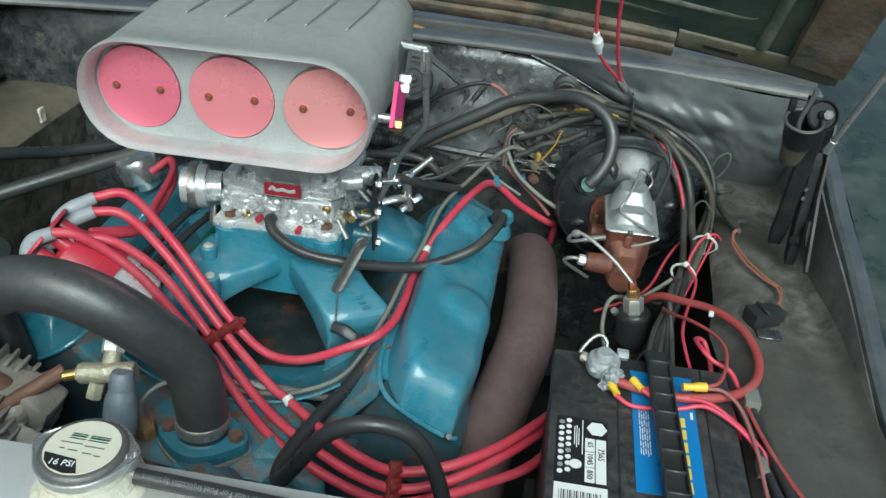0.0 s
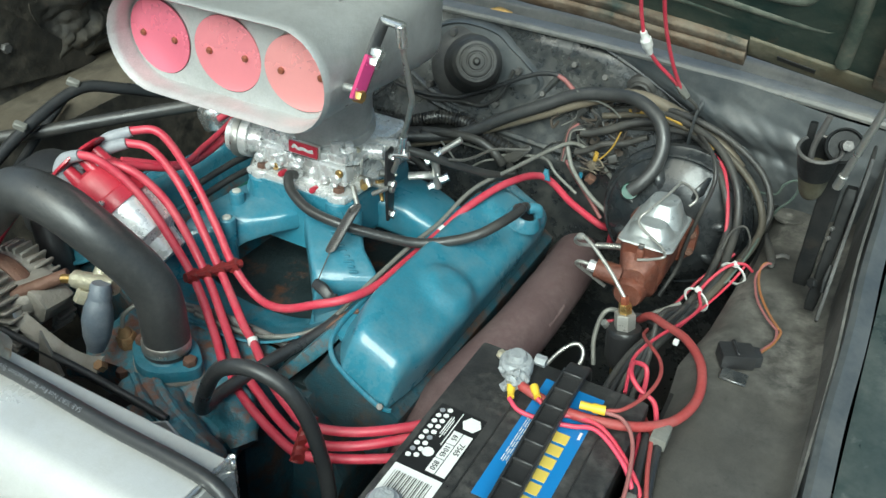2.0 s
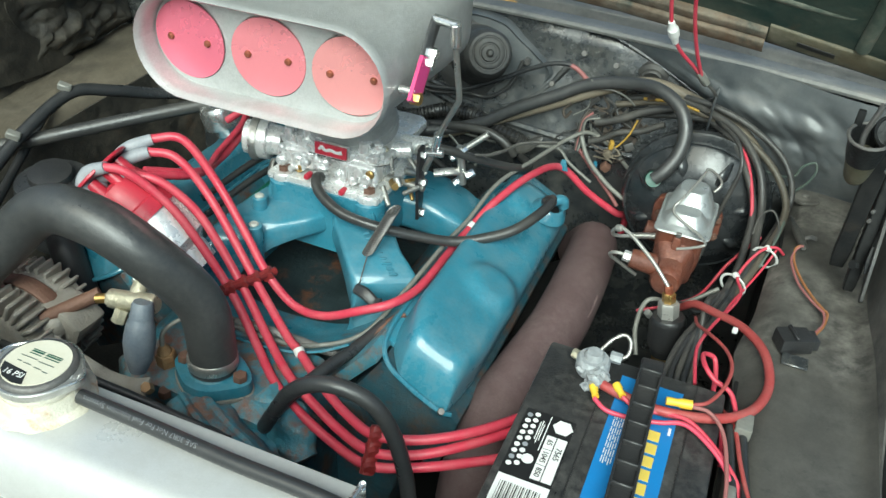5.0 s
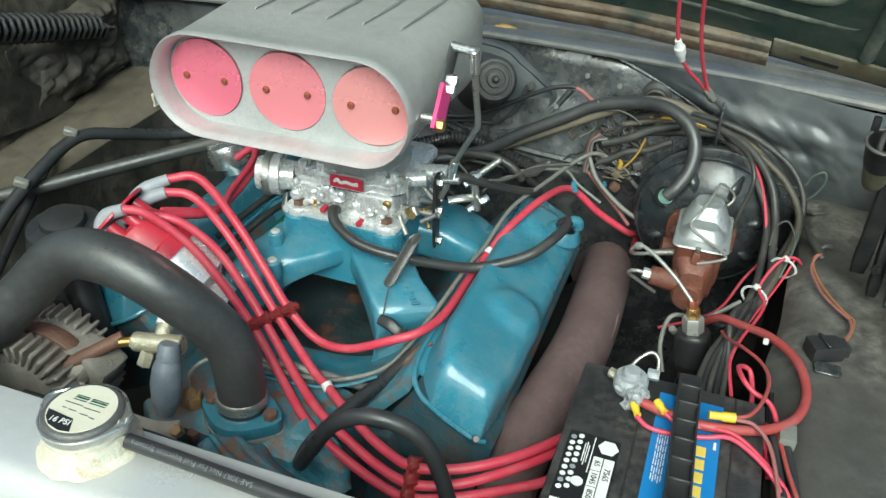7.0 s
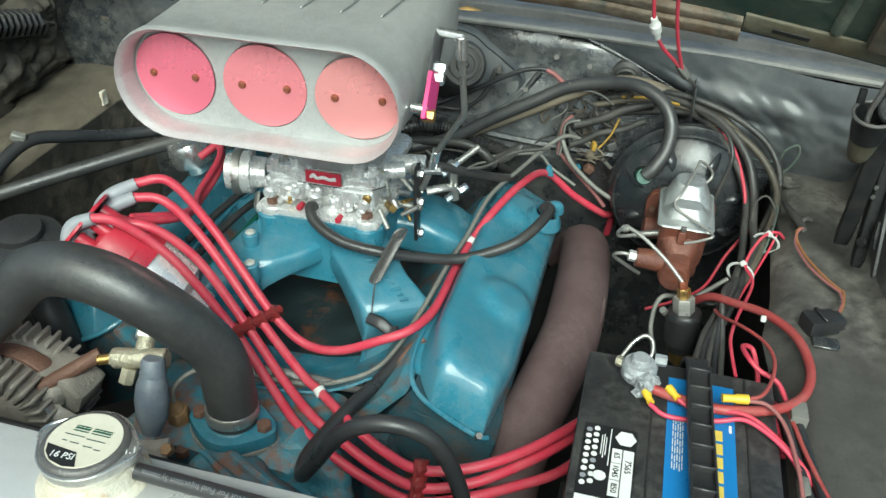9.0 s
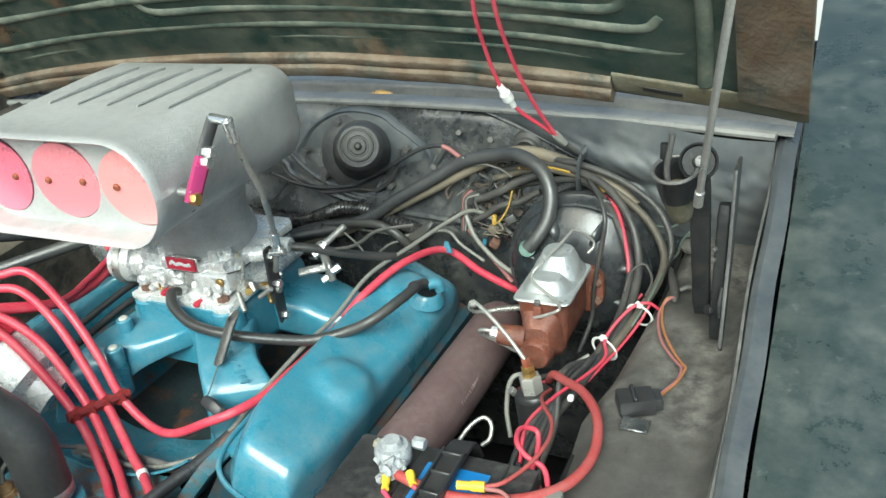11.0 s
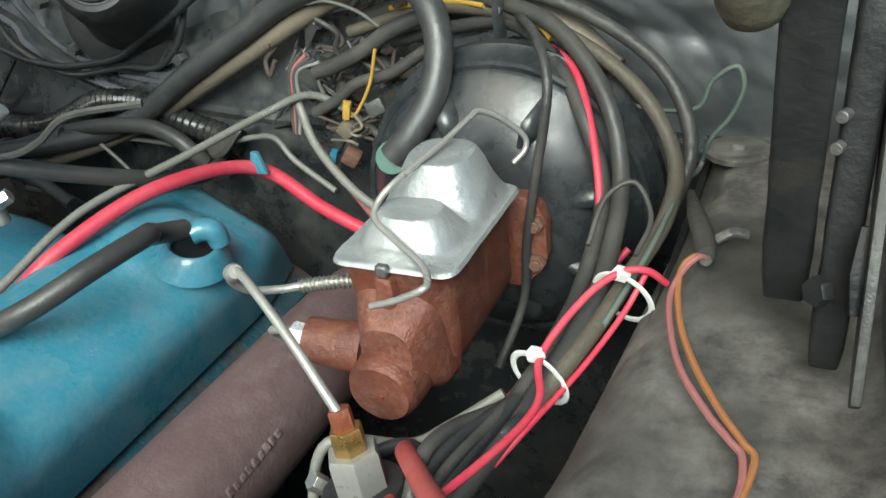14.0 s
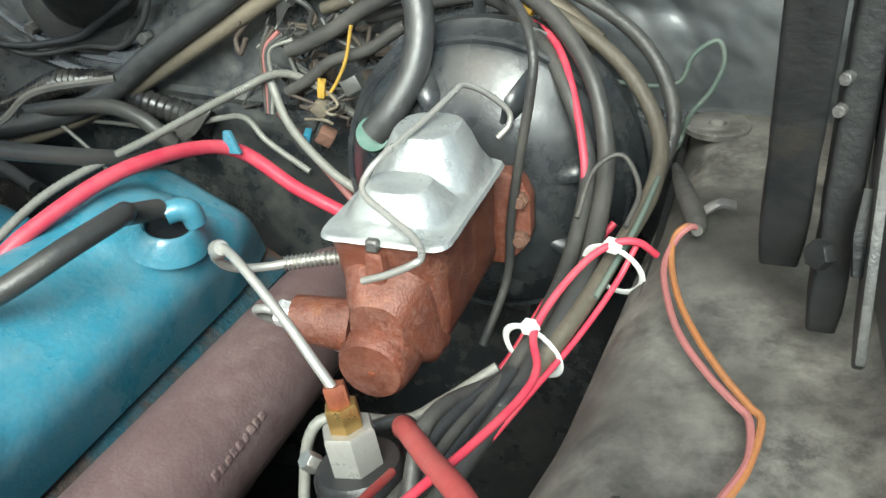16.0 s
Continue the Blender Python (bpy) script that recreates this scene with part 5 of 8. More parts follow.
boot([(-0.530, 0.752, 0.948), (-0.537, 0.757, 0.962), (-0.525, 0.766, 0.976), (-0.505, 0.784, 0.984)])
boot([(-0.520, 0.742, 0.950), (-0.526, 0.748, 0.962), (-0.518, 0.757, 0.968), (-0.500, 0.770, 0.974)])
boot([(-0.522, 0.690, 0.938), (-0.534, 0.690, 0.956), (-0.530, 0.698, 0.972), (-0.508, 0.704, 0.982)])
boot([(-0.525, 0.708, 0.945), (-0.532, 0.712, 0.956), (-0.520, 0.718, 0.962), (-0.498, 0.724, 0.964)])
boot([(-0.540, 0.672, 0.925), (-0.553, 0.670, 0.937), (-0.560, 0.672, 0.945), (-0.570, 0.664, 0.945)])
LEADS = {
    "a": [(-0.512, 0.703, 0.982), (-0.490, 0.712, 0.978), (-0.463, 0.724, 0.954), (-0.425, 0.728, 0.918), (-0.363, 0.722, 0.843), (-0.305, 0.690, 0.797), (-0.262, 0.658, 0.784), (-0.214, 0.634, 0.776), (-0.155, 0.614, 0.768), (-0.108, 0.600, 0.774), (-0.060, 0.614, 0.780), (-0.010, 0.646, 0.780), (0.032, 0.680, 0.780), (0.07, 0.76, 0.76)],
    "b": [(-0.502, 0.724, 0.964), (-0.470, 0.738, 0.960), (-0.440, 0.748, 0.938), (-0.408, 0.750, 0.905), (-0.356, 0.738, 0.841), (-0.293, 0.700, 0.800), (-0.246, 0.666, 0.792), (-0.205, 0.646, 0.786), (-0.155, 0.625, 0.780), (-0.108, 0.608, 0.787), (-0.060, 0.622, 0.792), (-0.010, 0.660, 0.797), (0.035, 0.712, 0.797), (0.07, 0.79, 0.77)],
    "c": [(-0.504, 0.770, 0.974), (-0.470, 0.784, 0.966), (-0.425, 0.785, 0.918), (-0.349, 0.756, 0.841), (-0.280, 0.716, 0.805), (-0.252, 0.700, 0.800), (-0.195, 0.660, 0.797), (-0.150, 0.637, 0.793), (-0.109, 0.618, 0.802), (-0.060, 0.632, 0.805), (-0.010, 0.668, 0.808), (0.035, 0.720, 0.808), (0.07, 0.80, 0.78)],
    "d": [(-0.508, 0.784, 0.984), (-0.474, 0.804, 0.982), (-0.432, 0.808, 0.930), (-0.385, 0.795, 0.875), (-0.341, 0.774, 0.838), (-0.301, 0.770, 0.805), (-0.252, 0.760, 0.813), (-0.200, 0.764, 0.838), (-0.170, 0.779, 0.848), (-0.155, 0.820, 0.846), (-0.151, 0.870, 0.846), (-0.152, 0.930, 0.842), (-0.143, 0.987, 0.852), (-0.126, 1.030, 0.874), (-0.098, 1.100, 0.889), (-0.073, 1.180, 0.871), (-0.028, 1.200, 0.829), (0.018, 1.215, 0.797), (0.032, 1.240, 0.780), (0.030, 1.252, 0.740)],
}
for i, (k, pts) in enumerate(LEADS.items()):
    wire("ignition_wire", "red silicone ignition wire to the rear cylinders" if k == "d" else "red silicone ignition wire in the front bundle", "ignition wire", pts, 0.0056, RED_WIRE, "ignition wires", 12, 8)
for off in (0.0, 0.012):
    wire("ignition_wire", "red silicone ignition wire to the far cylinder bank", "ignition wire",
         [(-0.50, 0.745 + off, 0.955), (-0.475, 0.82 + off, 0.925), (-0.495, 0.90, 0.905 + off), (-0.50, 0.965, 0.918 + off), (-0.515, 0.995, 0.935), (-0.54, 0.985, 0.918)], 0.0056 - 0.1 * off, RED_WIRE, "ignition wires", 12, 8)
wire("ignition_wire", "red silicone ignition wire dropping to the front cylinder", "ignition wire", [(-0.568, 0.666, 0.945), (-0.580, 0.655, 0.92), (-0.605, 0.63, 0.87), (-0.63, 0.60, 0.80), (-0.64, 0.62, 0.74)], 0.0056, RED_WIRE, "ignition wires", 12, 8)
wire("ignition_wire", "red silicone ignition wire dropping to the front cylinder", "ignition wire", [(-0.555, 0.68, 0.93), (-0.590, 0.668, 0.905), (-0.618, 0.645, 0.86), (-0.645, 0.61, 0.79), (-0.65, 0.64, 0.73)], 0.0056, RED_WIRE, "ignition wires", 12, 8)


def separator(a, b, n, group="wire separators"):
    a, b = Vector(a), Vector(b)
    sp = thing("wire_separator", "maroon plastic ignition wire separator", "wire separator", group=group)
    side = (b - a).normalized()
    part("bar", sweep([a - side * 0.010, a.lerp(b, 0.5), b + side * 0.010], 0.0088, 10, 8, flat=0.7), MAROON, sp)
    for i in range(n):
        p = a.lerp(b, i / (n - 1))
        part("clip", lathe(p + Vector((0.005, -0.007, 0)), p + Vector((-0.005, 0.007, 0)), [(0, 0.0072), (0.5, 0.0086), (1, 0.0072)], 12), MAROON, sp)


separator((-0.363, 0.722, 0.844), (-0.341, 0.774, 0.839), 4)
separator((-0.108, 0.599, 0.776), (-0.109, 0.619, 0.802), 3)
for p, q in (((-0.252, 0.700, 0.800), (-0.256, 0.703, 0.803)), ((-0.1435, 0.985, 0.8515), (-0.1400, 0.993, 0.8555))):
    d = (Vector(q) - Vector(p)).normalized() * 0.005
    tagged(part("marker_ring", lathe(Vector(p) - d, Vector(p) + d, [(0, 0.0062), (0.1, 0.0066), (0.9, 0.0066), (1, 0.0062)], 16), WHITE_PLASTIC), "white plastic marker ring on an ignition wire", "wire marker", "marker rings")

# ---------------------------------------------------------------- hoses over the engine
wire("breather_hose", "black rubber hose from carburettor to valve cover", "hose",
     [(-0.337, 0.906, 0.916), (-0.336, 0.893, 0.921), (-0.324, 0.879, 0.910), (-0.287, 0.868, 0.896), (-0.238, 0.872, 0.887), (-0.190, 0.894, 0.874), (-0.145, 0.920, 0.864), (-0.105, 0.942, 0.870), (-0.075, 0.958, 0.882), (-0.054, 0.992, 0.893), (-0.046, 1.030, 0.895), (-0.056, 1.040, 0.888), (-0.054, 1.070, 0.877)], 0.0070, RUBBER_DUSTY, sides=14)
PB, PN = Vector((-0.056, 1.075, 0.860)), Vector((0.30, -0.06, 0.95)).normalized()
part("port_boss", lathe(PB - PN * 0.012, PB + PN * 0.005, [(0, 0.028), (0.4, 0.0255), (0.75, 0.0210), (0.95, 0.0190), (1.0, 0.0172), (0.9, 0.0150), (0.55, 0.0140), (0.5, 0.009)], 36), BLUE, vcr, "raised blue boss round the breather hole")
part("port_hole", lathe(PB - PN * 0.004, PB - PN * 0.001, [(0, 0.0142), (0.8, 0.0140), (1, 0.010)], 28), SHADE_BLACK, vcr, "dark breather hole")
part("hose_port", sweep([PB + Vector((0.004, -0.003, 0.0125)), PB + Vector((0.010, 0.003, 0.0135)), PB + Vector((0.0155, 0.007, 0.0105)), PB + Vector((0.017, 0.009, 0.001))], [0.0078, 0.0082, 0.0082, 0.0075], 16, 6), BLUE, vcr, "blue elbow")
part("wire_clip", prism([(-0.075, 0.868), (-0.060, 0.868), (-0.066, 0.886), (-0.072, 0.886)], "y", 1.176, 1.180, 0.001), BLUE, vcr)
wire("ground_cable", "thick black battery ground cable looping in front of the engine", "cable",
     [(-0.172, 0.770, 0.822), (-0.186, 0.735, 0.812), (-0.212, 0.68, 0.800), (-0.232, 0.62, 0.790), (-0.224, 0.580, 0.800), (-0.200, 0.560, 0.845), (-0.165, 0.549, 0.905), (-0.126, 0.548, 0.929), (-0.088, 0.555, 0.918), (-0.066, 0.562, 0.880), (-0.050, 0.565, 0.82), (-0.040, 0.57, 0.74), (-0.02, 0.60, 0.66)], 0.0082, RUBBER, sides=14)
tagged(part("cable_lug", sweep([(-0.186, 0.740, 0.813), (-0.172, 0.768, 0.822), (-0.158, 0.790, 0.828)], [0.008, 0.010, 0.011], 10, 6, flat=0.5), ALT_RUST), "rusty cable lug bolted to the engine", "cable lug")
wire("choke_wire", "pale braided wire along the valve cover", "wire",
     [(-0.345, 0.70, 0.806), (-0.30, 0.715, 0.79), (-0.25, 0.73, 0.788), (-0.20, 0.765, 0.80), (-0.172, 0.83, 0.835), (-0.160, 0.92, 0.852), (-0.150, 0.985, 0.860), (-0.135, 1.06, 0.885), (-0.105, 1.14, 0.895), (-0.075, 1.21, 0.905), (-0.05, 1.235, 0.912), (-0.02, 1.24, 0.90), (0.02, 1.25, 0.86)], 0.0034, PALE_WIRE, per=44, ripple=0.14)
tagged(part("linkage_strip", sweep([(-0.37, 0.71, 0.800), (-0.32, 0.725, 0.793), (-0.24, 0.735, 0.782), (-0.20, 0.745, 0.778)], 0.006, 8, 6, flat=0.3), DARK_STEEL), "dull flat steel bracket strip across the valley", "bracket")

# return spring and its wire
spring_pts = []
for i in range(22 * 10 + 1):
    a = 2 * math.pi * i / 10
    f = i / 220
    c = Vector((-0.205, 0.856, 0.930)).lerp(Vector((-0.232, 0.842, 0.868)), f)
    spring_pts.append(c + Vector((0.0080 * math.cos(a), 0.0080 * math.sin(a) * 0.9, 0.0080 * math.sin(a) * 0.4 + 0.0030 * math.cos(a))))
spr = thing("return_spring", "dark coiled throttle return spring", "spring")
part("coil", sweep(spring_pts, 0.0013, 5, 1), DARK_STEEL, spr)
part("hook_wire", sweep([(-0.232, 0.842, 0.868), (-0.228, 0.82, 0.855), (-0.222, 0.795, 0.845)], 0.0009, 5, 6), DARK_STEEL, spr)
tagged(part("spring_anchor", sweep([(-0.226, 0.795, 0.842), (-0.210, 0.790, 0.842), (-0.196, 0.787, 0.836), (-0.186, 0.785, 0.842)], [0.007, 0.008, 0.007, 0.004], 8, 6, flat=0.6), RUBBER), "black melted rubber anchor strap on the manifold", "strap")

# ---------------------------------------------------------------- carburettor details and throttle linkage
part("badge", box(-0.347, -0.300, 0.9085, 0.9115, 0.949, 0.966, 0.0006, 1), RED_CAP, carb, "red name plate")
part("badge_bar", sweep([(-0.341, 0.9082, 0.9565), (-0.336, 0.9082, 0.9605), (-0.331, 0.9082, 0.9570), (-0.323, 0.9082, 0.9590), (-0.314, 0.9082, 0.9572), (-0.306, 0.9082, 0.9590)], [0.0015, 0.0030, 0.0022, 0.0026, 0.0022, 0.0030], 8, 5, flat=0.25, up=(0, 1, 0)), LABEL_WHITE, carb, "white lettering stroke")
part("badge_rim", box(-0.349, -0.298, 0.9113, 0.9150, 0.9475, 0.9675, 0.0006, 1), POLISHED, carb)
rs = random.Random(4)
for i in range(12):
    x, z = rs.uniform(-0.41, -0.256), rs.uniform(0.914, 0.940)
    if -0.345 < x < -0.325 and z < 0.925:
        continue
    r = rs.uniform(0.0035, 0.008)
    part("screw", lathe((x, 0.912, z), (x, 0.912 - rs.uniform(0.002, 0.009), z), [(0, r), (0.7, r), (1, r * 0.7)], 12), CARB if i % 9 else BRASS, carb)
for x, z in ((-0.352, 0.918), (-0.300, 0.908)):
    part("vacuum_cap", lathe((x, 0.905, z), (x, 0.892, z), [(0, 0.004), (0.8, 0.0045), (1, 0.003)], 12), RED_CAP, carb, "small red vacuum cap")
for i in range(14):
    x, y = rs.uniform(-0.405, -0.262), rs.uniform(0.925, 1.05)
    part("screw", lathe((x, y, 0.955), (x, y, 0.961), [(0, 0.005), (0.6, 0.005), (1, 0.003)], 10), FITTING if i % 3 == 0 else CARB, carb)
for i, (x, y) in enumerate(((-0.395, 0.925), (-0.37, 0.93), (-0.285, 0.93), (-0.268, 0.94))):
    part("post", rod((x, y, 0.950), (x, y, 0.970), 0.006), CARB, carb)
part("choke_clamp", lathe((-0.452, 0.943, 0.930), (-0.462, 0.9405, 0.930), [(0, 0.031), (0.5, 0.032), (1, 0.031)], 30), STEEL, carb)
for a in (30, 150, 270):
    part("screw", lathe((-0.458, 0.9415 - 0.004 * math.cos(radians(a)), 0.930 + 0.029 * math.sin(radians(a))), (-0.466, 0.939, 0.930 + 0.029 * math.sin(radians(a))), [(0, 0.0045), (1, 0.004)], 10), STEEL, carb)
part("choke_lever", sweep([(-0.43, 0.935, 0.905), (-0.425, 0.920, 0.895), (-0.418, 0.915, 0.885)], [0.006, 0.007, 0.004], 8, 6, flat=0.5), STEEL, carb)
part("fuel_inlet", rod((-0.262, 0.965, 0.950), (-0.235, 0.975, 0.952), 0.011), CARB, carb)
part("fuel_inlet", rod((-0.262, 0.998, 0.946), (-0.215, 1.005, 0.948), 0.013), CARB, carb)
part("fuel_line", sweep([(-0.215, 1.005, 0.948), (-0.19, 1.02, 0.940), (-0.15, 1.06, 0.915), (-0.12, 1.11, 0.890), (-0.12, 1.17, 0.865), (-0.15, 1.23, 0.845)], 0.0065, 10, 6), RUBBER_DUSTY, carb, "dusty black fuel line")
part("throttle_shaft", rod((-0.265, 0.955, 0.912), (-0.205, 0.952, 0.912), 0.005), STEEL, carb)
part("throttle_lever", prism([(0.943, 0.972), (0.958, 0.974), (0.964, 0.925), (0.962, 0.868), (0.948, 0.862), (0.941, 0.925)], "x", -0.214, -0.2095, 0.001), BLACK_PLASTIC, carb, "black throttle lever")
for y, z in ((0.951, 0.962), (0.953, 0.920), (0.955, 0.872)):
    part("screw", hexnut((-0.2105, y, z), (-0.203, y, z), 0.006), CHROME, carb)
for i in range(12):
    x, y, z = rs.uniform(-0.258, -0.222), rs.uniform(0.925, 0.985), rs.uniform(0.905, 0.955)
    part("linkage", rod((x, y, z), (x + rs.uniform(0.006, 0.022), y + rs.uniform(-0.02, 0.02), z + rs.uniform(-0.02, 0.015)), rs.uniform(0.002, 0.0055), 10), STEEL if i % 4 else BRASS, carb)
link = thing("throttle_linkage", "bright steel throttle rod with magenta lever arm", "throttle linkage")
part("shaft", rod((-0.175, 0.793, 1.122), (-0.156, 0.792, 1.122), 0.005), POLISHED, link)
part("arm", sweep([(-0.156, 0.786, 1.113), (-0.157, 0.803, 1.132), (-0.158, 0.820, 1.150)], 0.0085, 8, 6, flat=0.55), MAGENTA, link, "magenta anodised lever arm")
part("slotted_bar", sweep([(-0.160, 0.812, 1.142), (-0.161, 0.834, 1.164), (-0.162, 0.853, 1.182)], 0.007, 8, 6, flat=0.4), BLACK_PLASTIC, link, "black slotted bar")
for p in ((-0.149, 0.790, 1.117), (-0.148, 0.818, 1.146), (-0.148, 0.826, 1.154)):
    part("nut", hexnut(p, (p[0] - 0.012, p[1], p[2]), 0.007), CHROME if p[1] > 0.8 else BRASS, link)
part("ball_joint", rod((-0.165, 0.853, 1.182), (-0.134, 0.845, 1.182), 0.0055), CHROME, link)
part("rod_end", rod((-0.137, 0.844, 1.184), (-0.137, 0.849, 1.158), 0.0062), CHROME, link)
part("push_rod", sweep([(-0.137, 0.848, 1.163), (-0.1375, 0.862, 1.125), (-0.138, 0.876, 1.088), (-0.145, 0.886, 1.072), (-0.166, 0.915, 1.035), (-0.183, 0.936, 1.003)], 0.0036, 10, 6), STEEL, link)
part("rod_end", rod((-0.183, 0.936, 1.006), (-0.190, 0.944, 0.978), 0.0058), CHROME, link)
part("link_bar", rod((-0.190, 0.944, 0.978), (-0.206, 0.952, 0.940), 0.004), STEEL, link)
part("ball_joint", rod((-0.20, 0.942, 0.972), (-0.178, 0.944, 0.975), 0.005), CHROME, link)
cable_b = thing("throttle_cable_bracket", "bright steel throttle cable bracket with ball joints", "bracket")
part("arm", sweep([(-0.215, 1.01, 0.905), (-0.195, 1.02, 0.908), (-0.180, 1.035, 0.905)], 0.006, 8, 6, flat=0.5), STEEL, cable_b)
for p, q in (((-0.184, 1.026, 0.938), (-0.176, 1.036, 0.946)), ((-0.198, 1.026, 0.925), (-0.190, 1.034, 0.930)), ((-0.191, 1.026, 0.886), (-0.181, 1.036, 0.893)), ((-0.174, 1.028, 0.902), (-0.164, 1.036, 0.908))):
    part("ball_joint", hexnut(p, q, 0.0055), CHROME, cable_b)
part("upright", rod((-0.186, 1.03, 0.945), (-0.180, 1.035, 0.885), 0.006), STEEL, cable_b)
part("barrel", rod((-0.180, 1.032, 0.942), (-0.152, 1.045, 0.966), 0.0045), STEEL, cable_b)
part("cable", sweep([(-0.165, 1.035, 0.935), (-0.145, 1.04, 0.938), (-0.128, 1.045, 0.946), (-0.103, 1.05, 0.962), (-0.06, 1.07, 0.965)], 0.0024, 6, 6), TAPE, cable_b, "thin grey cable")

# louvre lines pressed in the scoop's top
for k in range(5):
    x = XC - 0.075 + k * 0.045
    part("rib", sweep([(x, 0.86, 1.1895), (x + 0.004, 0.93, 1.1915), (x + 0.008, 1.00, 1.1915)], [0.002, 0.006, 0.004], 8, 6, flat=0.45), SCOOP_ALU, scoop)

# ---------------------------------------------------------------- battery details
TOP = 0.903


def label_rect(x0, x1, y0, y1, z=TOP, h=0.0006):
    return box(x0, x1, y0, y1, z, z + h)


LZ = TOP + 0.0006
part("side_label", label_rect(0.0470, 0.0955, 0.500, 0.629), LABEL_BLACK, bat, "black data label")
for i in range(9):
    for j in range(2):
        cx, cy = 0.0520 + 0.0068 * j, 0.6235 - 0.0082 * i - 0.003 * (1 - j)
        part("date_dot", lathe((cx, cy, LZ), (cx, cy, LZ + 0.0004), [(0, 0.0027), (1, 0.0027)], 12), LABEL_WHITE if (i * 5 + j * 3) % 7 else GREY_BOOT, bat)
for x, y0, y1 in ((0.0640, 0.592, 0.616), (0.0660, 0.588, 0.618), (0.0680, 0.592, 0.614), (0.0715, 0.580, 0.626)):
    part("print_bar", box(x, x + 0.0009, y0, y1, LZ, LZ + 0.0004), LABEL_WHITE, bat)
part("badge_shape", lathe((0.0855, 0.6165, LZ), (0.0855, 0.6165, LZ + 0.0004), [(0, 0.0098), (1, 0.0098)], 6), LABEL_WHITE, bat, "white hexagonal mark")
part("badge_shape", lathe((0.0660, 0.5665, LZ), (0.0660, 0.5665, LZ + 0.0004), [(0, 0.0058), (1, 0.0058)], 10), LABEL_WHITE, bat, "small round mark")
for x0, x1, y0, y1 in ((0.0745, 0.0835, 0.585, 0.602), (0.0745, 0.0835, 0.565, 0.584), (0.0745, 0.0835, 0.546, 0.564), (0.0845, 0.0940, 0.546, 0.602)):
    part("number_box", box(x0, x1, y0, y1, LZ, LZ + 0.0004), LABEL_WHITE, bat)
part("barcode_panel", box(0.0475, 0.0950, 0.501, 0.541, LZ, LZ + 0.0004), LABEL_WHITE, bat, "white bar-code panel")
codes = bmesh.new()
for i in range(20):
    w = 0.0006 + 0.0007 * ((i * 7) % 3)
    box(0.052 + i * 0.0019, 0.052 + i * 0.0019 + w * 0.6, 0.506, 0.533, LZ + 0.0006, LZ + 0.0008, bm=codes)
part("bar_code", codes, LABEL_BLACK, bat)
for body, x, y, s in (("65", 0.079, 0.5935, 0.0075), ("1045", 0.079, 0.5745, 0.0075), ("850", 0.079, 0.555, 0.0075), ("7565", 0.0892, 0.582, 0.0080)):
    part("print", text_mesh(body, s, pose(x, y, LZ + 0.0007, 0, 0, -90)), LABEL_BLACK, bat)
part("blue_label", label_rect(0.1205, 0.1830, 0.545, 0.716), LABEL_BLUE, bat, "blue label")
for k in range(5):
    for i in range(7):
        y = 0.660 - i * 0.0098 - 0.002 * (k % 2)
        part("fine_print", box(0.1265 + 0.0022 * k, 0.1274 + 0.0022 * k, y - 0.0083 + 0.0006 * ((i + k) % 3), y, LZ, LZ + 0.0003), LABEL_WHITE, bat)
for i in range(6):
    y = 0.652 - i * 0.0172
    part("letter_shape", box(0.1545, 0.1715, y - 0.0135, y, LZ, LZ + 0.0005, 0.0002, 1), LABEL_YELLOW, bat, "yellow lettering block")
part("fine_print", box(0.1775, 0.1800, 0.652, 0.662, LZ, LZ + 0.0003), LABEL_WHITE, bat)
part("lid_groove", box(0.1055, 0.107, 0.478, 0.733, TOP, TOP + 0.0012), BLACK_PLASTIC, bat)
part("lid_groove", box(0.1935, 0.195, 0.478, 0.733, TOP, TOP + 0.0012), BLACK_PLASTIC, bat)
part("vent_cap", lathe((0.065, 0.492, TOP), (0.065, 0.492, TOP + 0.012), [(0, 0.017), (0.7, 0.016), (1, 0.013)], 24), GREY_BOOT, bat, "grey terminal post cover")
part("negative_post", lathe((0.066, 0.492, TOP + 0.011), (0.066, 0.492, TOP + 0.018), [(0, 0.009), (1, 0.008)], 16), CORROSION, bat)

strap = thing("battery_strap", "black ribbed rubber battery hold-down strap", "strap")
part("band", beam([(0.144, 0.762, 0.880), (0.145, 0.750, 0.903), (0.1465, 0.728, 0.9145), (0.148, 0.66, 0.9155), (0.151, 0.58, 0.9155), (0.154, 0.49, 0.914), (0.155, 0.470, 0.900), (0.155, 0.46, 0.85)], [0.0115] * 8, [0.0028] * 8, 0.002), BLACK_PLASTIC, strap)
for sx in (-0.0165, 0.0045):
    part("edge_lip", beam([(0.1530 + sx, 0.720, 0.9195), (0.154 + sx, 0.66, 0.9205), (0.157 + sx, 0.58, 0.9205), (0.160 + sx, 0.50, 0.919)], [0.0012] * 4, [0.0032] * 4, 0.001), BLACK_PLASTIC, strap)
for i in range(9):
    y = 0.712 - i * 0.026
    x = 0.147 + (0.72 - y) * 0.03
    part("rib", box(x - 0.010, x + 0.010, y, y + 0.003, 0.9175, 0.9238, 0.001, 1), BLACK_PLASTIC, strap)

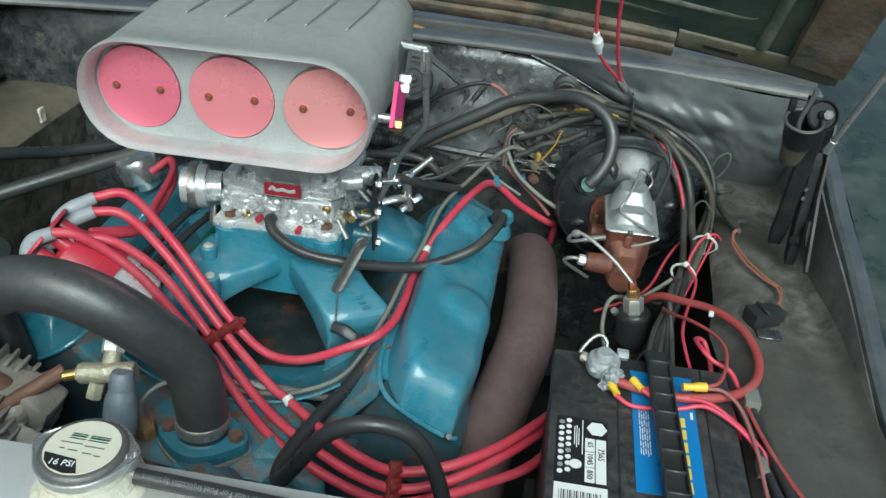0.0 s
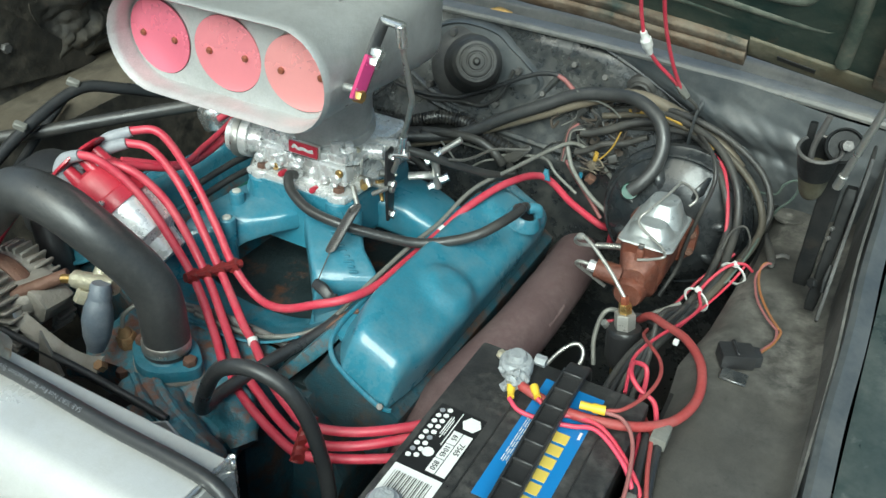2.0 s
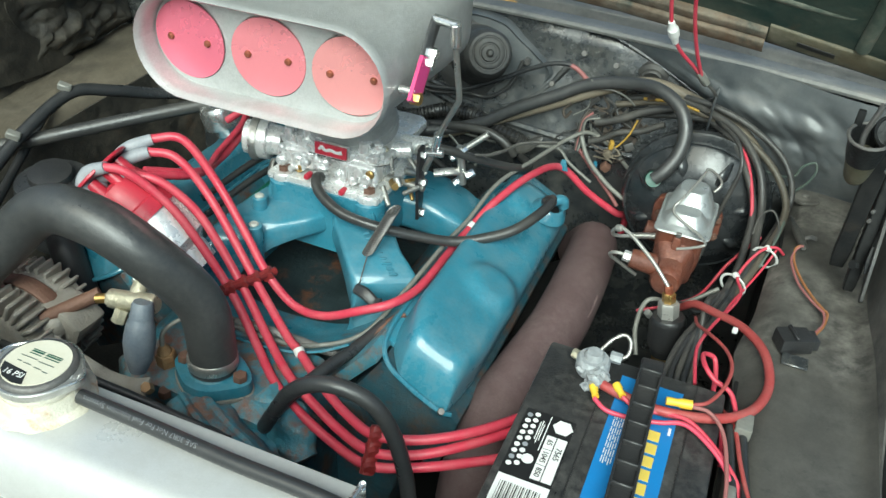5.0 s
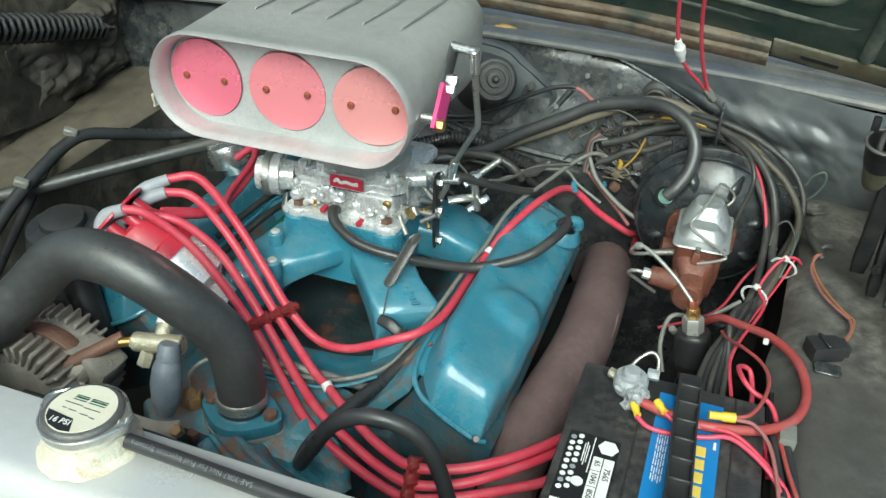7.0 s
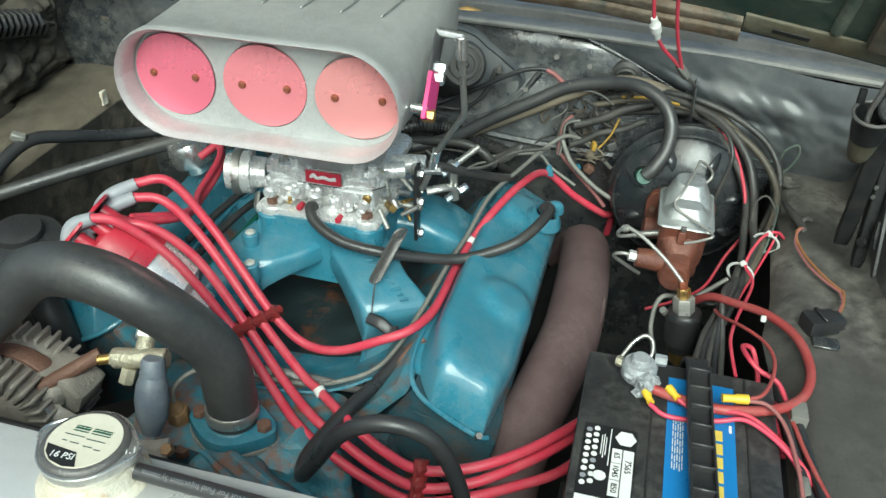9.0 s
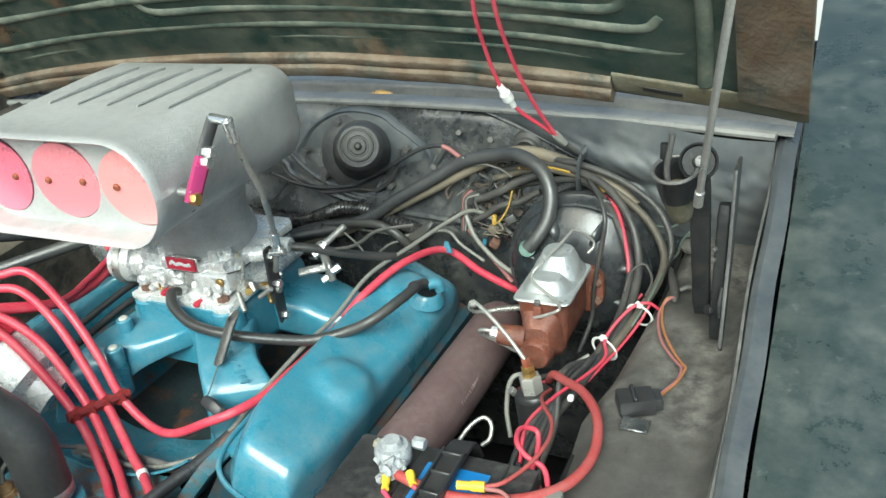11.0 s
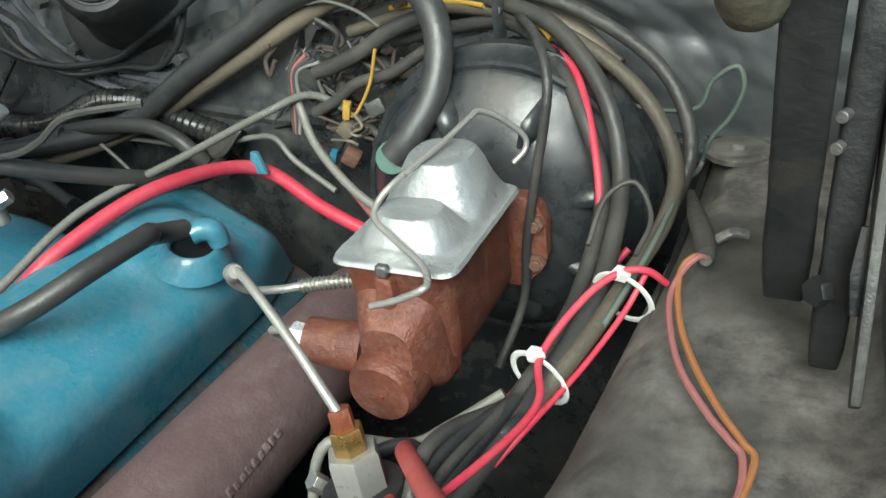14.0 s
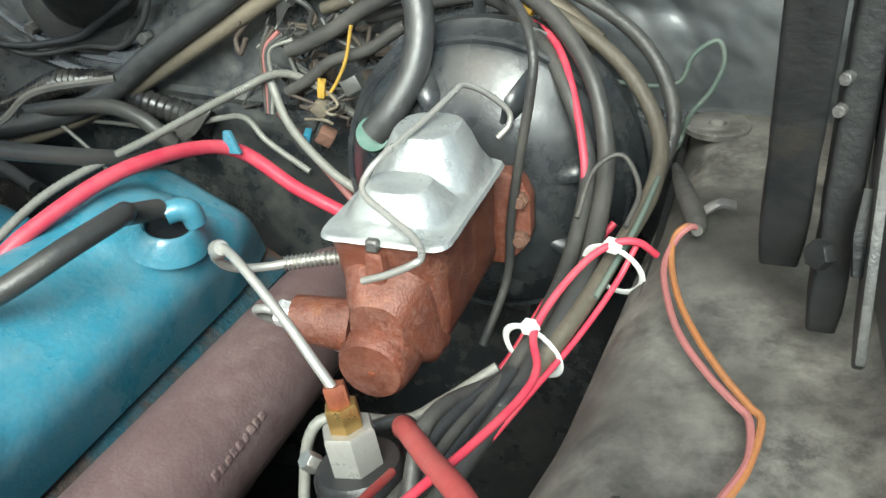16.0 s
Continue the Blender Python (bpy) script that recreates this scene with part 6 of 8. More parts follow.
clamp = thing("battery_terminal", "corroded grey battery terminal clamp", "terminal")
part("post", lathe((0.090, 0.706, TOP), (0.090, 0.706, 0.931), [(0, 0.0105), (0.9, 0.0098), (1, 0.008)], 20), CORROSION, clamp)
part("clamp_ring", lathe((0.090, 0.706, 0.906), (0.090, 0.706, 0.924), [(0, 0.016), (0.2, 0.0175), (0.8, 0.0175), (1, 0.015)], 20), CORROSION, clamp)
for i in range(26):
    a, r = rs.uniform(0, 6.3), rs.uniform(0.004, 0.017)
    c = Vector((0.092 + r * math.cos(a), 0.694 + r * math.sin(a) * 1.25, 0.908 + rs.uniform(0, 0.012)))
    b2 = bmesh.new()
    bmesh.ops.create_icosphere(b2, subdivisions=2, radius=rs.uniform(0.003, 0.0070))
    for v in b2.verts:
        v.co = v.co * (1 + 0.9 * noise.noise(v.co * 330 + Vector((i, 0, 0)))) + c
    part("corrosion_lump", b2, CORROSION, clamp)
part("bolt", hexnut((0.076, 0.712, 0.914), (0.067, 0.715, 0.914), 0.0055), FITTING, clamp)
part("bolt", hexnut((0.104, 0.722, 0.918), (0.116, 0.722, 0.918), 0.006), CORROSION, clamp)


def sleeve(a, b, r=0.0047):
    return tagged(part("wire_terminal", lathe(a, b, [(0, r), (0.45, r), (0.55, r * 0.8), (1, r * 0.85)], 14), YELLOW), "yellow crimp terminal sleeve at the battery", "wire terminal", "crimp terminals")


sleeve((0.098, 0.676, 0.914), (0.104, 0.662, 0.913), 0.0042)
sleeve((0.119, 0.683, 0.918), (0.128, 0.671, 0.917), 0.0042)
sleeve((0.192, 0.683, 0.922), (0.168, 0.678, 0.922), 0.0048)
wire("battery_cable", "thick faded red battery cable curving over the shelf", "cable",
     [(0.104, 0.684, 0.912), (0.128, 0.678, 0.911), (0.155, 0.674, 0.9105), (0.190, 0.678, 0.911), (0.226, 0.698, 0.906), (0.252, 0.730, 0.902), (0.262, 0.775, 0.901), (0.252, 0.825, 0.902), (0.226, 0.870, 0.894), (0.196, 0.905, 0.878), (0.172, 0.935, 0.862), (0.155, 0.965, 0.83)], 0.0050, RED_CABLE, sides=14)
for k, pts in enumerate((
    [(0.103, 0.660, 0.913), (0.118, 0.652, 0.910), (0.145, 0.655, 0.908), (0.168, 0.660, 0.909), (0.192, 0.662, 0.914), (0.222, 0.645, 0.908), (0.240, 0.628, 0.896), (0.244, 0.616, 0.88), (0.238, 0.612, 0.86)],
    [(0.128, 0.670, 0.917), (0.146, 0.666, 0.910), (0.168, 0.672, 0.911), (0.195, 0.668, 0.914), (0.226, 0.650, 0.904), (0.248, 0.628, 0.893), (0.247, 0.612, 0.88), (0.239, 0.61, 0.855)],
    [(0.192, 0.683, 0.922), (0.206, 0.694, 0.922), (0.218, 0.728, 0.918), (0.222, 0.765, 0.915), (0.214, 0.800, 0.908), (0.196, 0.83, 0.90), (0.180, 0.87, 0.88), (0.176, 0.91, 0.86)],
    [(0.192, 0.682, 0.921), (0.210, 0.682, 0.920), (0.226, 0.664, 0.914), (0.236, 0.62, 0.905), (0.240, 0.57, 0.896), (0.247, 0.52, 0.892), (0.252, 0.46, 0.890)],
)):
    wire("battery_wire", "thin pink-red accessory wire at the battery" if k != 2 else "red accessory wire rising from the battery", "wire", pts, 0.0023 if k < 2 else 0.0020, (PINK_WIRE, RED_WIRE, RED_CABLE, DULL_PINK)[k], "accessory wires")
wire("battery_wire", "curled red wire end beside the battery", "wire", [(0.236, 0.72, 0.896), (0.226, 0.738, 0.905), (0.208, 0.742, 0.912), (0.196, 0.752, 0.918), (0.192, 0.775, 0.914), (0.204, 0.785, 0.905), (0.210, 0.765, 0.895), (0.212, 0.73, 0.89), (0.226, 0.70, 0.886), (0.232, 0.66, 0.88)], 0.0026, RED_WIRE, "accessory wires")
wire("battery_wire", "red wire climbing to the loom", "wire", [(0.192, 0.765, 0.88), (0.186, 0.795, 0.89), (0.186, 0.82, 0.892), (0.196, 0.87, 0.885), (0.208, 0.915, 0.876), (0.218, 0.955, 0.870), (0.2205, 0.980, 0.869), (0.2130, 1.004, 0.871), (0.2180, 1.025, 0.879), (0.2300, 1.048, 0.889), (0.2420, 1.060, 0.8935), (0.2530, 1.066, 0.892), (0.262, 1.072, 0.882)], 0.0020, RED_WIRE, "accessory wires")

# ---------------------------------------------------------------- master cylinder details
part("bail_wire", sweep([(0.1315, 0.990, 0.8985), (0.146, 0.9885, 0.905), (0.1615, 0.9875, 0.9140), (0.1625, 0.994, 0.9150), (0.1540, 1.006, 0.9165), (0.1340, 1.020, 0.9195), (0.1165, 1.032, 0.9235), (0.1135, 1.042, 0.9285), (0.1200, 1.052, 0.9365), (0.1320, 1.090, 0.9440), (0.1385, 1.118, 0.9490), (0.1410, 1.128, 0.9495), (0.1500, 1.138, 0.9420), (0.1610, 1.147, 0.9280), (0.1620, 1.146, 0.9190), (0.1560, 1.140, 0.9120)], 0.0019, 10, 8), STEEL_LINE, mc, "bent wire bail")
part("lid_tab", box(0.1255, 0.1325, 1.0075, 1.0125, 0.9035, 0.9105, 0.001, 1), DARK_STEEL, mc)
part("front_rib", cast(prism([(0.121, 0.850), (0.137, 0.850), (0.1335, 0.903), (0.1235, 0.903)], "y", 1.0085, 1.026, 0.003), 1, 0.0008, 80), MC_RUST, mc)
part("front_web", cast(loft([round_rect(0.1295, 0.860, hw, hh, 0.012, y) for y, hw, hh in ((1.000, 0.015, 0.016), (1.010, 0.020, 0.026), (1.022, 0.026, 0.034), (1.036, 0.027, 0.036))]), 1, 0.001, 70), MC_RUST, mc)
part("bore_cap", lathe((0.128, 0.989, 0.842), (0.128, 0.996, 0.8425), [(0, 0.0175), (0.5, 0.0195), (1, 0.020)], 24), MC_RUST, mc)
part("bleed_hole", lathe((0.129, 0.9895, 0.841), (0.129, 0.988, 0.841), [(0, 0.0020), (1, 0.0016)], 10), COPPER, mc)
part("side_port", lathe((0.110, 1.012, 0.852), (0.076, 1.008, 0.856), [(0, 0.015), (0.7, 0.0135), (1, 0.0125)], 18), MC_RUST, mc)
part("port_nut", hexnut((0.077, 1.008, 0.856), (0.066, 1.007, 0.858), 0.0075), CARB, mc, "bright flare nut")
part("side_port", lathe((0.110, 1.085, 0.858), (0.080, 1.082, 0.862), [(0, 0.015), (0.7, 0.0135), (1, 0.0125)], 18), MC_RUST, mc)
for x, z in ((0.1705, 0.874), (0.1705, 0.846), (0.090, 0.862)):
    part("stud", rod((x, 1.149, z), (x, 1.128, z), 0.0040), ALT_RUST, mc)
    part("nut", hexnut((x, 1.136, z), (x, 1.130, z), 0.0060), ALT_RUST, mc)
wire("brake_line", "bare steel brake line with flared end", "brake line", [(0.066, 1.008, 0.858), (0.058, 1.007, 0.859), (0.050, 1.010, 0.855), (0.048, 1.018, 0.845), (0.060, 1.03, 0.83), (0.085, 1.04, 0.81)], 0.0026, STEEL_LINE, "brake lines")
wire("brake_line", "bent bare steel brake line to the proportioning valve", "brake line",
     [(0.105, 1.034, 0.884), (0.078, 1.022, 0.884), (0.062, 1.012, 0.884), (0.050, 1.000, 0.889), (0.048, 0.990, 0.900), (0.054, 0.984, 0.910), (0.062, 0.981, 0.913), (0.080, 0.970, 0.909), (0.107, 0.955, 0.895), (0.124, 0.946, 0.882), (0.137, 0.940, 0.870)], 0.0025, STEEL_LINE, "brake lines", sides=12)
tagged(part("line_bend_collar", lathe((0.0520, 0.986, 0.908), (0.0600, 0.981, 0.9135), [(0, 0.0036), (0.3, 0.0050), (0.7, 0.0050), (1, 0.0038)], 14), STEEL_LINE), "bright flare nut on the brake line bend", "flare nut")
wire("spring_guard", "coiled steel guard round a brake line", "spring", [(0.070, 1.017, 0.884), (0.085, 1.025, 0.884), (0.103, 1.033, 0.884)], 0.0046, STEEL, per=14, ripple=0.28)
pv = thing("proportioning_valve", "black brake valve with hex and brass fittings", "brake valve")
part("copper_nut", hexnut((0.135, 0.942, 0.873), (0.138, 0.940, 0.862), 0.0058), COPPER, pv)
part("brass_nut", hexnut((0.138, 0.940, 0.864), (0.1405, 0.9385, 0.851), 0.0085), BRASS, pv, "brass flare nut")
part("hex", hexnut((0.1405, 0.9385, 0.852), (0.1445, 0.9365, 0.828), 0.0135), STEEL_LINE, pv, "silver hex body")
part("body", lathe((0.1445, 0.9365, 0.830), (0.150, 0.934, 0.775), [(0, 0.018), (0.06, 0.0225), (0.75, 0.0225), (0.8, 0.019), (1, 0.017)], 28), BLACK_PLASTIC, pv)
part("rim", lathe((0.1443, 0.9366, 0.832), (0.1452, 0.9362, 0.826), [(0, 0.0200), (0.5, 0.0220), (1, 0.0222)], 28), BLACK_PLASTIC, pv)
part("lower_nut", hexnut((0.150, 0.934, 0.775), (0.152, 0.933, 0.755), 0.014), BRASS, pv)
part("bracket_bolt", hexnut((0.122, 0.936, 0.825), (0.118, 0.932, 0.832), 0.005), STEEL, pv)
wire("hook_bolt", "bright steel battery hold-down hook", "hook", [(0.066, 0.850, 0.775), (0.0782, 0.868, 0.800), (0.089, 0.880, 0.814), (0.1014, 0.887, 0.8209), (0.111, 0.884, 0.815), (0.112, 0.874, 0.803), (0.104, 0.868, 0.796)], 0.0027, STEEL)

# booster relief, check valve, vacuum hose
for r, y in ((0.1005, 1.1815), (0.062, 1.1575)):
    ringp = [(0.131 + r * math.cos(2 * math.pi * i / 32), y, 0.860 + r * math.sin(2 * math.pi * i / 32)) for i in range(33)]
    part("pressed_ring", sweep(ringp, 0.0028, 6, 1), BOOSTER, boo)
for a in range(0, 360, 45):
    c, s = math.cos(radians(a + 20)), math.sin(radians(a + 20))
    part("pressed_rib", sweep([(0.131 + 0.055 * c, 1.156, 0.860 + 0.055 * s), (0.131 + 0.074 * c, 1.160, 0.860 + 0.074 * s), (0.131 + 0.092 * c, 1.176, 0.860 + 0.092 * s)], [0.003, 0.009, 0.004], 10, 5, flat=0.55), BOOSTER, boo)
part("check_valve", rod((0.068, 1.172, 0.898), (0.070, 1.146, 0.906), 0.012), BLACK_PLASTIC, boo, "black check valve")
part("valve_grommet", lathe((0.069, 1.150, 0.904), (0.071, 1.141, 0.9085), [(0, 0.0118), (0.5, 0.0124), (1, 0.0112)], 20), GREEN_PLASTIC, boo, "green grommet")
wire("vacuum_hose", "thick dusty vacuum hose arching from the booster to the engine", "hose",
     [(0.071, 1.143, 0.908), (0.083, 1.148, 0.922), (0.095, 1.162, 0.945), (0.096, 1.178, 0.975), (0.080, 1.195, 1.000), (0.045, 1.215, 1.012), (0.0, 1.240, 1.003), (-0.060, 1.250, 0.985), (-0.112, 1.245, 0.956), (-0.173, 1.240, 0.921), (-0.225, 1.235, 0.887), (-0.276, 1.225, 0.868), (-0.34, 1.19, 0.862), (-0.39, 1.13, 0.87)], 0.0098, HOSE_SKIN, sides=16)
wire("heater_hose", "muddy tan hose running beside the vacuum hose", "hose",
     [(0.20, 1.225, 0.945), (0.165, 1.240, 0.968), (0.10, 1.258, 0.988), (0.03, 1.265, 1.000), (-0.03, 1.262, 0.982), (-0.119, 1.255, 0.936), (-0.195, 1.250, 0.896), (-0.245, 1.240, 0.872), (-0.30, 1.225, 0.852), (-0.36, 1.20, 0.84), (-0.42, 1.17, 0.835)], 0.0088, TAN_HOSE, sides=14)

# ---------------------------------------------------------------- wiring loom round the booster
def loom(points, r, material, label="dusty taped wiring loom round the booster"):
    return wire("wiring_loom", label, "wiring loom", points, r, material, "wiring looms", 14, 8)


loom([(-0.02, 1.265, 0.955), (0.05, 1.262, 0.975), (0.122, 1.238, 0.978), (0.175, 1.215, 0.968), (0.222, 1.19, 0.945), (0.250, 1.16, 0.915), (0.252, 1.125, 0.893), (0.240, 1.075, 0.878), (0.228, 1.03, 0.866), (0.208, 0.98, 0.850), (0.180, 0.92, 0.830), (0.160, 0.86, 0.806), (0.15, 0.80, 0.765)], 0.0050, LOOM_TAN)
loom([(-0.01, 1.27, 0.965), (0.06, 1.262, 0.985), (0.122, 1.236, 0.985), (0.168, 1.208, 0.975), (0.205, 1.175, 0.945), (0.222, 1.145, 0.905), (0.225, 1.10, 0.878), (0.226, 1.055, 0.872), (0.214, 1.00, 0.856), (0.196, 0.94, 0.842), (0.178, 0.88, 0.828), (0.166, 0.82, 0.80)], 0.0056, RUBBER_DUSTY)
loom([(0.02, 1.26, 0.95), (0.08, 1.25, 0.965), (0.125, 1.236, 0.972), (0.162, 1.205, 0.960), (0.192, 1.17, 0.935), (0.212, 1.14, 0.900), (0.214, 1.09, 0.870), (0.210, 1.03, 0.858), (0.196, 0.97, 0.845), (0.180, 0.91, 0.832), (0.168, 0.86, 0.815)], 0.0050, TAPE)
loom([(0.06, 1.265, 0.992), (0.122, 1.24, 0.995), (0.180, 1.225, 0.982), (0.232, 1.205, 0.955), (0.256, 1.18, 0.92), (0.252, 1.15, 0.89), (0.235, 1.10, 0.86), (0.222, 1.04, 0.85)], 0.0046, TAPE)
loom([(0.13, 1.236, 0.978), (0.165, 1.165, 0.985), (0.1800, 1.138, 0.968), (0.1800, 1.13, 0.9445), (0.1732, 1.13, 0.9083), (0.1655, 1.13, 0.8607), (0.1614, 1.13, 0.8175), (0.1486, 1.11, 0.775)], 0.0030, TAPE, "single black cable hanging in front of the booster")
loom([(0.160, 1.215, 0.962), (0.178, 1.197, 0.957), (0.192, 1.176, 0.943), (0.205, 1.150, 0.918), (0.2125, 1.128, 0.893), (0.214, 1.10, 0.866)], 0.0025, RED_WIRE, "red wire in the loom round the booster")
loom([(0.02, 1.262, 0.975), (0.07, 1.255, 0.982), (0.105, 1.24, 0.983)], 0.0023, YELLOW_WIRE, "yellow wire in the loom above the booster")
loom([(0.135, 1.232, 0.982), (0.150, 1.222, 0.975), (0.160, 1.215, 0.968)], 0.0023, YELLOW_WIRE, "yellow wire in the loom above the booster")
loom([(0.165, 1.205, 0.945), (0.201, 1.222, 0.925), (0.229, 1.222, 0.920), (0.254, 1.222, 0.923), (0.262, 1.222, 0.941), (0.276, 1.222, 0.951), (0.281, 1.222, 0.938), (0.275, 1.222, 0.919), (0.263, 1.222, 0.901), (0.257, 1.222, 0.880), (0.2560, 1.16, 0.899), (0.2535, 1.12, 0.897), (0.2480, 1.085, 0.888), (0.236, 1.04, 0.872)], 0.0017, GREEN_WIRE, "thin grey-green wire looping over the shelf")
loom([(0.245, 1.075, 0.895), (0.248, 1.10, 0.905), (0.236, 1.115, 0.918), (0.222, 1.105, 0.912), (0.218, 1.08, 0.895)], 0.0015, TAPE, "thin grey wire loop at the loom")
for i in range(5):
    o = rs.uniform(-0.008, 0.008)
    loom([(0.20 + o, 0.99, 0.852 + o), (0.185 + o, 0.93, 0.846 + 0.006 * i), (0.165 + 0.006 * i, 0.88, 0.835), (0.158 + 0.008 * i, 0.82, 0.818), (0.165 + 0.01 * i, 0.77, 0.78)], 0.0036, RUBBER if i % 2 else TAPE, "black wires running down beside the battery")
loom([(0.212, 1.02, 0.850), (0.208, 0.975, 0.853), (0.18, 0.955, 0.838), (0.155, 0.965, 0.836), (0.13, 0.96, 0.825)], 0.0035, RUBBER, "thin black wire crossing to the brake valve")
loom([(0.195, 1.0, 0.85), (0.170, 0.985, 0.835), (0.15, 0.975, 0.826), (0.115, 0.955, 0.835), (0.108, 0.94, 0.80), (0.118, 0.92, 0.77)], 0.0030, PALE_WIRE, "pale wire crossing to the brake valve")
loom([(0.232, 1.12, 0.872), (0.20, 1.09, 0.835), (0.175, 1.05, 0.80), (0.14, 1.02, 0.79), (0.10, 1.0, 0.78)], 0.0022, RED_WIRE, "red wire below the master cylinder")
loom([(0.205, 0.955, 0.845), (0.217, 0.985, 0.852), (0.231, 1.020, 0.860), (0.244, 1.050, 0.874), (0.252, 1.068, 0.889)], 0.0016, RED_WIRE, "thin red wire under the zip ties")

clip_s = thing("loom_clip", "grey metal strap clip holding the loom", "clip")
part("strap", sweep([(0.122, 1.262, 1.008), (0.122, 1.236, 1.006), (0.122, 1.221, 0.992), (0.122, 1.220, 0.972), (0.122, 1.226, 0.962)], 0.010, 8, 6, flat=0.2, up=(1, 0, 0)), GREY_PANEL, clip_s)
part("rivet", rod((0.122, 1.221, 0.985), (0.122, 1.2165, 0.985), 0.003), DARK_STEEL, clip_s)


def zip_tie(c, axis, r):
    """A white nylon tie round a bundle, with its lock block and tail."""
    z = thing("zip_tie", "white nylon zip tie round the wiring loom", "zip tie", group="zip ties")
    c, axis = Vector(c), Vector(axis).normalized()
    u = axis.orthogonal().normalized()
    v = axis.cross(u)
    pts = [c + (u * math.cos(a) + v * math.sin(a)) * r for a in [2 * math.pi * i / 20 for i in range(21)]]
    part("loop", sweep(pts, 0.0019, 8, 2, flat=0.5, up=tuple(axis)), WHITE_PLASTIC, z)
    up = (Vector((0, -0.3, 1)) - axis * axis.dot(Vector((0, -0.3, 1)))).normalized()
    top = c + up * (r + 0.002)
    part("lock", box(-0.0040, 0.0040, -0.0034, 0.0034, -0.0034, 0.0034, 0.001, 1, m=Matrix.Translation(top) @ pose(0, 0, 0, 20, 30, 40)), WHITE_PLASTIC, z)


for lock, way in (((0.2407, 1.060, 0.892), Vector((0.30, 1, 0.30))), ((0.2104, 1.007, 0.8724), Vector((0.38, 1, 0.25)))):
    way.normalize()
    up = (Vector((0, -0.3, 1)) - way * way.dot(Vector((0, -0.3, 1)))).normalized()
    zip_tie(Vector(lock) - up * 0.0185, way, 0.0165)


# connector tangle on the firewall
for i in range(30):
    a = Vector((rs.uniform(-0.075, 0.030), rs.uniform(1.250, 1.282), rs.uniform(0.890, 0.975)))
    way = [a]
    for k in range(4):
        a = a + Vector((rs.uniform(-0.022, 0.022), rs.uniform(-0.008, 0.006), rs.uniform(-0.022, 0.014)))
        way.append(a.copy())
    loom(way, rs.uniform(0.0009, 0.0022), (TAPE, GRIME, RUBBER_DUSTY, GRIME, TAPE, PALE_WIRE)[i % 6], "dusty tangled wires on the firewall")
for i in range(26):
    c = Vector((rs.uniform(-0.070, 0.035), rs.uniform(1.252, 1.280), rs.uniform(0.885, 0.985)))
    way = [c, c + Vector((rs.uniform(-0.012, 0.012), rs.uniform(-0.006, 0.004), rs.uniform(-0.010, 0.010))), c + Vector((rs.uniform(-0.018, 0.018), rs.uniform(-0.006, 0.004), rs.uniform(-0.016, 0.010)))]
    tagged(part("frayed_tape", sweep(way, [0.002, rs.uniform(0.004, 0.008), 0.001], 6, 4, flat=0.25), GRIME if i % 3 else TAPE), "shred of dirty brown tape in the wiring tangle", "tape", "tape shreds")
loom([(0.068, 1.242, 0.977), (0.047, 1.242, 0.971), (0.024, 1.242, 0.961), (0.003, 1.242, 0.948), (-0.024, 1.242, 0.935), (-0.043, 1.242, 0.929)], 0.0062, TAPE, "frayed taped loom branch above the booster")
loom([(0.061, 1.236, 0.952), (0.053, 1.236, 0.948), (0.028, 1.236, 0.933), (-0.004, 1.236, 0.923), (-0.025, 1.236, 0.908), (-0.046, 1.236, 0.897)], 0.0048, TAPE, "thin taped loom branch above the booster")
for i in range(6):
    o = 0.0030 * (i - 2.5)
    loom([((-0.046, 1.236, 0.948)[0] + o * 1.3, 1.240, (-0.046, 1.236, 0.948)[2] - 0.002 * i), ((-0.060, 1.236, 0.930)[0] + o * 0.5, 1.236, (-0.060, 1.236, 0.930)[2]), ((-0.062, 1.236, 0.903)[0] + o * 0.6, 1.234, (-0.062, 1.236, 0.903)[2]), ((-0.063, 1.236, 0.880)[0] + o * 0.3, 1.230, (-0.063, 1.236, 0.880)[2])], 0.0018, (TAPE, GRIME, DULL_PINK, TAPE, RUBBER_DUSTY, PALE_WIRE)[i], "row of dusty wires dropping from a loom")
loom([(0.022, 1.226, 0.954), (0.013, 1.226, 0.926), (-0.002, 1.226, 0.903), (-0.009, 1.226, 0.902), (-0.011, 1.226, 0.913)], 0.0014, YELLOW_WIRE, "yellow wire in the firewall tangle")
for px0, mt, w, turn in (((-0.010, 1.226, 0.904), YELLOW_WIRE, 0.006, 10), ((-0.013, 1.226, 0.865), ALT_RUST, 0.013, 35), ((0.017, 1.226, 0.908), RUBBER_DUSTY, 0.014, -25), ((-0.013, 1.226, 0.889), TAN_HOSE, 0.012, 50), ((-0.030, 1.226, 0.862), BLUE_SLEEVE, 0.006, 15)):
    tagged(part("connector", box(-w / 2, w / 2, -0.006, 0.006, -0.005, 0.007, 0.0015, m=Matrix.Translation(px0) @ pose(0, 0, 0, turn * 0.5, turn, 20)), mt), "dusty plastic wiring connector on the firewall", "connector", "firewall connectors")
for i in range(9):
    a = Vector((-0.012, 1.226, 0.885)) + Vector((rs.uniform(-0.01, 0.01), rs.uniform(-0.004, 0.004), rs.uniform(-0.008, 0.008)))
    loom([a, a + Vector((rs.uniform(-0.02, 0.02), rs.uniform(-0.006, 0.01), rs.uniform(-0.004, 0.016))), a + Vector((rs.uniform(-0.035, 0.035), rs.uniform(0, 0.02), rs.uniform(-0.02, 0.02)))], 0.0013, (TAPE, TAN_HOSE, GRIME)[i % 3], "short wires at the firewall connectors")
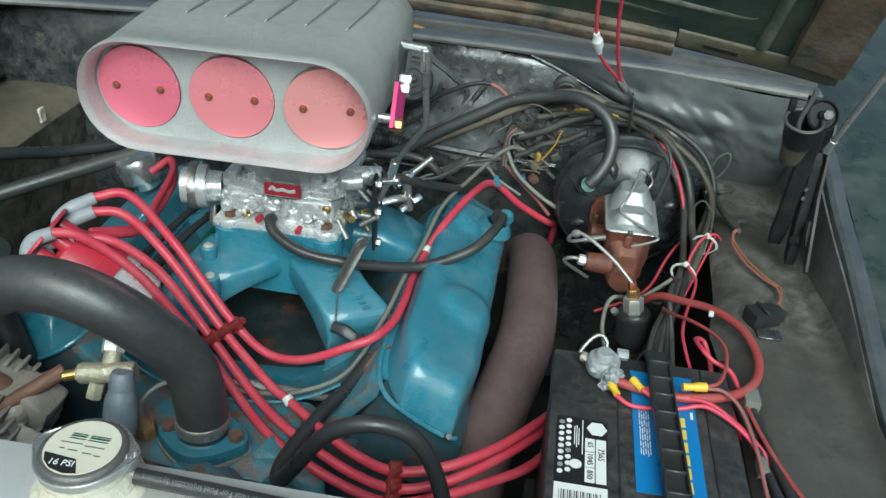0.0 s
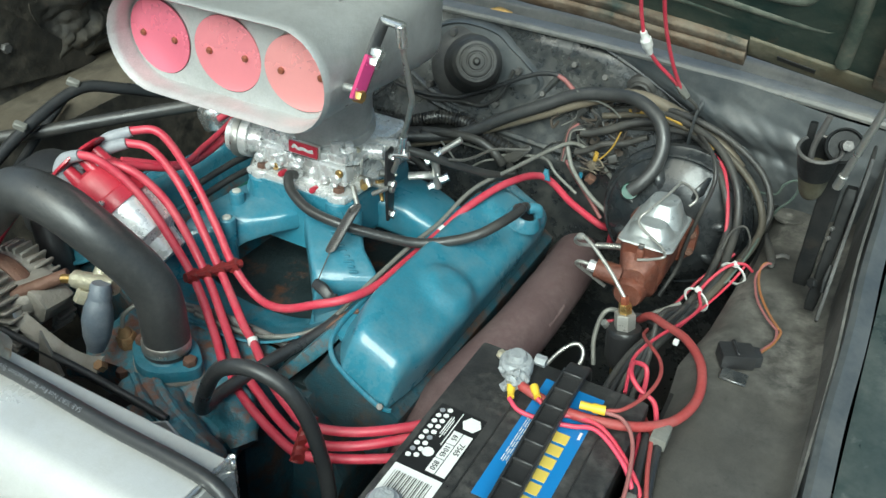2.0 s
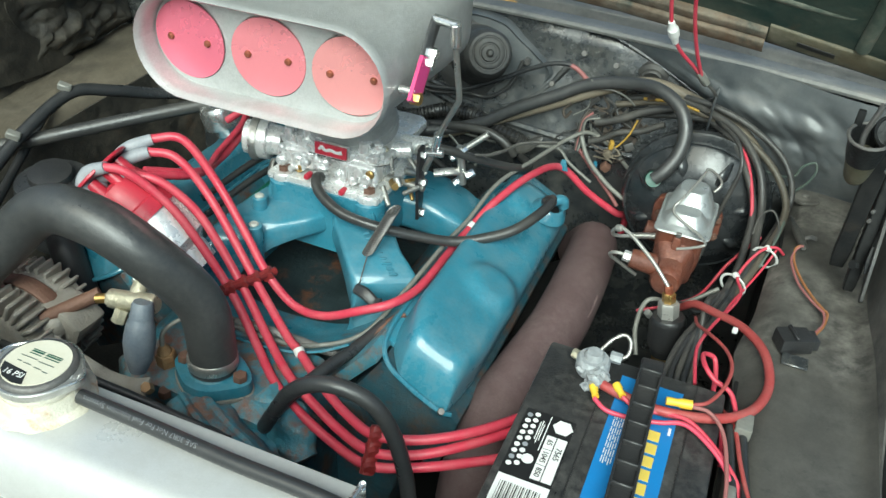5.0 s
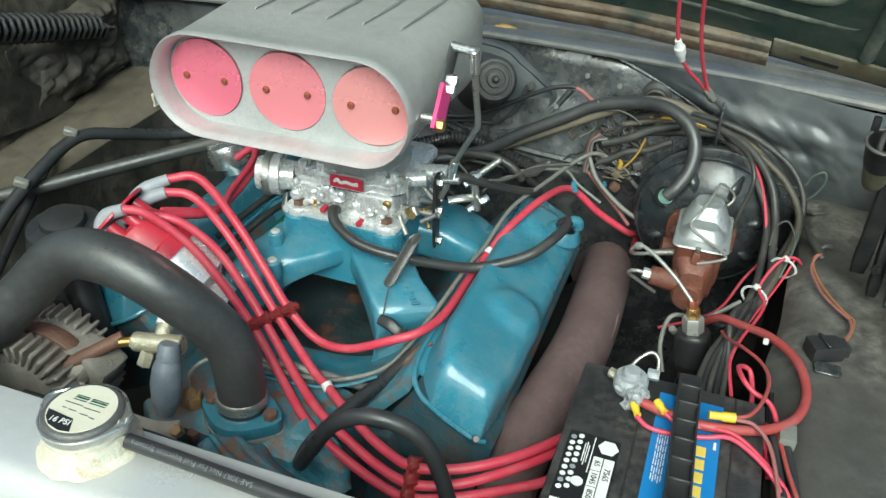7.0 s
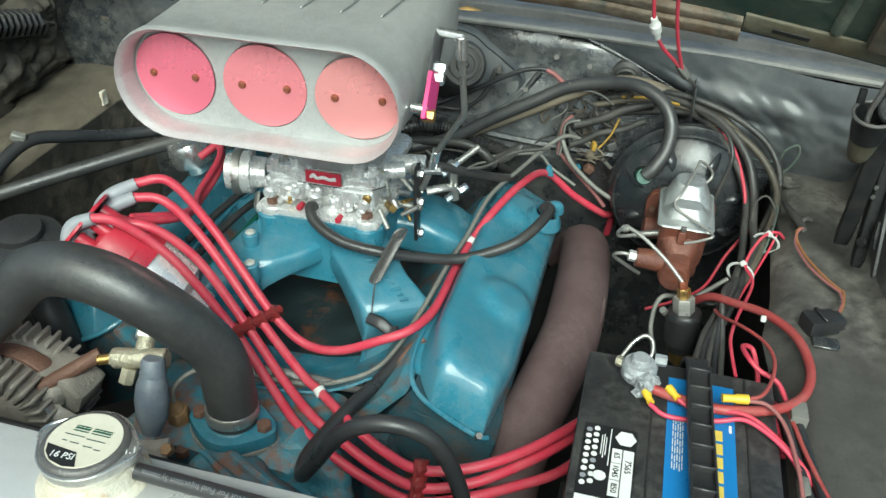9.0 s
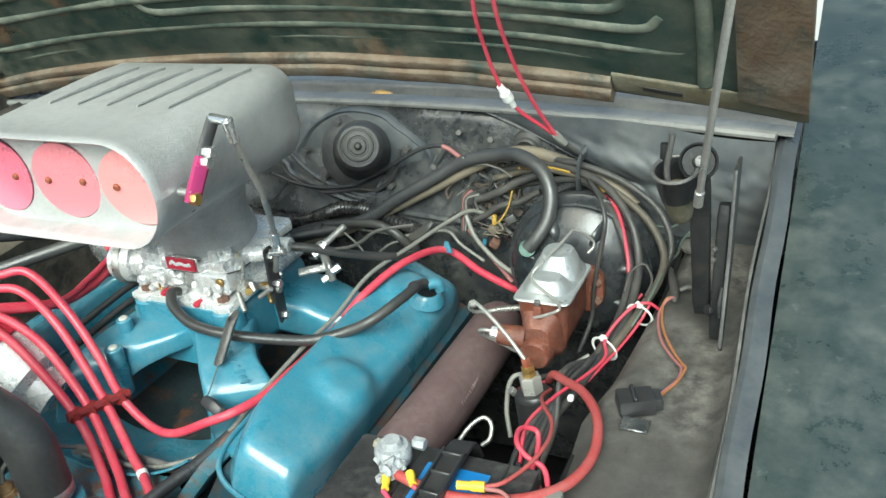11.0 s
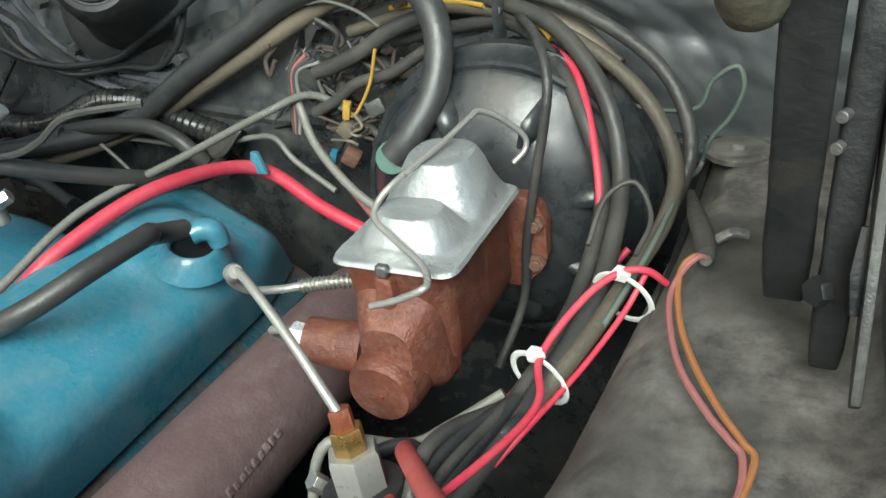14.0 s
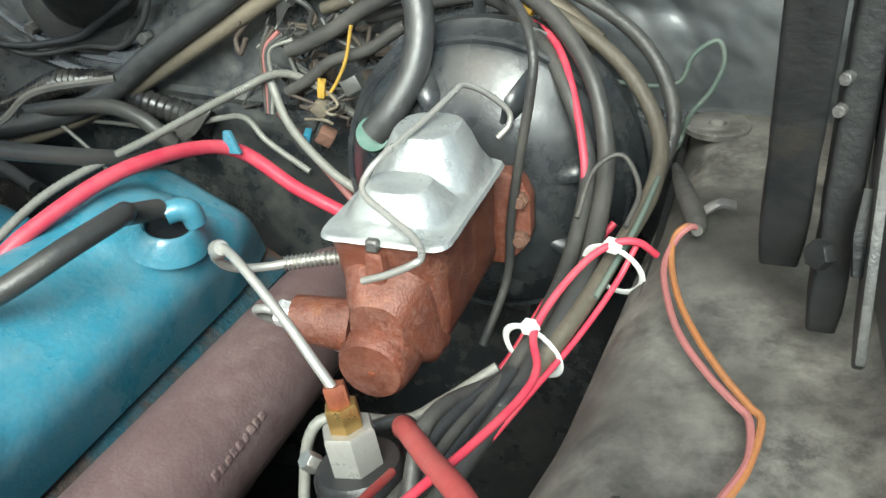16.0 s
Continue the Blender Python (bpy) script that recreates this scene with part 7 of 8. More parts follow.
loom([(-0.06, 1.24, 0.878), (-0.03, 1.225, 0.855), (0.0, 1.21, 0.835), (0.02, 1.205, 0.815)], 0.0032, DULL_PINK, "pink striped wire leaving the firewall")
loom([(-0.06, 1.235, 0.905), (-0.04, 1.22, 0.875), (0.0, 1.20, 0.85), (0.035, 1.19, 0.835)], 0.0036, PALE_WIRE, "pale spiral-wrapped cable leaving the firewall")
wire("split_loom", "glossy black corrugated split loom along the firewall", "conduit",
     [(-0.62, 1.26, 0.880), (-0.50, 1.255, 0.862), (-0.426, 1.25, 0.856), (-0.376, 1.25, 0.858), (-0.345, 1.25, 0.867), (-0.313, 1.25, 0.881), (-0.290, 1.25, 0.889), (-0.260, 1.252, 0.890), (-0.232, 1.25, 0.888), (-0.204, 1.25, 0.876), (-0.168, 1.25, 0.867), (-0.140, 1.25, 0.858)], 0.0118, LOOM_PLASTIC, sides=14, per=10, ripple=0.15)
wire("firewall_hose", "dusty black hose below the split loom", "hose", [(-0.384, 1.21, 0.847), (-0.325, 1.22, 0.866), (-0.270, 1.22, 0.877), (-0.215, 1.22, 0.881), (-0.186, 1.22, 0.873), (-0.170, 1.22, 0.862), (-0.162, 1.225, 0.848)], 0.0072, RUBBER_DUSTY, sides=12)
tagged(part("pipe_fitting", lathe((-0.43, 1.20, 0.838), (-0.306, 1.212, 0.869), [(0, 0.013), (0.45, 0.013), (0.47, 0.009), (0.95, 0.0095), (1, 0.008)], 18), TAPE), "dull taped steel pipe end at the firewall", "pipe")
for pts, r, mt, lb in (
    ([(-0.43, 1.268, 0.935), (-0.385, 1.262, 0.923), (-0.335, 1.26, 0.918), (-0.289, 1.26, 0.923), (-0.259, 1.26, 0.930), (-0.230, 1.26, 0.946), (-0.197, 1.262, 0.963), (-0.165, 1.262, 0.982), (-0.129, 1.262, 0.999), (-0.097, 1.262, 1.003), (-0.075, 1.262, 0.991)], 0.0036, RUBBER, "black wire curving across the firewall"),
    ([(-0.372, 1.275, 1.006), (-0.400, 1.268, 0.985), (-0.408, 1.265, 0.962), (-0.392, 1.263, 0.935), (-0.350, 1.262, 0.914), (-0.317, 1.262, 0.910), (-0.266, 1.266, 0.918), (-0.232, 1.27, 0.917), (-0.206, 1.27, 0.933), (-0.190, 1.27, 0.955), (-0.178, 1.272, 0.99)], 0.0030, RUBBER_DUSTY, "dusty black wire looping round the blower"),
    ([(-0.397, 1.262, 0.923), (-0.425, 1.26, 0.895), (-0.448, 1.258, 0.872), (-0.485, 1.25, 0.836)], 0.0014, RUBBER, "thin black wire hanging on the firewall"),
    ([(-0.097, 1.256, 1.005), (-0.085, 1.256, 1.000), (-0.070, 1.257, 0.988)], 0.0036, DULL_PINK, "pink wire end on the firewall"),
    ([(-0.290, 1.245, 0.860), (-0.263, 1.24, 0.858), (-0.230, 1.24, 0.857), (-0.199, 1.24, 0.855)], 0.0020, PALE_WIRE, "thin pale wire under the hoses"),
    ([(-0.177, 1.24, 0.853), (-0.145, 1.24, 0.862), (-0.116, 1.24, 0.869), (-0.09, 1.235, 0.872), (-0.07, 1.23, 0.855), (-0.03, 1.222, 0.835)], 0.0026, PALE_WIRE, "pale wire under the hoses"),
    ([(-0.285, 1.225, 0.862), (-0.269, 1.22, 0.856), (-0.250, 1.22, 0.838), (-0.236, 1.22, 0.818)], 0.0018, PALE_WIRE, "thin pale wire dropping behind the engine"),
    ([(-0.225, 1.22, 0.815), (-0.211, 1.22, 0.832), (-0.190, 1.22, 0.848), (-0.170, 1.22, 0.856)], 0.0020, PALE_WIRE, "thin pale wire dropping behind the engine"),
    ([(-0.36, 1.16, 0.85), (-0.33, 1.16, 0.855), (-0.29, 1.158, 0.848), (-0.25, 1.15, 0.835)], 0.0055, RUBBER_DUSTY, "black cable behind the manifold"),
    ([(-0.30, 1.15, 0.845), (-0.275, 1.16, 0.838), (-0.26, 1.17, 0.82), (-0.265, 1.18, 0.79)], 0.0034, RUBBER, "black wire behind the manifold"),
):
    wire("firewall_wire", lb, "wire", pts, r, mt, "firewall wires")
tagged(part("loom_band", sweep([(-0.163, 1.238, 0.853), (-0.145, 1.236, 0.862), (-0.130, 1.236, 0.876), (-0.122, 1.240, 0.884)], [0.008, 0.010, 0.008, 0.004], 8, 6, flat=0.5), TAPE), "frayed dusty tape on the loom end", "tape")
def on_firewall(x, z):
    return (x, 1.321 - 0.30 * min(0.19, 1.049 - z), z)


part("firewall_bead", sweep([on_firewall(*p) for p in ((-0.60, 0.99), (-0.50, 0.975), (-0.418, 0.950), (-0.398, 0.930), (-0.344, 0.909), (-0.276, 0.891), (-0.189, 0.882), (-0.09, 0.876), (0.02, 0.874))], 0.0075, 8, 8), BAY_BLACK, bpy.data.objects["firewall"])
part("firewall_bead", sweep([on_firewall(*p) for p in ((-0.50, 1.03), (-0.44, 1.0), (-0.40, 0.96), (-0.345, 0.925), (-0.27, 0.905), (-0.20, 0.905), (-0.145, 0.94), (-0.11, 0.985))], 0.0055, 8, 8), BAY_BLACK, bpy.data.objects["firewall"])
for x, z in ((-0.089, 1.008), (-0.036, 1.000), (-0.13, 0.955), (-0.45, 0.955), (-0.52, 0.975)):
    p = Vector(on_firewall(x, z))
    part("screw", hexnut(p, p + Vector((0, -0.009, 0.003)), 0.005), DARK_STEEL, bpy.data.objects["firewall"])

# ---------------------------------------------------------------- things on the firewall
blower = thing("blower_motor", "round black dusty blower motor cover on the firewall", "blower motor")
BC = Vector((-0.210, 1.200, 1.020))
BB = Vector((-0.262, 1.300, 0.972))
plate = [(-0.392, 0.966), (-0.358, 1.012), (-0.298, 1.040), (-0.228, 1.037), (-0.192, 1.016), (-0.160, 0.996), (-0.131, 0.968), (-0.165, 0.924), (-0.2105, 0.903), (-0.2635, 0.893), (-0.330, 0.899), (-0.372, 0.930)]
secs = []
for y, k in ((1.312, 1.0), (1.297, 0.985), (1.293, 0.95), (1.297, 0.90), (1.296, 0.80)):
    ring_p = spline([(-0.262 + (x + 0.262) * k, y - 0.30 * (0.985 - z) * k * 0.6, 0.968 + (z - 0.968) * k) for x, z in plate + plate[:1]], 5)[:-1]
    secs.append(ring_p)
part("base_plate", loft(secs), GREY_PANEL, blower)
part("can", lathe(BB, BC, [(0, 0.070), (0.06, 0.064), (0.12, 0.050), (0.22, 0.046), (0.72, 0.0385), (0.84, 0.0365), (0.90, 0.0310), (0.905, 0.0268), (0.893, 0.0258), (0.893, 0.0242), (0.915, 0.0232), (0.922, 0.0215), (0.922, 0.0165), (0.908, 0.0152), (0.908, 0.0132), (0.94, 0.0120), (0.945, 0.0062), (0.98, 0.0055), (1, 0.003)], 44), DIRT_BLACK, blower)

for x, z in ((-0.298, 1.022), (-0.175, 0.985), (-0.205, 0.925), (-0.330, 0.930), (-0.365, 0.972)):
    part("screw", hexnut((x, 1.291 - 0.18 * (0.985 - z), z), (x, 1.280 - 0.18 * (0.985 - z), z), 0.006), DARK_STEEL, blower)
tagged(part("grommet", lathe((0.021, 1.310, 0.992), (0.021, 1.294, 0.990), [(0, 0.027), (0.4, 0.025), (0.6, 0.019), (0.9, 0.018), (1, 0.015), (0.8, 0.011), (0.7, 0.004)], 28), RUBBER_DUSTY), "dusty round rubber grommet in the firewall", "grommet")
rel = thing("relay", "white relay box screwed to the firewall", "relay")
part("case", box(-0.486, -0.416, 1.282, 1.316, 0.976, 1.014, 0.006, 3), PALE_METAL, rel)
part("base_flange", box(-0.490, -0.412, 1.314, 1.319, 0.972, 1.018, 0.002), PALE_METAL, rel)
tab = prism([(-0.445, 1.012), (-0.410, 1.012), (-0.412, 1.036), (-0.418, 1.040), (-0.438, 1.040), (-0.443, 1.036)], "y", 1.310, 1.3125, 0.0008)
part("tab", tab, CARB, rel, "metal mounting tab")
part("tab_screw", hexnut((-0.428, 1.311, 1.027), (-0.428, 1.305, 1.027), 0.0055), DARK_STEEL, rel)
part("terminal", box(-0.412, -0.400, 1.294, 1.302, 0.984, 0.996, 0.001), BRASS, rel)
part("terminal", box(-0.500, -0.484, 1.292, 1.300, 0.994, 1.002, 0.001), CARB, rel)
part("crimp_sleeve", rod((-0.520, 1.296, 0.998), (-0.500, 1.296, 0.998), 0.0042), BLUE_SLEEVE, rel, "blue crimp sleeve")
part("feed_wire", sweep([(-0.520, 1.296, 0.998), (-0.545, 1.294, 0.998), (-0.58, 1.29, 0.993), (-0.64, 1.285, 0.975)], 0.0026, 8, 6), RED_WIRE, rel, "red feed wire")
tagged(part("sealant_lump", sweep([(-0.262, 1.345, 1.052), (-0.245, 1.348, 1.055), (-0.222, 1.347, 1.053)], [0.004, 0.0065, 0.004], 8, 4, flat=0.5), BRASS), "lump of old yellow sealant on the cowl", "sealant")

# ---------------------------------------------------------------- hood wires, prop, pipe stub
hw = thing("hood_lamp_wire", "red hood lamp wires with white connectors", "wire")
part("wire", sweep([(0.052, 1.07, 1.262), (0.046, 1.09, 1.228), (0.043, 1.113, 1.195), (0.044, 1.132, 1.160), (0.048, 1.147, 1.130)], 0.0026, 10, 8), RED_WIRE, hw)
part("wire", sweep([(0.055, 1.164, 1.104), (0.066, 1.182, 1.083), (0.082, 1.198, 1.064), (0.096, 1.210, 1.047)], 0.0026, 10, 8), RED_WIRE, hw)
part("wire", sweep([(0.076, 1.07, 1.262), (0.073, 1.09, 1.228), (0.072, 1.113, 1.195), (0.075, 1.145, 1.145), (0.085, 1.180, 1.090), (0.097, 1.208, 1.048)], 0.0026, 10, 8), RED_WIRE, hw)
part("connector", lathe((0.0475, 1.144, 1.134), (0.0560, 1.166, 1.101), [(0, 0.0042), (0.3, 0.0055), (0.35, 0.0075), (0.65, 0.0075), (0.7, 0.0055), (1, 0.0045)], 12), WHITE_PLASTIC, hw, "white bullet connector")
part("plug", box(-0.006, 0.006, -0.014, 0.014, -0.005, 0.005, 0.002, 1, m=axis_matrix((0.099, 1.215, 1.042), (0.108, 1.224, 1.028)) @ pose(0, 0, 0, 90, 0, 0)), PALE_WIRE, hw, "grey plug")
part("pigtail", sweep([(0.108, 1.224, 1.030), (0.118, 1.230, 1.020), (0.122, 1.238, 1.008), (0.112, 1.25, 0.998)], 0.0026, 6, 6), TAPE, hw)

prop = thing("hood_prop", "bright steel hood prop rod", "prop rod")
part("rod", rod((0.3225, 0.9465, 1.088), (0.3660, 0.8210, 1.371), 0.0036, 14), STEEL, prop)
part("collar", rod((0.3215, 0.950, 1.080), (0.3240, 0.942, 1.098), 0.0048, 14), STEEL, prop)
hinge = thing("hinge_assembly", "black steel hood hinge with open spring cup and arms", "hood hinge", group="hood hinges")
ax0, ax1 = Vector((0.2950, 0.973, 1.1060)), Vector((0.2980, 0.989, 1.0540))
part("cup", lathe(ax0, ax1, [(0.62, 0.0170), (0.40, 0.0192), (0.10, 0.0208), (0.03, 0.0222), (-0.01, 0.0222), (-0.02, 0.0205), (0.02, 0.0188), (0.40, 0.0172), (0.58, 0.015)], 36), BRACKET, hinge, "open black cup with worn lip")
part("cup_end", lathe(ax0.lerp(ax1, 0.52), Vector((0.2985, 1.001, 1.0405)), [(0, 0.0176), (0.25, 0.0160), (0.5, 0.0145), (0.8, 0.0125), (0.93, 0.0105), (1, 0.006)], 36), OLIVE_RUST, hinge, "rusty closed end of the cup")
part("cup_lip", sweep([ax0 + (ax1 - ax0) * 0.0 + Matrix.Rotation(2 * math.pi * i / 32, 3, (ax1 - ax0).normalized()) @ ((ax1 - ax0).normalized().orthogonal().normalized() * 0.0215) for i in range(33)], 0.0021, 8, 1), DARK_STEEL, hinge, "lip worn to bare steel")
part("spring_hook", sweep([(0.2945, 0.960, 1.148), (0.2928, 0.962, 1.1359), (0.2907, 0.964, 1.1248), (0.2884, 0.967, 1.1111), (0.2892, 0.969, 1.0947), (0.294, 0.975, 1.085), (0.302, 0.978, 1.090)], 0.0031, 12, 8), DARK_STEEL, hinge, "worn steel hook in the cup")
part("spring_peg", box(0.2775, 0.2855, 0.986, 0.994, 1.108, 1.127, 0.002), BRACKET, hinge)
part("arm_head", lathe((0.3150, 0.990, 1.108), (0.3165, 0.978, 1.114), [(0, 0.0170), (0.3, 0.0190), (0.8, 0.0190), (0.9, 0.0170), (0.6, 0.0155), (0.6, 0.006), (1, 0.005)], 32), BRACKET, hinge, "round head of the hinge arm")
part("pivot", hexnut((0.3190, 0.980, 1.114), (0.3195, 0.972, 1.117), 0.0065), DARK_STEEL, hinge, "worn pivot bolt")


def arm_bar(lo, hi, hw, depth, seed):
    """A worn flat bar from its foot to its top; half widths at both ends, and its depth towards the fender."""
    lo, hi = Vector(lo), Vector(hi)
    rings = []
    for i in range(15):
        f = i / 14
        c = lo.lerp(hi, f)
        w = hw[0] + (hw[1] - hw[0]) * f
        d = depth * (0.55 if i in (0, 14) else 1.0)
        w *= 0.86 if i in (0, 14) else 1.0
        w += 0.0007 * noise.noise(Vector((seed, f * 9, 1)))
        rings.append([(c.x + p[0], c.y + p[2] + 0.0006 * noise.noise(Vector((p[0] * 200, f * 12, seed))), c.z) for p in round_rect(0, 0, w, d, 0.0022, 0, 3)])
    return loft(rings)


part("arm", arm_bar((0.3188, 1.0245, 0.9135), (0.3165, 0.9880, 1.1030), (0.0094, 0.0106), 0.0050, 1.0), BRACKET, hinge, "long black hinge arm")
part("arm", arm_bar((0.3372, 1.0010, 0.8990), (0.3385, 1.0250, 1.0500), (0.0066, 0.0066), 0.0090, 2.0), BRACKET, hinge, "second hinge arm")
part("link_plate", prism([(1.060, 1.090), (1.020, 1.090), (0.998, 1.000), (0.976, 0.955), (0.956, 0.914), (0.962, 0.908), (0.975, 0.918), (1.004, 0.965), (1.030, 1.000)], "x", 0.3455, 0.3495, 0.0012), DIRT_BLACK, hinge, "dented dusty black link plate")

part("slot_boss", sweep([(0.3452, 0.992, 0.968), (0.3448, 0.985, 0.952), (0.3452, 0.979, 0.938)], [0.0045, 0.0065, 0.0045], 10, 5, flat=0.5), BRACKET, hinge)
part("bolt", hexnut((0.3330, 0.990, 0.940), (0.3290, 0.986, 0.941), 0.0062), BRACKET, hinge)
part("rivet", rod((0.3340, 1.012, 1.004), (0.3310, 1.005, 1.004), 0.0024), DARK_STEEL, hinge)
part("rivet", rod((0.3335, 1.011, 0.992), (0.3305, 1.004, 0.992), 0.0024), DARK_STEEL, hinge)
part("latch_plate", box(0.318, 0.348, 1.285, 1.305, 1.000, 1.020, 0.002), BRACKET, hinge)

# ---------------------------------------------------------------- shelf clutter
orc = thing("wire_plug", "black unplugged connector with orange wires on the shelf", "connector")
ocm = Matrix.Translation((0.281, 0.862, 0.901)) @ pose(0, 0, 0, 0, 0, 25)
part("housing", box(-0.018, 0.018, -0.013, 0.013, -0.009, 0.009, 0.002, m=ocm), BLACK_PLASTIC, orc)
part("latch", box(-0.004, 0.000, -0.013, 0.013, 0.009, 0.013, 0.001, 1, m=ocm), BLACK_PLASTIC, orc)
part("collar", box(0.017, 0.026, -0.010, 0.010, -0.007, 0.007, 0.002, m=ocm), RUBBER, orc)
for k, mt in ((0, ORANGE_WIRE), (1, DULL_PINK)):
    o = 0.0042 * k
    part("wire", sweep([(0.300, 0.873 + o, 0.900), (0.305, 0.890 + o, 0.898), (0.3125, 0.912 + o, 0.896), (0.3165 - o, 0.9375, 0.896), (0.3119 - 1.2 * o, 0.9459, 0.896), (0.3026 - 1.5 * o, 0.960, 0.896), (0.2898 - 1.7 * o, 0.983, 0.897), (0.2790 - 1.2 * o, 1.0094, 0.898), (0.2728 - 0.8 * o, 1.036, 0.899), (0.2715 + 0.3 * o, 1.054, 0.903), (0.2760 + 0.5 * o, 1.062, 0.906), (0.2815, 1.066, 0.904)], 0.0016, 8, 8), mt, orc, "orange wire" if k == 0 else "pink wire")
part("taped_end", sweep([(0.2815, 1.064, 0.9035), (0.2812, 1.070, 0.9022), (0.2790, 1.082, 0.9010), (0.2752, 1.0979, 0.9005), (0.2700, 1.116, 0.9000), (0.2662, 1.1305, 0.8995), (0.2620, 1.148, 0.8985)], [0.0030, 0.0052, 0.0058, 0.0056, 0.0052, 0.0040, 0.0022], 12, 6), TAPE, orc, "taped wire end")
tagged(part("rubber_pad", lathe((0.2803, 1.2315, 0.8885), (0.2803, 1.2315, 0.8935), [(0, 0.0215), (0.7, 0.0215), (0.95, 0.020), (1.0, 0.018), (0.9, 0.010), (0.9, 0.006), (0.2, 0.0045)], 36), SHELF), "round flat rubber plug on the shelf", "plug")
tagged(part("spring_clip", sweep([(0.282, 1.099, 0.896), (0.290, 1.104, 0.899), (0.298, 1.107, 0.897)], 0.0030, 8, 5, flat=0.6), DARK_STEEL), "small bright spring clip on the shelf", "clip")
tagged(part("mount_plate", box(0.272, 0.300, 0.826, 0.846, 0.8915, 0.8945, 0.001, 1), BAY_BLACK), "flat black metal tab on the shelf", "bracket")
tagged(part("connector", box(0.236, 0.252, 0.690, 0.715, 0.892, 0.906, 0.002), PALE_WIRE), "pale plastic connector beside the battery", "connector")
tagged(part("connector", box(0.237, 0.247, 0.600, 0.622, 0.889, 0.899, 0.002), PALE_WIRE), "dirty plastic fuse holder beside the battery", "connector")
tagged(part("connector", box(0.216, 0.222, 0.844, 0.850, 0.900, 0.906, 0.0015), WHITE_PLASTIC), "small white wire joint near the loom", "connector")
for o in (0, 0.012):
    loom([(0.232 + o, 0.70, 0.895), (0.240 + o, 0.64, 0.894), (0.250 + o, 0.58, 0.894), (0.262 + o, 0.52, 0.895), (0.27 + o, 0.44, 0.895)], 0.0045, RUBBER, "black cable lying along the shelf")

loom([(0.222, 0.735, 0.884), (0.236, 0.700, 0.897), (0.247, 0.650, 0.898), (0.262, 0.600, 0.897), (0.285, 0.540, 0.897), (0.30, 0.47, 0.897)], 0.0022, RED_CABLE, "thin faded red wire lying along the shelf")

# ---------------------------------------------------------------- far side of the bay
wire("brace_rod", "grey-black fender brace rod across the bay", "brace rod", [(-0.90, 0.80, 0.855), (-0.82, 0.855, 0.868), (-0.70, 0.955, 0.893), (-0.60, 1.04, 0.912), (-0.50, 1.12, 0.93)], 0.0105, RUBBER_DUSTY, sides=16)
wire("far_hose", "black taped loom with white clips on the far side", "wiring loom", [(-0.78, 0.66, 0.80), (-0.80, 0.78, 0.86), (-0.80, 0.87, 0.90), (-0.79, 0.945, 0.922), (-0.76, 1.0, 0.910), (-0.72, 1.07, 0.888), (-0.60, 1.18, 0.88)], 0.0095, RUBBER, sides=12)
for p in ((-0.795, 0.935, 0.932), (-0.80, 0.83, 0.895)):
    tagged(part("hose_clip", box(-0.010, 0.010, -0.006, 0.006, -0.005, 0.007, 0.002, 1, m=Matrix.Translation(p) @ pose(0, 0, 0, 15, 25, 30)), PALE_WIRE), "pale plastic loom clip on the far side", "clip", "loom clips")
wire("far_cable", "thin black cable hanging on the far inner fender", "cable", [(-0.86, 0.96, 0.88), (-0.83, 0.86, 0.84), (-0.80, 0.74, 0.78), (-0.78, 0.64, 0.70)], 0.007, RUBBER)
part("breather_cap", lathe((-0.575, 1.035, 0.868), (-0.590, 1.030, 0.918), [(0, 0.020), (0.25, 0.021), (0.3, 0.031), (0.8, 0.032), (0.95, 0.028), (1, 0.015)], 32), CHROME, vcl, "chrome breather cap")
plate_l = thing("hinge_assembly", "grimy black hood hinge plate with coil spring", "hood hinge", group="hood hinges")
part("plate", prism([(0.60, 1.16), (0.95, 1.02), (1.12, 0.885), (1.10, 0.875), (0.92, 0.89), (0.60, 1.02)], "x", -0.960, -0.955, 0.001), DIRT_PANEL, plate_l)
coil = []
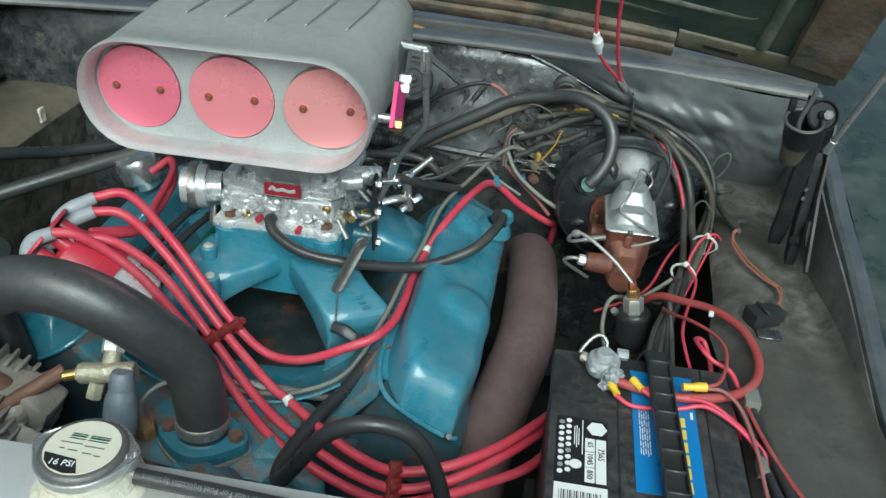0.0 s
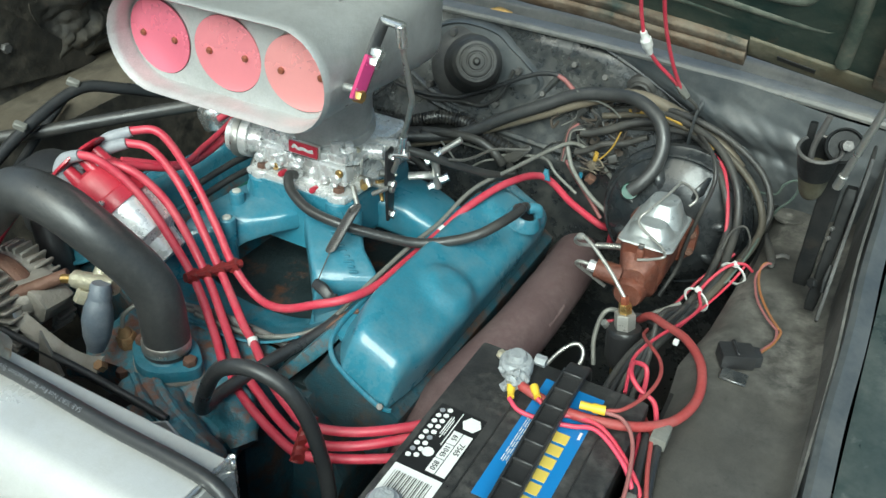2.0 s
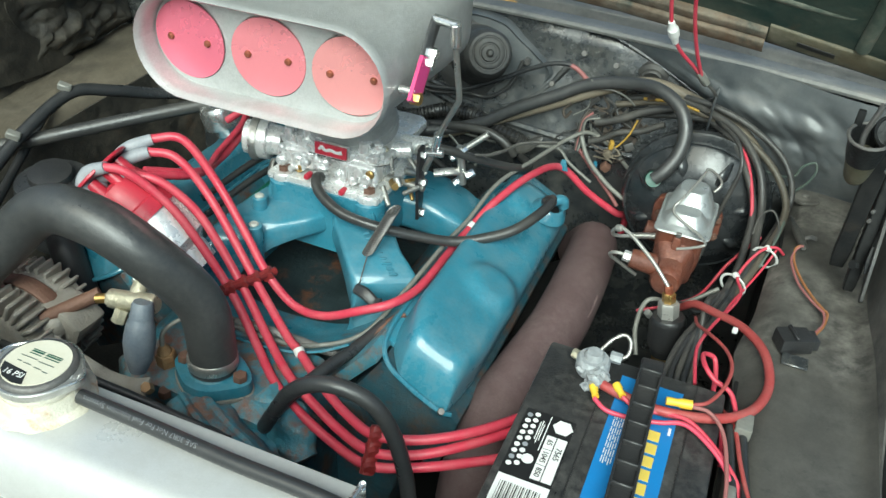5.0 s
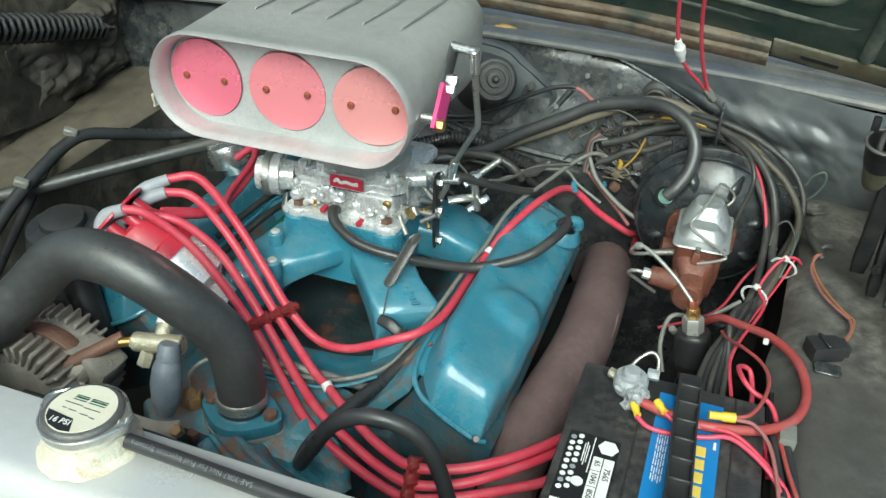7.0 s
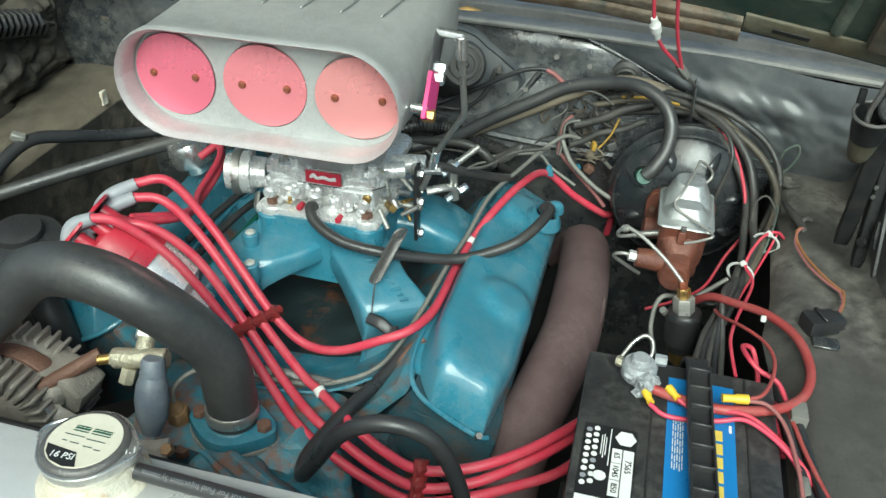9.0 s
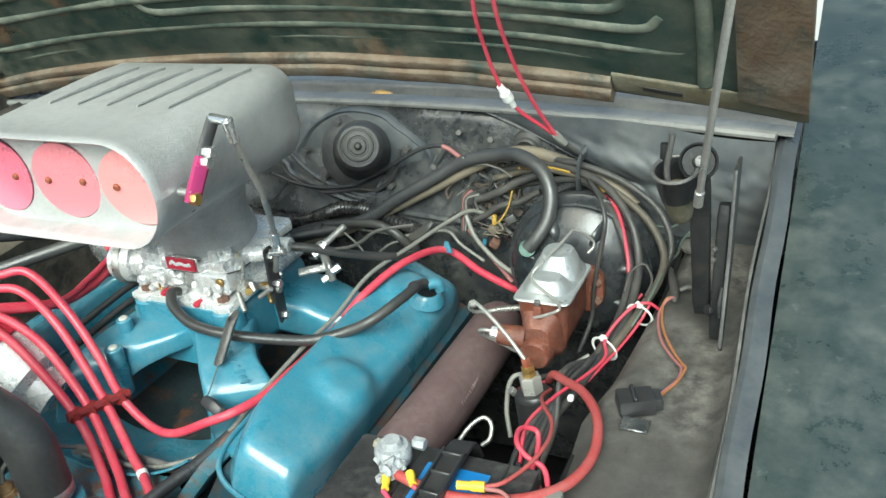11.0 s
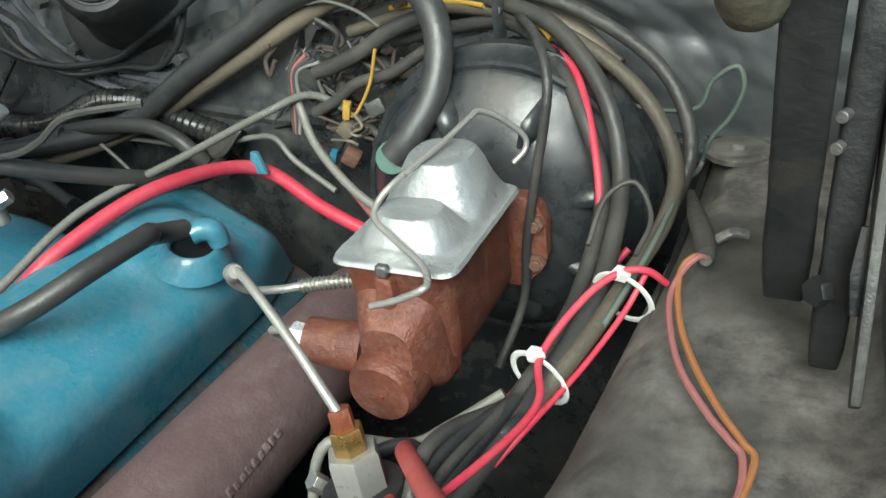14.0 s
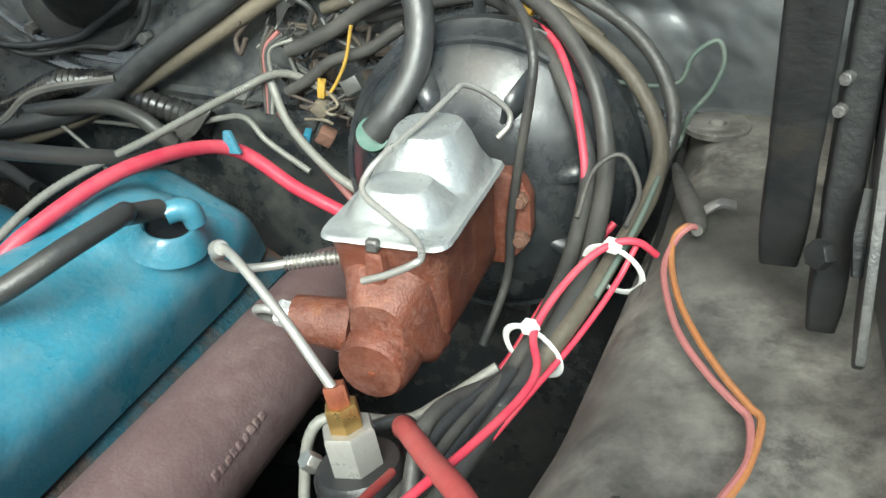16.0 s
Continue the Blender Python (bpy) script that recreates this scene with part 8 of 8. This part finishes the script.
for i in range(22 * 8 + 1):
    a, f = 2 * math.pi * i / 8, i / 176
    c = Vector((-0.90, 0.86, 1.095)).lerp(Vector((-0.945, 1.20, 1.000)), f)
    coil.append(c + Vector((0.020 * math.cos(a), 0.004 * math.sin(a), 0.020 * math.sin(a))))
part("coil_spring", sweep(coil, 0.0042, 6, 1), BLACK_PLASTIC, plate_l, "black coil spring")
part("spring_core", rod((-0.90, 0.86, 1.095), (-0.945, 1.20, 1.000), 0.014), BLACK_PLASTIC, plate_l)
part("spring_eye", sweep([(-0.945, 1.20, 1.0), (-0.95, 1.225, 0.992), (-0.952, 1.245, 0.985)], [0.012, 0.006, 0.004], 8, 5), BLACK_PLASTIC, plate_l)
for y, z in ((0.86, 0.965), (0.94, 0.955)):
    part("bolt", hexnut((-0.955, y, z), (-0.946, y, z), 0.009), DARK_STEEL, plate_l)


tagged(part("tape_flake", cast(box(-0.823, -0.818, 1.162, 1.177, 0.884, 0.908, 0.001), 2, 0.004, 60), RESIDUE), "torn cream tape flake on the muddy ledge", "tape")
can_b = thing("canister", "black ribbed reservoir canister beside the engine", "reservoir")
part("body", lathe((-0.701, 0.800, 0.775), (-0.697, 0.790, 0.875), [(0, 0.050), (0.1, 0.055), (0.7, 0.055), (0.78, 0.050), (0.8, 0.053), (0.95, 0.050), (1, 0.030)], 36), RUBBER, can_b)
part("cap", lathe((-0.697, 0.790, 0.875), (-0.696, 0.788, 0.887), [(0, 0.030), (0.2, 0.031), (0.8, 0.029), (1, 0.020)], 28), BLACK_PLASTIC, can_b)
wire("lower_hose", "glossy black hose dropping behind the radiator hose", "hose", [(-0.625, 0.720, 0.893), (-0.606, 0.705, 0.866), (-0.588, 0.695, 0.830), (-0.572, 0.690, 0.781)], 0.021, RUBBER, sides=20)
far_wires = [[(-0.46, 0.83, 0.84), (-0.44, 0.90, 0.86), (-0.43, 0.97, 0.87)], [(-0.48, 0.84, 0.85), (-0.46, 0.92, 0.87), (-0.44, 1.0, 0.875)], [(-0.50, 0.86, 0.86), (-0.47, 0.95, 0.885), (-0.45, 1.02, 0.88)]]
for k, p in enumerate(far_wires):
    wire("far_wire", "black wire behind the distributor", "wire", p, 0.005, RUBBER if k else GREEN_PLASTIC)
